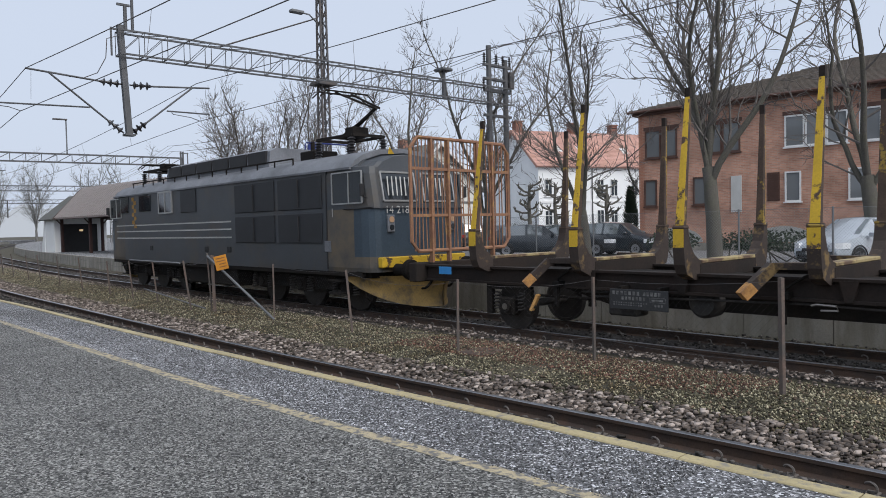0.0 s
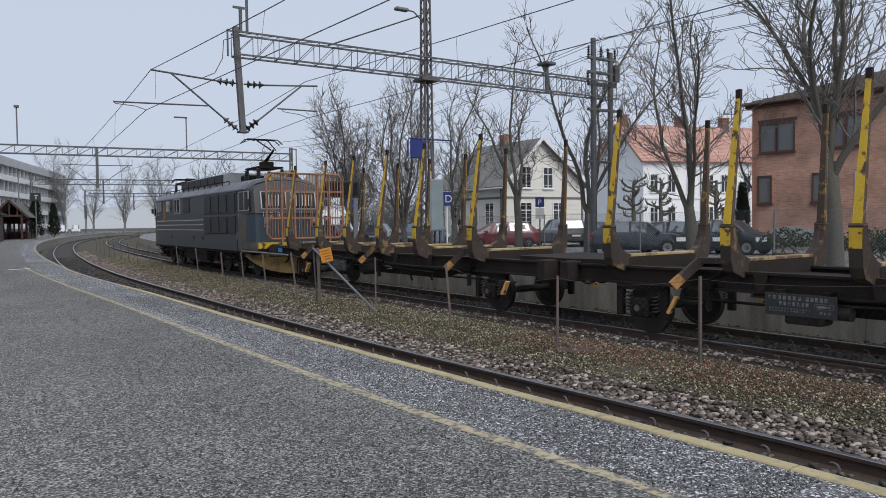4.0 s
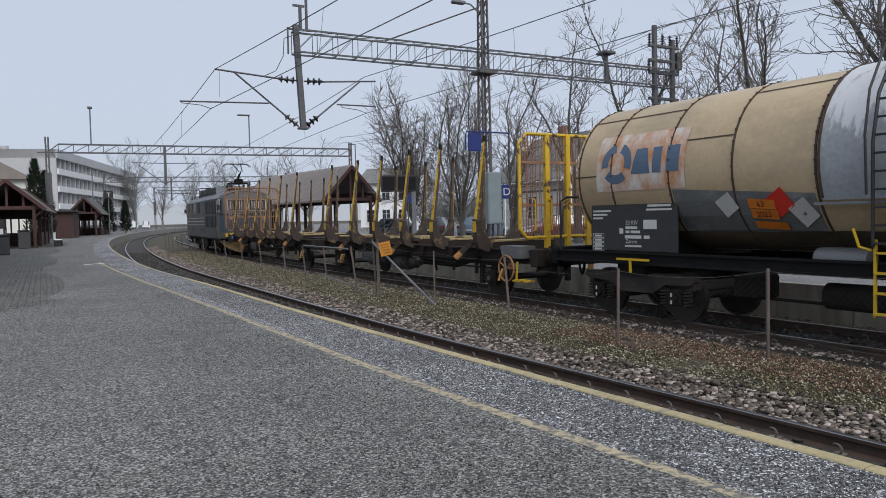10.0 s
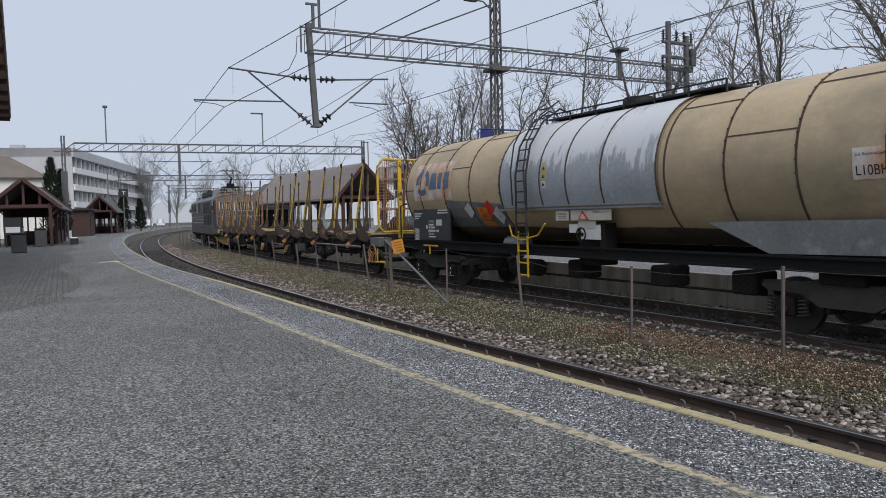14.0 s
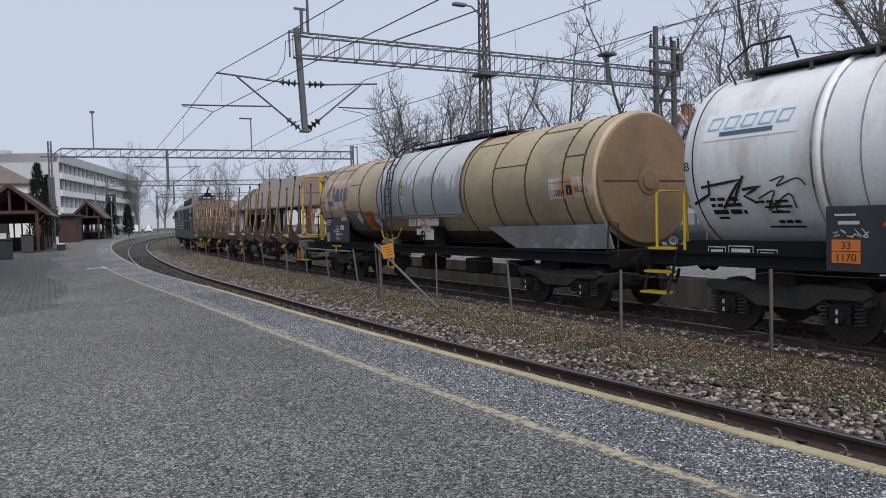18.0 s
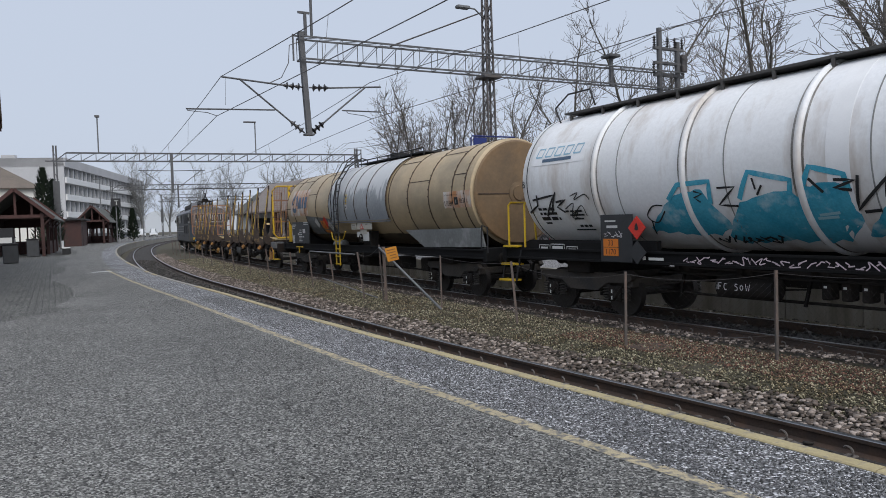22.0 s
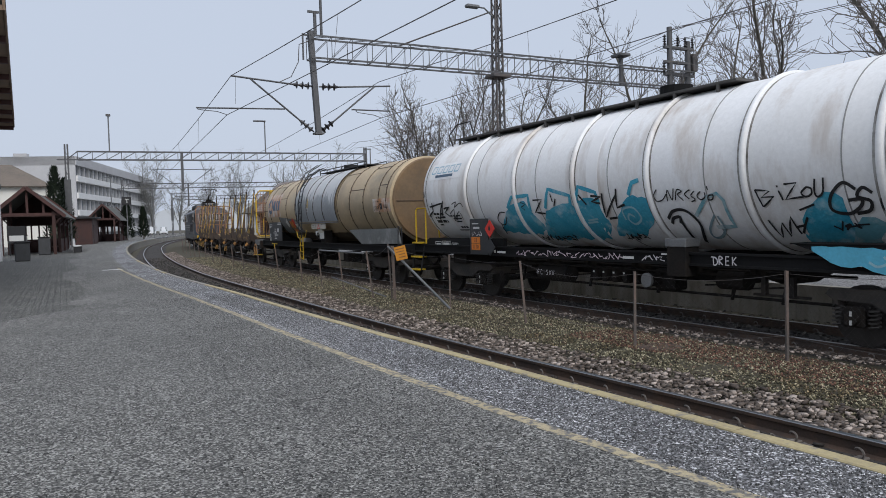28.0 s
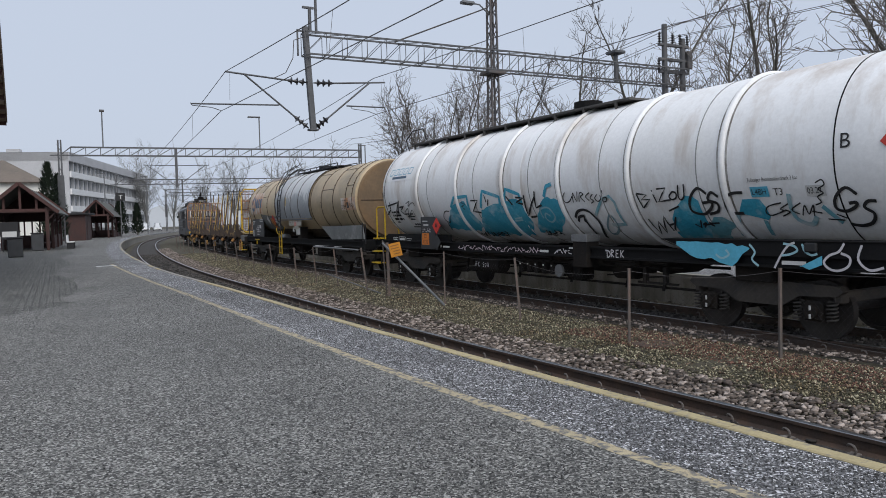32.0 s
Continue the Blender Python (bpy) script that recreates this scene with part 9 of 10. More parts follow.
def station_building():
    """The station's near wing: a wall end and its deep eaves over the platform."""
    a, b = Vector((-21.4, 36.1, 0)), Vector((-10.3, 17.2, 0))
    d = (b - a).normalized()
    m = Matrix.Translation(a) @ Matrix.Rotation(math.atan2(d.y, d.x), 4, "Z")
    g = thing("station_building", "pale station building with deep brown wooden eaves", "station building", m)
    L = (b - a).length
    part("wall", M().box(0.4, L + 2, -9.0, -1.05, 0, 6.7), WHITEWALL, g)
    part("soffit", M().box(0, L, -9.0, 0, 6.7, 6.82), SOFFIT, g, "brown boarded eaves soffit")
    part("fascia", M().box(-0.03, L, -0.02, 0.04, 6.7, 7.1), SOFFIT, g)
    r = M()
    slab(r, [(-0.1, 0.05, 7.1), (L, 0.05, 7.1), (L, -5.0, 10.2), (-0.1, -5.0, 10.2)], 0.12)
    part("roof", r, SLATE, g)
    for k in range(8):
        part("rafter_end", M().box(0.3 + k * 2.7, 0.45 + k * 2.7, -1.0, 0.0, 6.52, 6.7), REDWOOD, g)
    part("wall_lamp", M().cyl((1.5, -1.0, 5.0), (1.5, -0.75, 5.0), 0.12, n=12), BLACK, g)


SOFFIT = material("tan_brown_boards", (0.22, 0.15, 0.1), 0.8, vary=0.2, scale=1.2, fine=20)


def office_block():
    m, L = face_of((-67.8, 131.6), (-82.2, 201.9))
    g = thing("office_block", "long grey four-storey office block with white balcony bands", "office building", m)
    W = 16.0
    part("wall", M().box(0, L, 0, W, 0, 13.4), DARKGLASSWALL, g, "grey window wall between the bands")
    part("end_wall", M().box(-0.3, 0.0, -0.6, W, 0, 15.0), GREYWALL, g, "plain pale grey end wall")
    part("roof", M().box(-0.3, L, -0.8, W, 13.4, 15.0), GREYWALL, g)
    for z in (1.2, 4.3, 7.4, 10.5):
        b = part("balcony_band", M().box(0, L, -0.9, 0, z, z + 1.05), WHITE, g, "white balcony parapet")
    for z in (2.2, 5.35, 8.45, 11.55):
        for k in range(24):
            x = 0.6 + k * 3.0
            if x + 1.9 < L:
                part("window", M().box(x, x + 1.9, -0.05, 0, z, z + 1.85), PALEGLASS, g)
            part("pier", M().box(x + 2.2, x + 2.6, -0.5, 0, z, z + 1.95), GREYWALL, g)
    part("roof_box", M().box(0.2, 1.5, 7.5, 9.7, 15.0, 15.6), GREYWALL, g)
    # house behind the first shelter
    m, L = face_of((-54.0, 71.0), (-42.4, 77.1))
    g = thing("cream_house", "cream house with brown hipped roof behind the shelter", "house", m)
    part("wall", M().box(0, L, 0, 8, 0, 6.3), CREAM, g)
    r = M()
    slab(r, [(-0.5, -0.5, 6.2), (L + 0.5, -0.5, 6.2), (L - 3.5, 4, 8.75), (3.5, 4, 8.75)], 0.12)
    slab(r, [(L + 0.5, -0.5, 6.2), (L + 0.5, 8.5, 6.2), (L - 3.5, 4, 8.75)], 0.12)
    slab(r, [(-0.5, 8.5, 6.2), (-0.5, -0.5, 6.2), (3.5, 4, 8.75)], 0.12)
    slab(r, [(L + 0.5, 8.5, 6.2), (-0.5, 8.5, 6.2), (3.5, 4, 8.75), (L - 3.5, 4, 8.75)], 0.12)
    part("roof", r, BROWNTILE, g)
    for a in (1.0, 3.6, 6.2):
        window(g, lambda p, q, z: (p, -q, z), a, 3.2, 1.0, 1.4)


# distance haze is put into the far block's glass and wall colours
PALEGLASS = glass("haze_paled_glass", (0.2, 0.215, 0.23), 0.12)
GREYWALL = material("pale_grey_concrete", (0.5, 0.5, 0.51), 0.85, vary=0.1, scale=0.2, fine=5, bump=0.1)
DARKGLASSWALL = material("grey_window_wall", (0.3, 0.305, 0.315), 0.5, vary=0.15, scale=0.3, fine=3)

wooden_house()
white_house()
far_villa()
brick_building()
shelters()
station_building()
office_block()


# ---- trees ----
def at(az, d, z=0.0):
    a = radians(az)
    return Vector((d * math.sin(a), d * math.cos(a), z))


def bare_tree(pos, height, r0, seed, limbs=4, fork=0.18, wide=0.3, fine=3, side=1.0, bark=None, label="bare grey-brown street tree with many thin twigs"):
    """A leafless tree: a short trunk, limbs that rise from its fork, branches along them and fine upturned twigs."""
    rnd = random.Random(seed)
    g = thing("tree", label, "tree", Matrix.Translation(pos), group="bare trees")
    trunk, crown = M(), M()
    up = Vector((0, 0, 1))

    def shoot(m, p, d, length, ra, rb, n, sides, wob, rise):
        pts, rs, ds = [p.copy()], [ra], [d]
        for i in range(n):
            d = (d + Vector((rnd.gauss(0, wob), rnd.gauss(0, wob), rnd.gauss(0, wob * 0.6) + rise))).normalized()
            p = p + d * (length / n)
            pts.append(p.copy())
            rs.append(ra + (rb - ra) * ((i + 1) / n) ** 0.85)
            ds.append(d)
        m.tube(pts, rs, sides)
        return pts, rs, ds

    def off(d, lean):
        a = rnd.uniform(0, 6.283)
        x = d.orthogonal().normalized()
        return (d * math.cos(lean) + (x * math.cos(a) + d.cross(x) * math.sin(a)) * math.sin(lean)).normalized()

    tp, tr, td = shoot(trunk, Vector((0, 0, -0.15)), up, height * fork + 0.15, r0 * 1.15, r0 * 0.85, 6, 12, 0.03, 0.0)
    a0 = rnd.uniform(0, 6.283)
    for k in range(limbs):
        a = a0 + 6.283 * k / limbs + rnd.uniform(-0.4, 0.4)
        lean = wide * (rnd.uniform(0.5, 1.35) if k else 0.15)
        d = Vector((math.cos(a) * math.sin(lean), math.sin(a) * math.sin(lean), math.cos(lean)))
        ln = height * (1 - fork) * (rnd.uniform(0.68, 0.98) if k else 1.0)
        lp, lr, ld = shoot(trunk, tp[-1 - (k % 2)], d, ln, r0 * rnd.uniform(0.4, 0.56), 0.022, 13, 7, 0.11, 0.02)
        nb = round(ln * 2.6 * side)
        for b in range(nb):
            f = 0.08 + 0.92 * (b + rnd.random()) / nb
            i = min(12, int(f * 13))
            q = lp[i].lerp(lp[i + 1], f * 13 - i) if f < 1 else lp[-1]
            bl = (0.4 + 1.2 * (1 - f)) * height * 0.16 * rnd.uniform(0.5, 1.4)
            rb = min(lr[i] * 0.65, 0.013 + 0.009 * bl)
            bp, br, bd = shoot(crown, q, off(ld[i], rnd.uniform(0.5, 1.15)), bl, rb, 0.01, 6, 4, 0.18, 0.1)
            for c in range(max(4, round(bl * 4.8 * side))):
                j = rnd.randint(1, 6)
                tl = rnd.uniform(0.35, 1.15) * (0.6 + 0.2 * bl)
                cp, cr, cd = shoot(crown, bp[j], off(bd[j], rnd.uniform(0.45, 1.0)), tl, 0.0145, 0.009, 3, 3, 0.22, 0.15)
                for e in range(rnd.randint(1, 3) if fine > 2 else 1):
                    w = rnd.randint(1, 3)
                    shoot(crown, cp[w], off(cd[w], rnd.uniform(0.4, 0.9)), rnd.uniform(0.25, 0.6), 0.011, 0.007, 2, 3, 0.2, 0.14)
    part("trunk", trunk, bark or BARK, g, smooth=60)
    part("crown", crown, bark or TWIG, g)
    return g


def pollard(pos, seed):
    """A small pollarded tree with knobbly arms."""
    rnd = random.Random(seed)
    g = thing("pollarded_tree", "small pollarded tree with knobbly bare arms", "tree", Matrix.Translation(pos), group="pollarded trees")
    part("trunk", M().tube([(0, 0, 0), (0.05, 0, 1.5), (0, 0.05, 3.0), (0.05, 0, 4.6)], [0.22, 0.18, 0.15, 0.1], 8), BARK, g, smooth=60)
    m = M()
    for k in range(16):
        a, z = rnd.uniform(0, 6.28), 1.8 + 0.18 * k
        l = rnd.uniform(0.7, 1.2)
        e = Vector((l * math.cos(a), l * math.sin(a), z + rnd.uniform(0.1, 0.5)))
        m.tube([(0, 0, z), e * 0.5 + Vector((0, 0, z * 0.5 - 0.1)), e], [0.09, 0.07, 0.1], 6)
        for j in range(5):
            m.tube([e, e + Vector((rnd.uniform(-0.3, 0.3), rnd.uniform(-0.3, 0.3), rnd.uniform(0.15, 0.45)))], [0.05, 0.02], 4)
    part("crown", m, BARK, g)


def conifer(pos, height, r, seed):
    rnd = random.Random(seed)
    g = thing("conifer", "dark green columnar conifer", "tree", Matrix.Translation(pos), group="conifers")
    part("trunk", M().cyl((0, 0, 0), (0, 0, height * 0.8), 0.12, 0.04, 8), BARK, g)
    m = M()
    for k in range(900):
        f = rnd.random() ** 0.8
        z = 0.3 + f * (height - 0.4)
        rad = r * (1 - f) ** 0.55 * (0.55 + 0.45 * rnd.random()) * (1 if f > 0.08 else 0.8)
        a = rnd.uniform(0, 6.28)
        c = Vector((rad * math.cos(a), rad * math.sin(a), z))
        o = Vector((math.cos(a), math.sin(a), 1.2)).normalized() * rnd.uniform(0.25, 0.45)
        s = Vector((-math.sin(a), math.cos(a), 0)) * rnd.uniform(0.08, 0.16)
        m.add([c - s, c + s, c + o, c - o * 0.3 + Vector((0, 0, 0.05))], [(0, 1, 2), (0, 3, 1)])
    part("foliage", m, HEDGE, g)


def shrub(pos, w, d, h, seed, ang=0.0):
    rnd = random.Random(seed)
    g = thing("shrub", "low dark evergreen shrub with bare stems", "shrub", turned(pos.x, pos.y, pos.z, ang), group="shrubs")
    m = M()
    for k in range(7):
        m.tube([(rnd.uniform(-w, w) * 0.3, 0, 0), (rnd.uniform(-w, w) * 0.5, rnd.uniform(-d, d) * 0.3, h * 0.7)], [0.03, 0.015], 4)
    part("thicket", m, BARK, g)
    m = M()
    for k in range(700):
        a, f, q = rnd.uniform(0, 6.28), rnd.random() ** 0.5, rnd.random()
        c = Vector((w * 0.5 * f * math.cos(a), d * 0.5 * f * math.sin(a), h * (0.35 + 0.65 * q * math.sqrt(max(0, 1 - f * f * 0.8)))))
        u = Vector((rnd.uniform(-1, 1), rnd.uniform(-1, 1), rnd.uniform(0, 1))).normalized() * 0.09
        v = u.orthogonal().normalized() * 0.05
        m.add([c - v, c + v, c + u], [(0, 1, 2)])
    part("leaves", m, HEDGE, g)


# bark of the far trees, paled to put distance haze into its colour
FARBARK = material("haze_paled_bark", (0.2, 0.2, 0.195), 0.95, vary=0.2, scale=2, fine=20, bump=0, tint=(0.16, 0.16, 0.15))


def trees():
    bare_tree(at(33.6, 24.5), 13.0, 0.23, 11, 6, 0.24, 0.17, 3, 0.72, None, "large bare street tree with its trunk wrapped in mesh")
    bare_tree(at(43.9, 26.5), 12.5, 0.24, 12, 4, 0.22, 0.4, 3, 0.55)
    bare_tree(at(24.2, 31.5), 12.5, 0.24, 13, 4, 0.16, 0.3, 3, 0.75)
    bare_tree(at(16.6, 36.0), 12.8, 0.25, 14, 4, 0.16, 0.34, 3, 0.75)
    bare_tree(at(11.2, 38.5), 10.8, 0.2, 15, 3, 0.25, 0.34, 3, 0.85)
    bare_tree(at(6.2, 39.0), 9.6, 0.18, 16, 4, 0.14, 0.38, 3, 0.8)
    bare_tree(at(2.3, 45.0), 11.2, 0.19, 17, 6, 0.1, 0.26, 3, 1.0)
    bare_tree(at(-1.6, 48.0), 10.8, 0.19, 18, 7, 0.1, 0.3, 3, 1.0)
    bare_tree(at(29.5, 42.0), 11.0, 0.17, 19, 4, 0.2, 0.38, 2, 0.7)
    for k, (az, d, h, n, w, s) in enumerate(((-9.5, 100, 13, 6, 0.3, 0.8), (-12.5, 112, 13, 6, 0.35, 0.8), (-18.3, 170, 17, 6, 0.3, 0.8), (-20.3, 190, 17, 6, 0.35, 0.8), (-16.0, 190, 21, 7, 0.1, 0.9), (-22.2, 200, 23, 7, 0.1, 0.9))):
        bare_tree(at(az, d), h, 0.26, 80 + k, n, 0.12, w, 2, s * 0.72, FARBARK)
    for k, (az, d, h) in enumerate(((-0.6, 66, 4.4), (0.9, 64, 4.0), (2.6, 67, 4.6))):
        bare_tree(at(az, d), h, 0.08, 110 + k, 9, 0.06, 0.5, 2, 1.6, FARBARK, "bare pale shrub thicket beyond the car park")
    for k, (az, d) in enumerate(((19.9, 60.0), (21.9, 62.0), (25.8, 63.0))):
        pollard(at(az, d), 30 + k)
    conifer(at(-28.4, 74.0), 7.3, 1.25, 41)
    conifer(at(-27.8, 76.0), 6.4, 1.0, 44)
    conifer(at(-22.8, 118.0), 4.8, 1.0, 42)
    conifer(at(-23.9, 112.0), 5.2, 1.4, 45)
    conifer(at(27.6, 55.0), 3.9, 0.6, 43)
    for k, (az, d, w) in enumerate(((30.6, 31.5, 2.2), (35.8, 28.5, 2.4), (38.2, 27.0, 2.6), (41.0, 26.5, 1.6), (46.5, 24.0, 2.2))):
        shrub(at(az, d, -0.06), w, 1.2, 1.15, 50 + k, -0.9)
    for k, (az, d, w) in enumerate(((22.5, 58.0, 4.0), (18.6, 60.0, 3.0), (24.8, 57.0, 4.0))):
        shrub(at(az, d, -0.06), w, 1.2, 1.6, 60 + k, 0.1)


# ---- vehicles in the car park ----
TYRE = material("black_rubber", (0.02, 0.02, 0.02), 0.85, vary=0.2)
RIM = material("silver_wheel_rim", (0.4, 0.4, 0.41), 0.35, 0.8, vary=0.1)
# base colour lightened to stand for sky reflected in the glass
CARGLASS = glass("car_glass", (0.1, 0.12, 0.122), 0.03)
CARGLASS.node_tree.nodes["Principled BSDF"].inputs["IOR"].default_value = 2.3
HEADLAMP = material("clear_headlamp", (0.8, 0.82, 0.84), 0.2, 0.0, vary=0.05, bump=0)
TAIL = material("red_tail_lamp", (0.35, 0.01, 0.01), 0.25, vary=0.05, bump=0)


def carpaint(name, c):
    mt = material(name, c, 0.3, 0.0, vary=0.06, scale=1, fine=200, bump=0.0)
    mt.node_tree.nodes["Principled BSDF"].inputs["Coat Weight"].default_value = 1.0
    mt.node_tree.nodes["Principled BSDF"].inputs["Coat Roughness"].default_value = 0.04
    mt.node_tree.nodes["Principled BSDF"].inputs["Coat IOR"].default_value = 1.5
    return mt


def car(label, paint, m, L=4.3, H=1.48, W=1.78, estate=0.0):
    """A parked car, nose along +x."""
    g = thing("car", label, "car", m, group="parked cars")
    h, k = L / 2, W / 1.78
    # stations: way, sill, belt and roof heights, half widths at belt and roof
    st = [(-h, 0.45, 0.74, 0.77, 0.7, 0.58), (-h + 0.05, 0.32, 0.92, 0.96, 0.82, 0.66), (-h + 0.18, 0.25, 0.97, 1.07, 0.87, 0.64), (-h + 0.62 - 0.28 * estate, 0.22, 0.97, H - 0.07, 0.88, 0.57),
          (-0.35, 0.2, 0.96, H, 0.89, 0.6), (0.4, 0.2, 0.94, H - 0.05, 0.89, 0.58), (h - 1.1, 0.2, 0.93, 0.98, 0.88, 0.72), (h - 0.55, 0.21, 0.87, 0.92, 0.87, 0.66), (h - 0.2, 0.24, 0.75, 0.79, 0.82, 0.6), (h - 0.03, 0.3, 0.6, 0.63, 0.73, 0.5), (h, 0.38, 0.5, 0.53, 0.62, 0.42)]
    rows = []
    for x, zs, zb, zt, w, wr in st:
        half = [(w * 0.9, zs), (w, zs + 0.12), (w, zb - 0.15), (w * 0.96, zb), (wr, zt), (wr * 0.5, zt + 0.025)]
        rows.append([(x, -a * k, b) for a, b in half] + [(x, a * k, b) for a, b in half[::-1]])
    bm = M().grid(rows)
    bm.f = [f[::-1] for f in bm.f]
    n = len(rows[0])
    bm.add(rows[0], [tuple(range(n))])
    bm.add(rows[-1], [tuple(range(n))[::-1]])
    part("body", bm, paint, g, smooth=32)

    def pane(name, i, j0, j1, inset):
        """A pane of glass let into the quads from station i to the next, columns j0 to j1."""
        P = [Vector(rows[i][j0]), Vector(rows[i + 1][j0]), Vector(rows[i + 1][j1]), Vector(rows[i][j1])]
        mid = sum(P, Vector()) / 4
        nrm = (P[1] - P[0]).cross(P[3] - P[0]).normalized()
        nrm = nrm if nrm.dot(mid - Vector((0, 0, 0.8))) > 0 else -nrm
        out = [mid + (q - mid) * inset + nrm * 0.012 for q in P]
        if (out[1] - out[0]).cross(out[2] - out[0]).dot(nrm) < 0:
            out = out[::-1]
        slab_ = M().add(out + [q - nrm * 0.03 for q in out], [(0, 1, 2, 3), (7, 6, 5, 4), (0, 4, 5, 1), (1, 5, 6, 2), (2, 6, 7, 3), (3, 7, 4, 0)])
        part(name, slab_, CARGLASS, g, "dark reflective glass")

    pane("windscreen", 5, 4, 7, 0.94)
    pane("rear_window", 2, 4, 7, 0.88)
    for j in (3, 7):
        for i in (3, 4):
            pane("side_window", i, j, j + 1, 0.9)
        if estate:
            pane("side_window", 2, j, j + 1, 0.7)
    for sd in (-1, 1):
        part("mirror", M().box(h - 1.35, h - 1.2, sd * 0.9 * k if sd > 0 else -1.08 * k, 1.08 * k if sd > 0 else -0.9 * k, 0.92, 1.06, 0.03), paint, g)
        lamp = [(h - 0.5, 0.84), (h - 0.46, 0.885), (h - 0.18, 0.825), (h - 0.02, 0.69), (h + 0.005, 0.52), (h - 0.12, 0.5), (h - 0.3, 0.66)]
        part("headlight", M().prism([(x, sd * y * k) for x, y in (lamp if sd < 0 else lamp[::-1])], "z", 0.58, 0.755), HEADLAMP, g, "clear glass headlight")
        part("tail_light", M().box(-h - 0.01, -h + 0.25, *sorted((sd * 0.6 * k, sd * 0.83 * k)), 0.78, 0.95, 0.02), TAIL, g, "red tail light")
        part("door_seam", M().box(0.35, 0.365, *sorted((sd * 0.885 * k, sd * 0.895 * k)), 0.3, 0.9).box(-0.75, -0.735, *sorted((sd * 0.885 * k, sd * 0.895 * k)), 0.3, 0.92), BLACK, g)
        for x in (h - 0.85, -h + 0.8):
            t = part("wheel", M().lathe([(0.2, -0.1), (0.29, -0.1), (0.315, -0.06), (0.315, 0.06), (0.29, 0.1), (0.2, 0.1)], 20, "y", (x, sd * 0.8 * k, 0.315)), TYRE, g, smooth=40)
            rmm = M().lathe([(0.03, -0.02), (0.2, -0.05), (0.21, 0.03), (0.03, 0.03)], 16, "y", (x, sd * 0.87 * k, 0.315))
            for j in range(5):
                a = j * 1.2566
                rmm.bar((x, sd * 0.9 * k, 0.315), (x + 0.19 * math.cos(a), sd * 0.9 * k, 0.315 + 0.19 * math.sin(a)), 0.05, 0.02)
            part("rim", rmm, RIM, t)
            part("wheel_arch", M().tube([(x + 0.35 * math.cos(a), sd * 0.885 * k, 0.315 + 0.35 * math.sin(a)) for a in [math.pi * q / 10 for q in range(11)]], 0.025, 5), BLACK, g)
    part("grille", M().box(h - 0.06, h + 0.02, -0.42, 0.42, 0.46, 0.6, 0.02).box(h - 0.1, h, -0.6, 0.6, 0.26, 0.38, 0.02), BLACK, g)
    part("number_plate", M().box(h + 0.005, h + 0.03, -0.26, 0.26, 0.4, 0.5), LABELPALE, g, "pale number plate")
    part("number_plate", M().box(-h - 0.03, -h - 0.005, -0.26, 0.26, 0.62, 0.73), LABELPALE, g)
    part("bumper", M().box(-h - 0.04, -h + 0.2, -0.78, 0.78, 0.34, 0.52, 0.04), BLACK, g)
    return g


def cars():
    def put(az, d, deg):
        p = at(az, d, -0.06)
        return turned(p.x, p.y, p.z, radians(deg))
    red = carpaint("dark_red_car_paint", (0.17, 0.018, 0.028))
    navy = carpaint("dark_blue_grey_car_paint", (0.009, 0.016, 0.023))
    grey = carpaint("graphite_car_paint", (0.018, 0.022, 0.026))
    silver = carpaint("silver_blue_car_paint", (0.42, 0.46, 0.5))
    blue = carpaint("pale_blue_car_paint", (0.18, 0.25, 0.33))
    car("dark red hatchback parked behind the fence", red, put(9.6, 42.0, 190), 4.6, 1.5)
    car("dark blue-grey hatchback parked by the trees", navy, put(20.3, 34.5, -22), 4.2, 1.48)
    car("graphite estate car parked in the row", grey, put(23.5, 35.0, -48), 4.4, 1.46, estate=1.0)
    car("dark grey compact car parked in the row", navy, put(26.6, 34.5, -52), 4.2, 1.5)
    car("silver-blue car parked beside the brick building", silver, put(43.0, 26.5, 192), 4.4, 1.5)
    car("dark sport utility car parked beyond the red one", grey, put(14.4, 45.0, 100), 4.5, 1.65, estate=1.0)
    car("dark blue car at the end of the row", navy, put(16.4, 46.0, 110), 4.3, 1.5)
    car("pale blue-grey car under the trees", blue, put(3.9, 47.0, 60), 4.3, 1.5)
    car("dark car parked near the display board", grey, put(0.2, 50.0, 80), 4.3, 1.5)
    van = carpaint("white_van_paint", (0.6, 0.62, 0.64))
    for az in (-22.25, -21.45):
        car("white van parked far down the station yard", van, put(az, 190.0, 270 - az), 4.9, 2.0, 1.95, 1.0)
    car("dark car under the bare trees", navy, put(-3.4, 52.0, 120), 4.3, 1.5)


# ---- the car park fence, signs and boxes ----
def mesh_fence():
    g = thing("chain_link_fence", "grey chain-link fence along the car park", "fence")
    o = -14.2
    for k in range(22):
        s = -16 + k * 2.6
        part("post", M().cyl(SO(s, o, -0.1), SO(s, o, 1.75), 0.028, n=8), STEEL, g)
    for z in (0.05, 1.72):
        part("line_wire", M().tube([SO(-16 + k * 2.6, o, z) for k in range(22)], 0.007, 4), STEEL, g)
    m = M()
    h = 1.66
    n = int(54 / 0.085)
    for k in range(n):
        s = -16 + k * 0.085
        for a, b in ((s, s + h), (s + h, s)):
            if max(a, b) < 38.6:
                p, q = SO(a, o, 0.05), SO(b, o, 0.05 + h)
                d = Vector((0, 0, 0.0035))
                m.add([p - d, q - d, q + d, p + d], [(0, 1, 2, 3)])
    tagged(part("wire_mesh", m, STEEL, g), kind="stuff")


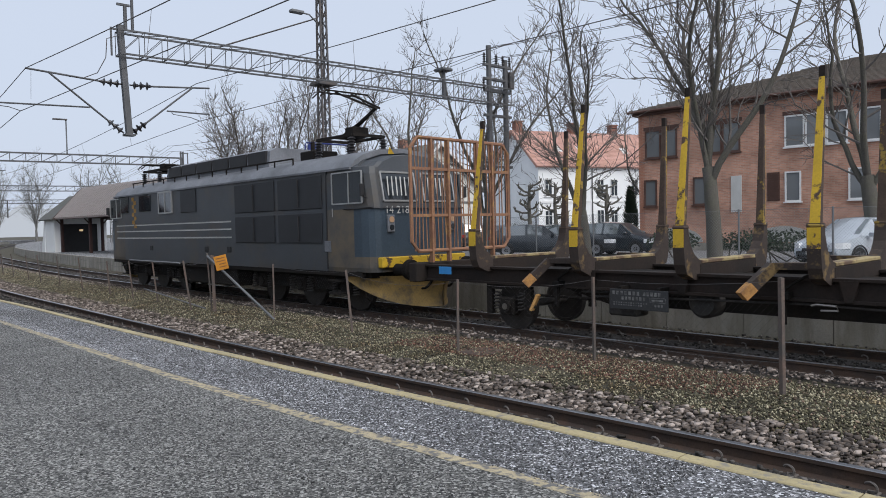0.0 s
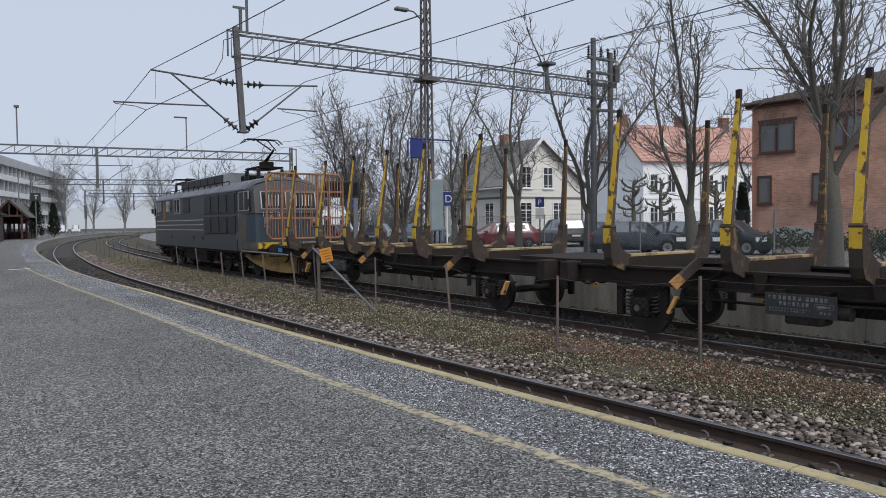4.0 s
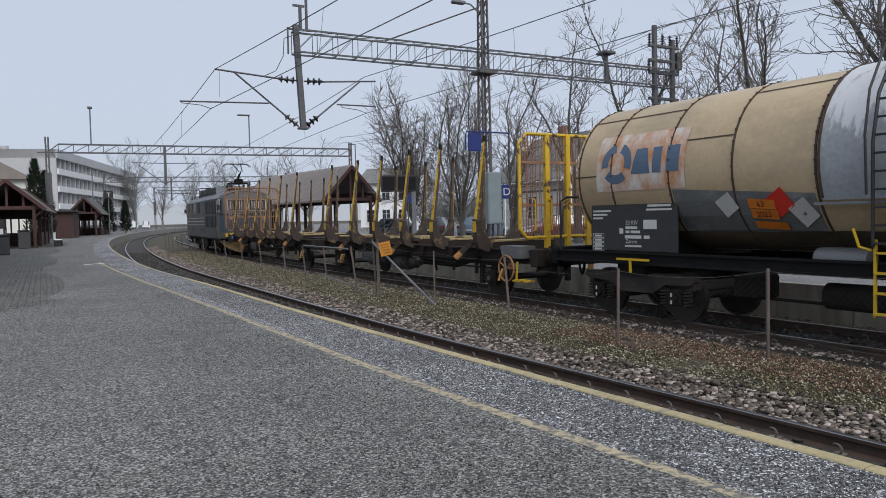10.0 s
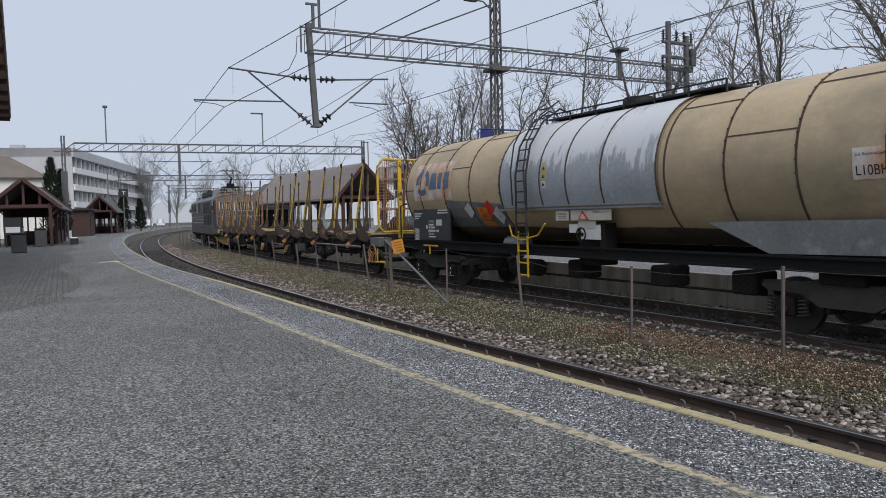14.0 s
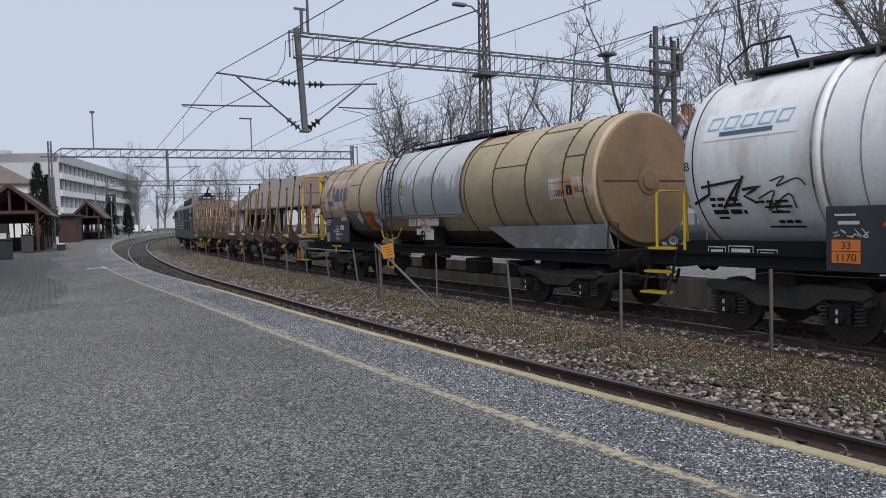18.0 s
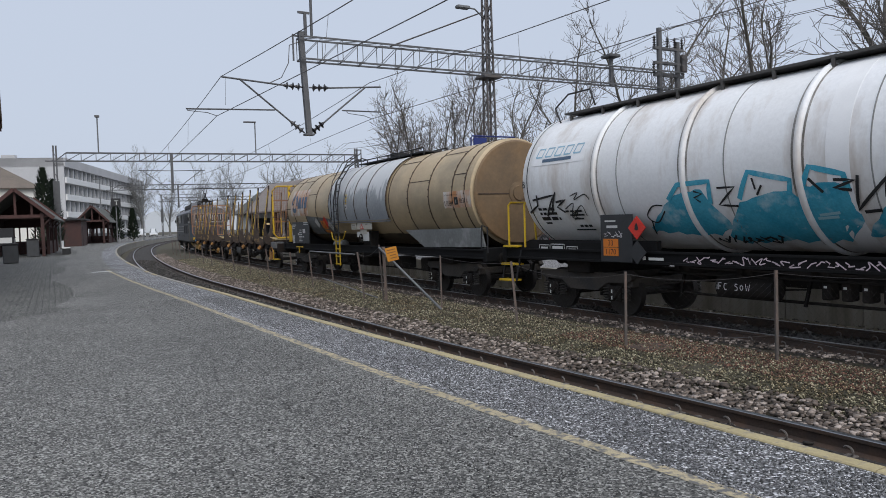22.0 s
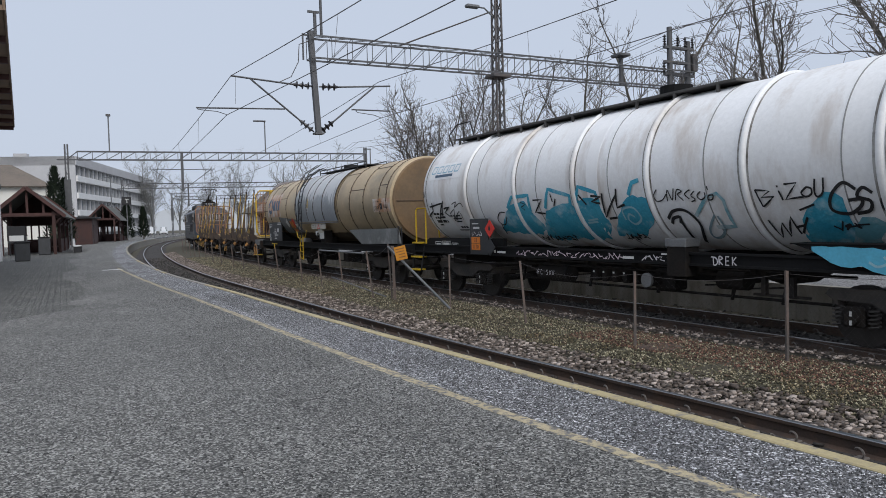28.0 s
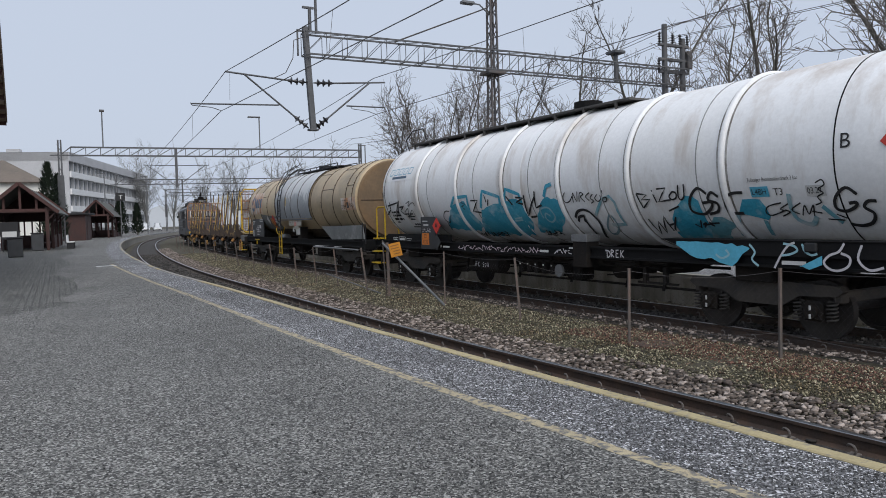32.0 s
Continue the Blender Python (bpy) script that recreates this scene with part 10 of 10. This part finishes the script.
def near_mesh():
    """The slack netting on the fence between the tracks."""
    m = M()
    for i in range(len(POSTS) - 12):
        (s0, o0, d0, z0, e0), (s1, o1, d1, z1, e1) = POSTS[i], POSTS[i + 1]
        if s1 - s0 < 1:
            continue
        n = int((s1 - s0) / 0.09)
        for k in range(n):
            for sg in (1, -1):
                f0, f1 = k / n, k / n + sg * 0.95 / (s1 - s0)
                f1 = min(max(f1, 0), 1)
                t = abs(f1 - f0) * (s1 - s0)
                p = SO(s0 + (s1 - s0) * f0, o0 + (o1 - o0) * f0, -0.5)
                q = SO(s0 + (s1 - s0) * f1, o0 + (o1 - o0) * f1, -0.5 + t * 1.05)
                d = Vector((0, 0, 0.001))
                m.add([p - d, q - d, q + d, p + d], [(0, 1, 2, 3)])
    solid("fence_netting", m, DARKSTEEL, "slack dark wire netting on the track fence", "netting", kind="stuff")


MANHOLE = material("dark_rusty_iron", (0.04, 0.026, 0.02), 0.85, vary=0.35, scale=6, fine=40, bump=0.3, tint=(0.09, 0.06, 0.045))
SCREEN = material("matt_black_screen", (0.012, 0.012, 0.014), 0.7, vary=0.2, spec=0.2)
BLUEPAINT = material("blue_enamel", (0.015, 0.03, 0.16), 0.5, vary=0.12)
GREENGREY = material("grey_green_cabinet", (0.2, 0.25, 0.26), 0.55, vary=0.12, scale=1.5)


def post_sign(name, label, az, d, z0, z1, w, mat, pole, text=None):
    p = at(az, d, -0.05)
    g = thing(name, label, "sign", turned(p.x, p.y, p.z, -radians(az)))
    part("post", M().cyl((0, 0.03, 0), (0, 0.03, z1), 0.035, n=8), pole, g)
    pl = part("plate", M().box(-w / 2, w / 2, -0.03, 0.0, z0, z1, 0.006), mat, g)
    if text:
        letters(text, (z1 - z0) * 0.75, lambda a, b: Vector((-w * 0.24 + a, -0.034, z0 + (z1 - z0) * 0.24 + b)), "letter", LABELPALE, pl)
    return g


def signs():
    post_sign("platform_sign", "dark blue platform letter sign on a white post", 5.6, 34.0, 2.3, 2.95, 0.42, BLUEPAINT, WHITE, "D")
    g = post_sign("parking_sign", "blue parking sign with a white plate below", 12.85, 37.5, 2.25, 2.75, 0.45, BLUEPAINT, DARKSTEEL, "P")
    part("lower_plate", M().box(-0.22, 0.22, -0.03, 0.0, 1.65, 2.2), LABELPALE, g)
    post_sign("blue_sign", "small blue traffic sign on a thin grey post", -2.0, 44.0, 2.4, 2.95, 0.42, BLUEPAINT, DARKSTEEL)
    # hanging blue board on the mast
    p = SO(16.85, -9.55)
    g = thing("blue_board", "dark blue square board hung from a bracket on the mast", "sign", along(16.85, -9.55))
    part("board", M().box(-0.4, -0.36, 0.4, 1.0, 3.95, 4.65, 0.03), BLUEPAINT, g)
    part("bracket", M().tube([(-0.38, -0.9, 4.7), (-0.38, 1.05, 4.7), (-0.38, 1.1, 4.6), (-0.38, 1.1, 4.0)], 0.03, 6), BLUEPAINT, g)
    g = thing("cable_cabinet", "tall grey-green cabinet strapped to the mast", "cabinet", along(16.85, -9.55))
    part("body", M().box(-0.65, -0.3, -0.32, 0.3, 1.15, 3.15, 0.02), GREENGREY, g)
    part("door", M().box(-0.67, -0.65, -0.28, 0.26, 1.2, 3.1, 0.005), GREENGREY, g)
    part("leg", M().box(-0.6, -0.52, -0.25, -0.17, -0.03, 1.15).box(-0.6, -0.52, 0.15, 0.23, -0.03, 1.15), DARKSTEEL, g)
    part("conduit", M().cyl((-0.4, 0.0, 3.1), (-0.3, 0.0, 4.6), 0.05, n=8), DARKSTEEL, g)
    # departure display
    p = at(-2.65, 38.0, -0.03)
    g = thing("departure_display", "black departure display on a grey post", "display", turned(p.x, p.y, p.z, radians(2.65)))
    part("housing", M().box(-0.95, 0.95, -0.15, 0.15, 2.85, 3.7, 0.03), BLACK, g)
    part("screen", M().box(-0.85, 0.85, -0.17, -0.15, 2.95, 3.6), SCREEN, g)
    part("post", M().box(0.62, 0.85, -0.1, 0.1, 0, 2.9, 0.02), STEEL, g)
    # lamp on the mast, lamps on the far portal
    g = thing("mast_lamp", "slim grey street lamp on the lattice mast", "street lamp", along(16.85, -9.55))
    part("arm", M().tube([(0, 0.1, 9.3), (-0.1, 0.6, 9.6), (-0.1, 0.95, 9.62)], 0.03, 6), STEEL, g)
    part("head", M().box(-0.2, 0.05, 0.85, 1.4, 9.56, 9.68, 0.03), STEEL, g)
    for o, top, off in ((4.1, 12.07, 0.0), (-10.12, 11.9, -0.6)):
        g = thing("portal_lamp", "slim lamp post standing on the portal beam", "street lamp", along(66.6, o), group="portal lamps")
        part("post", M().cyl((0, 0, 8.7), (0, 0, top), 0.06, n=8), STEEL, g)
        part("head", M().box(-0.15, 0.15, -0.2, 0.2, top - 0.05, top + 0.15, 0.02) if not off else M().box(-0.15, 0.15, -0.1, 1.1, top - 0.05, top + 0.07, 0.02), DARKSTEEL, g)
    for az, d, h in ((-24.85, 112.0, 8.8), (-22.1, 130.0, 9.5), (-6.0, 95.0, 11.0)):
        p = at(az, d)
        g = thing("lamp_post", "tall slim grey lamp post", "street lamp", turned(p.x, p.y, 0, 0), group="lamp posts")
        part("post", M().cyl((0, 0, 0), (0, 0, h), 0.11, 0.07, 8), STEEL, g)
        part("head", M().box(-0.9, 0.1, -0.12, 0.12, h - 0.05, h + 0.06, 0.02), STEEL, g)
    p = at(-23.86, 100.0)
    g = thing("track_sign", "black square sign with a white letter on a mast", "sign", turned(p.x, p.y, 0, radians(23.86)))
    part("post", M().cyl((0, 0.1, 0), (0, 0.1, 5.4), 0.06, n=8), STEEL, g)
    pl = part("plate", M().box(-0.55, 0.55, -0.1, 0, 4.6, 5.6, 0.03), BLACK, g)
    letters("T", 0.75, lambda a, b: Vector((-0.18 + a, -0.105, 4.82 + b)), "letter", LABELPALE, pl)
    # manhole between the tracks
    p = Vector((3.18, 11.15, -0.55))
    g = thing("manhole_cover", "rusty round manhole cover in the gravel", "manhole cover", Matrix.Translation(p))
    part("cover", M().lathe([(0.02, 0.008), (0.1, 0.012), (0.11, 0.005), (0.2, 0.006), (0.21, 0.012), (0.27, 0.012), (0.29, 0.0), (0.29, -0.1), (0.02, -0.1)], 28, "z"), MANHOLE, g)
    part("ring", M().lathe([(0.3, 0.014), (0.335, 0.01), (0.335, -0.15), (0.3, -0.15)], 28, "z"), MANHOLE, g)


# ---- loose stones ----
def stones_material(name, a, b, c, patches=()):
    mt = bpy.data.materials.new(name)
    mt.use_nodes = True
    nt = mt.node_tree
    bs = nt.nodes["Principled BSDF"]
    bs.inputs["Roughness"].default_value = 0.9
    ge = nt.nodes.new("ShaderNodeNewGeometry")
    rp = nt.nodes.new("ShaderNodeValToRGB")
    rp.color_ramp.elements[0].color = (*a, 1)
    rp.color_ramp.elements[1].color = (*c, 1)
    e = rp.color_ramp.elements.new(0.6)
    e.color = (*b, 1)
    nt.links.new(ge.outputs["Random Per Island"], rp.inputs[0])
    src = rp.outputs[0]
    for colour, scale, level in patches:
        no = nt.nodes.new("ShaderNodeTexNoise")
        no.inputs["Scale"].default_value, no.inputs["Detail"].default_value, no.inputs["Roughness"].default_value = scale, 5, 0.65
        nt.links.new(ge.outputs["Position"], no.inputs["Vector"])
        mr = nt.nodes.new("ShaderNodeMapRange")
        mr.inputs["From Min"].default_value, mr.inputs["From Max"].default_value = level - 0.05, level + 0.05
        nt.links.new(no.outputs["Fac"], mr.inputs["Value"])
        mx = nt.nodes.new("ShaderNodeMix")
        mx.data_type, mx.blend_type = "RGBA", "MULTIPLY"
        nt.links.new(mr.outputs[0], mx.inputs[0])
        nt.links.new(src, mx.inputs[6])
        mx.inputs[7].default_value = (*colour, 1)
        src = mx.outputs[2]
    nt.links.new(src, bs.inputs["Base Color"])
    return mt


BEDO = [-3.55, -3.0, -2.5, -2.0, -1.5, -1.0, -0.6]
BEDZ = [-0.7, -0.62, -0.57, -0.55, -0.56, -0.6, -0.68]


def scatter(name, label, mat, n, s0, s1, bands, lo, hi, seed, power=1.6, bed=False, chip=False, off=None):
    """Many small stones; more of them towards s0's near end. bands: (offset from, to, height from, to, weight)."""
    rng = np.random.default_rng(seed)
    ws = np.array([b[4] for b in bands], float)
    pick = rng.choice(len(bands), n, p=ws / ws.sum())
    B = np.array([b[:4] for b in bands])[pick]
    f = rng.random(n)
    o = B[:, 0] + (B[:, 1] - B[:, 0]) * f
    z = B[:, 2] + (B[:, 3] - B[:, 2]) * f
    s = s0 + (s1 - s0) * rng.random(n) ** power
    size = lo + (hi - lo) * rng.random(n) ** 1.7
    if off:
        grid = np.linspace(-40, 70, 221)
        o = o + np.interp(s, grid, [off(q) for q in grid])
    a = TH0 - s / RAD
    z = np.interp(o, BEDO, BEDZ) + 0.004 if bed else z
    base = np.stack([CX + (RAD + o) * np.cos(a), CY + (RAD + o) * np.sin(a), z + size * 0.22], 1)
    cube = np.array([(x, y, q) for q in (-1, 1) for y in (-1, 1) for x in (-1, 1)], float)
    quad = np.array([(0, 2, 3, 1), (4, 5, 7, 6), (0, 1, 5, 4), (2, 6, 7, 3), (0, 4, 6, 2), (1, 3, 7, 5)])
    if chip:
        cube = np.array([(1.2, 0, 0), (-0.6, 1.1, 0), (-0.6, -1.1, 0), (0, 0, 1), (0, 0, -1)], float)
        quad = np.array([(0, 1, 3), (1, 2, 3), (2, 0, 3), (1, 0, 4), (2, 1, 4), (0, 2, 4)])
    nv, nf = len(cube), quad.shape[1]
    v = cube[None] * (0.5 + 0.5 * rng.random((n, nv, 1))) + rng.normal(0, 0.22, (n, nv, 3))
    v *= np.array([1.0, 0.8, 0.9 if chip else 0.55]) * (size / 2)[:, None, None]
    t = rng.random(n) * 6.283
    c, q = np.cos(t)[:, None], np.sin(t)[:, None]
    x, y = v[..., 0] * c - v[..., 1] * q, v[..., 0] * q + v[..., 1] * c
    v = np.stack([x, y, v[..., 2]], -1) + base[:, None]
    v = v.reshape(-1, 3)
    fs = (quad[None] + (np.arange(n) * nv)[:, None, None]).reshape(-1, nf)
    me = bpy.data.meshes.new(name)
    me.vertices.add(len(v))
    me.vertices.foreach_set("co", v.ravel())
    me.loops.add(fs.size)
    me.loops.foreach_set("vertex_index", fs.ravel().astype(np.int32))
    me.polygons.add(len(fs))
    me.polygons.foreach_set("loop_start", np.arange(0, fs.size, nf, dtype=np.int32))
    me.update()
    me.validate()
    me.materials.append(mat)
    tagged(new(name, me), label, "gravel", kind="stuff")


def stones():
    big = stones_material("mixed_ballast_stone", (0.04, 0.031, 0.026), (0.15, 0.12, 0.1), (0.46, 0.39, 0.345))
    dark = stones_material("dark_ballast_stone", (0.02, 0.018, 0.017), (0.05, 0.045, 0.04), (0.17, 0.155, 0.14))
    moss = stones_material("mossy_gravel", (0.02, 0.017, 0.01), (0.135, 0.122, 0.07), (0.52, 0.47, 0.33), (((0.8, 0.68, 0.56), 0.9, 0.6), ((0.55, 0.55, 0.52), 2.6, 0.57)))
    brown = stones_material("brown_gravel", (0.03, 0.02, 0.014), (0.12, 0.082, 0.056), (0.3, 0.22, 0.155))
    rusty = stones_material("rusty_gravel", (0.022, 0.012, 0.009), (0.1, 0.046, 0.031), (0.25, 0.13, 0.09))
    scatter("ballast_stones", "loose grey and pinkish ballast stones beside the rail", big, 24000, -9, 60, [(-0.08, -0.75, -0.7, -0.62, 3), (-0.75, -1.05, -0.62, -0.59, 0.7)], 0.035, 0.085, 1, off=NEAR)
    scatter("track_stones", "dark stones between rail and platform", dark, 9000, -8, 50, [(0.1, 1.4, -0.7, -0.7, 2), (1.55, 2.28, -0.72, -0.72, 1)], 0.03, 0.08, 2, off=NEAR)
    scatter("far_track_stones", "dark stones in the far track", dark, 9000, -9, 60, [(-4.4, -5.65, -0.7, -0.7, 3), (-5.85, -7.1, -0.7, -0.72, 2)], 0.03, 0.08, 3, off=FAR)
    scatter("pale_stones", "pale stones along the far track", big, 8000, -9, 60, [(-4.15, -3.45, -0.69, -0.62, 3), (-3.45, -2.9, -0.62, -0.58, 0.6)], 0.025, 0.07, 4, off=FAR)
    scatter("mossy_gravel", "fine mossy gravel on the strip between the tracks", moss, 110000, -9, 45, [(-0.75, -1.5, 0, 0, 2), (-1.5, -3.4, 0, 0, 4)], 0.02, 0.05, 5, 1.9, True, True)
    scatter("brown_gravel", "loose brown gravel and dead leaves between the tracks", brown, 9000, -9, 40, [(-0.75, -1.5, 0, 0, 2), (-1.5, -3.4, 0, 0, 4)], 0.024, 0.06, 6, 1.9, True, True)
    chip = stones_material("loose_chipping", (0.02, 0.02, 0.02), (0.13, 0.13, 0.13), (0.4, 0.4, 0.4))
    scatter("platform_chippings", "loose blue-grey chippings strewn on the platform", chip, 42000, -5.2, 9.0, [(2.36, 3.2, 0, 0, 3), (3.48, 4.6, 0, 0, 2), (4.6, 7.5, 0, 0, 2)], 0.008, 0.022, 8, 1.3, False, True)
    scatter("brown_patch", "patch of rusty brown gravel round the manhole", rusty, 9000, -3.6, 2.6, [(-1.55, -2.2, 0, 0, 2), (-2.2, -3.3, 0, 0, 4)], 0.02, 0.055, 7, 1.0, True, True)


def distance():
    """The misty skyline far off: a pale uneven line of woods and roofs all round."""
    m, rnd = M(), random.Random(77)
    n, R = 900, 900.0
    low, high = [], []
    for i in range(n + 1):
        a = 2 * math.pi * i / n
        j = i % n
        h = 26 + 12 * noise.noise(Vector((math.cos(a) * 6, math.sin(a) * 6, 0))) + 9 * noise.noise(Vector((math.cos(a) * 40, math.sin(a) * 40, 3))) + 4 * noise.noise(Vector((math.cos(a) * 200, math.sin(a) * 200, 7)))
        low.append((R * math.cos(a), R * math.sin(a), -2))
        high.append((R * math.cos(a), R * math.sin(a), max(8, h)))
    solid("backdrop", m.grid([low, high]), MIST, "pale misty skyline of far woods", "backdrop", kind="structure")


# the skyline glows: distance haze is put into this emitted colour
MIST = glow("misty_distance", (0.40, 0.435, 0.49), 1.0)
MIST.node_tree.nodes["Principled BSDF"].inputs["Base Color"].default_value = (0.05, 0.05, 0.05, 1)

trees()
distance()
cars()
mesh_fence()
near_mesh()
signs()
stones()


train()
ground_sheets()
platform_edge()
far_edge()
track(T1, "track_near", -38, 180, NEAR)
track(T2, "track_far", -40, 180, FAR)
gantry_near()
gantry_plain(66.6, 7.7, -20.4, 8.0, (-2.2,))
gantry_plain(118.0, 7.7, -20.4, 8.0, (-2.2,))
gantry_plain(170.0, 7.7, -20.4, 8.0, (-2.2,))
wires()
fence()
motions()
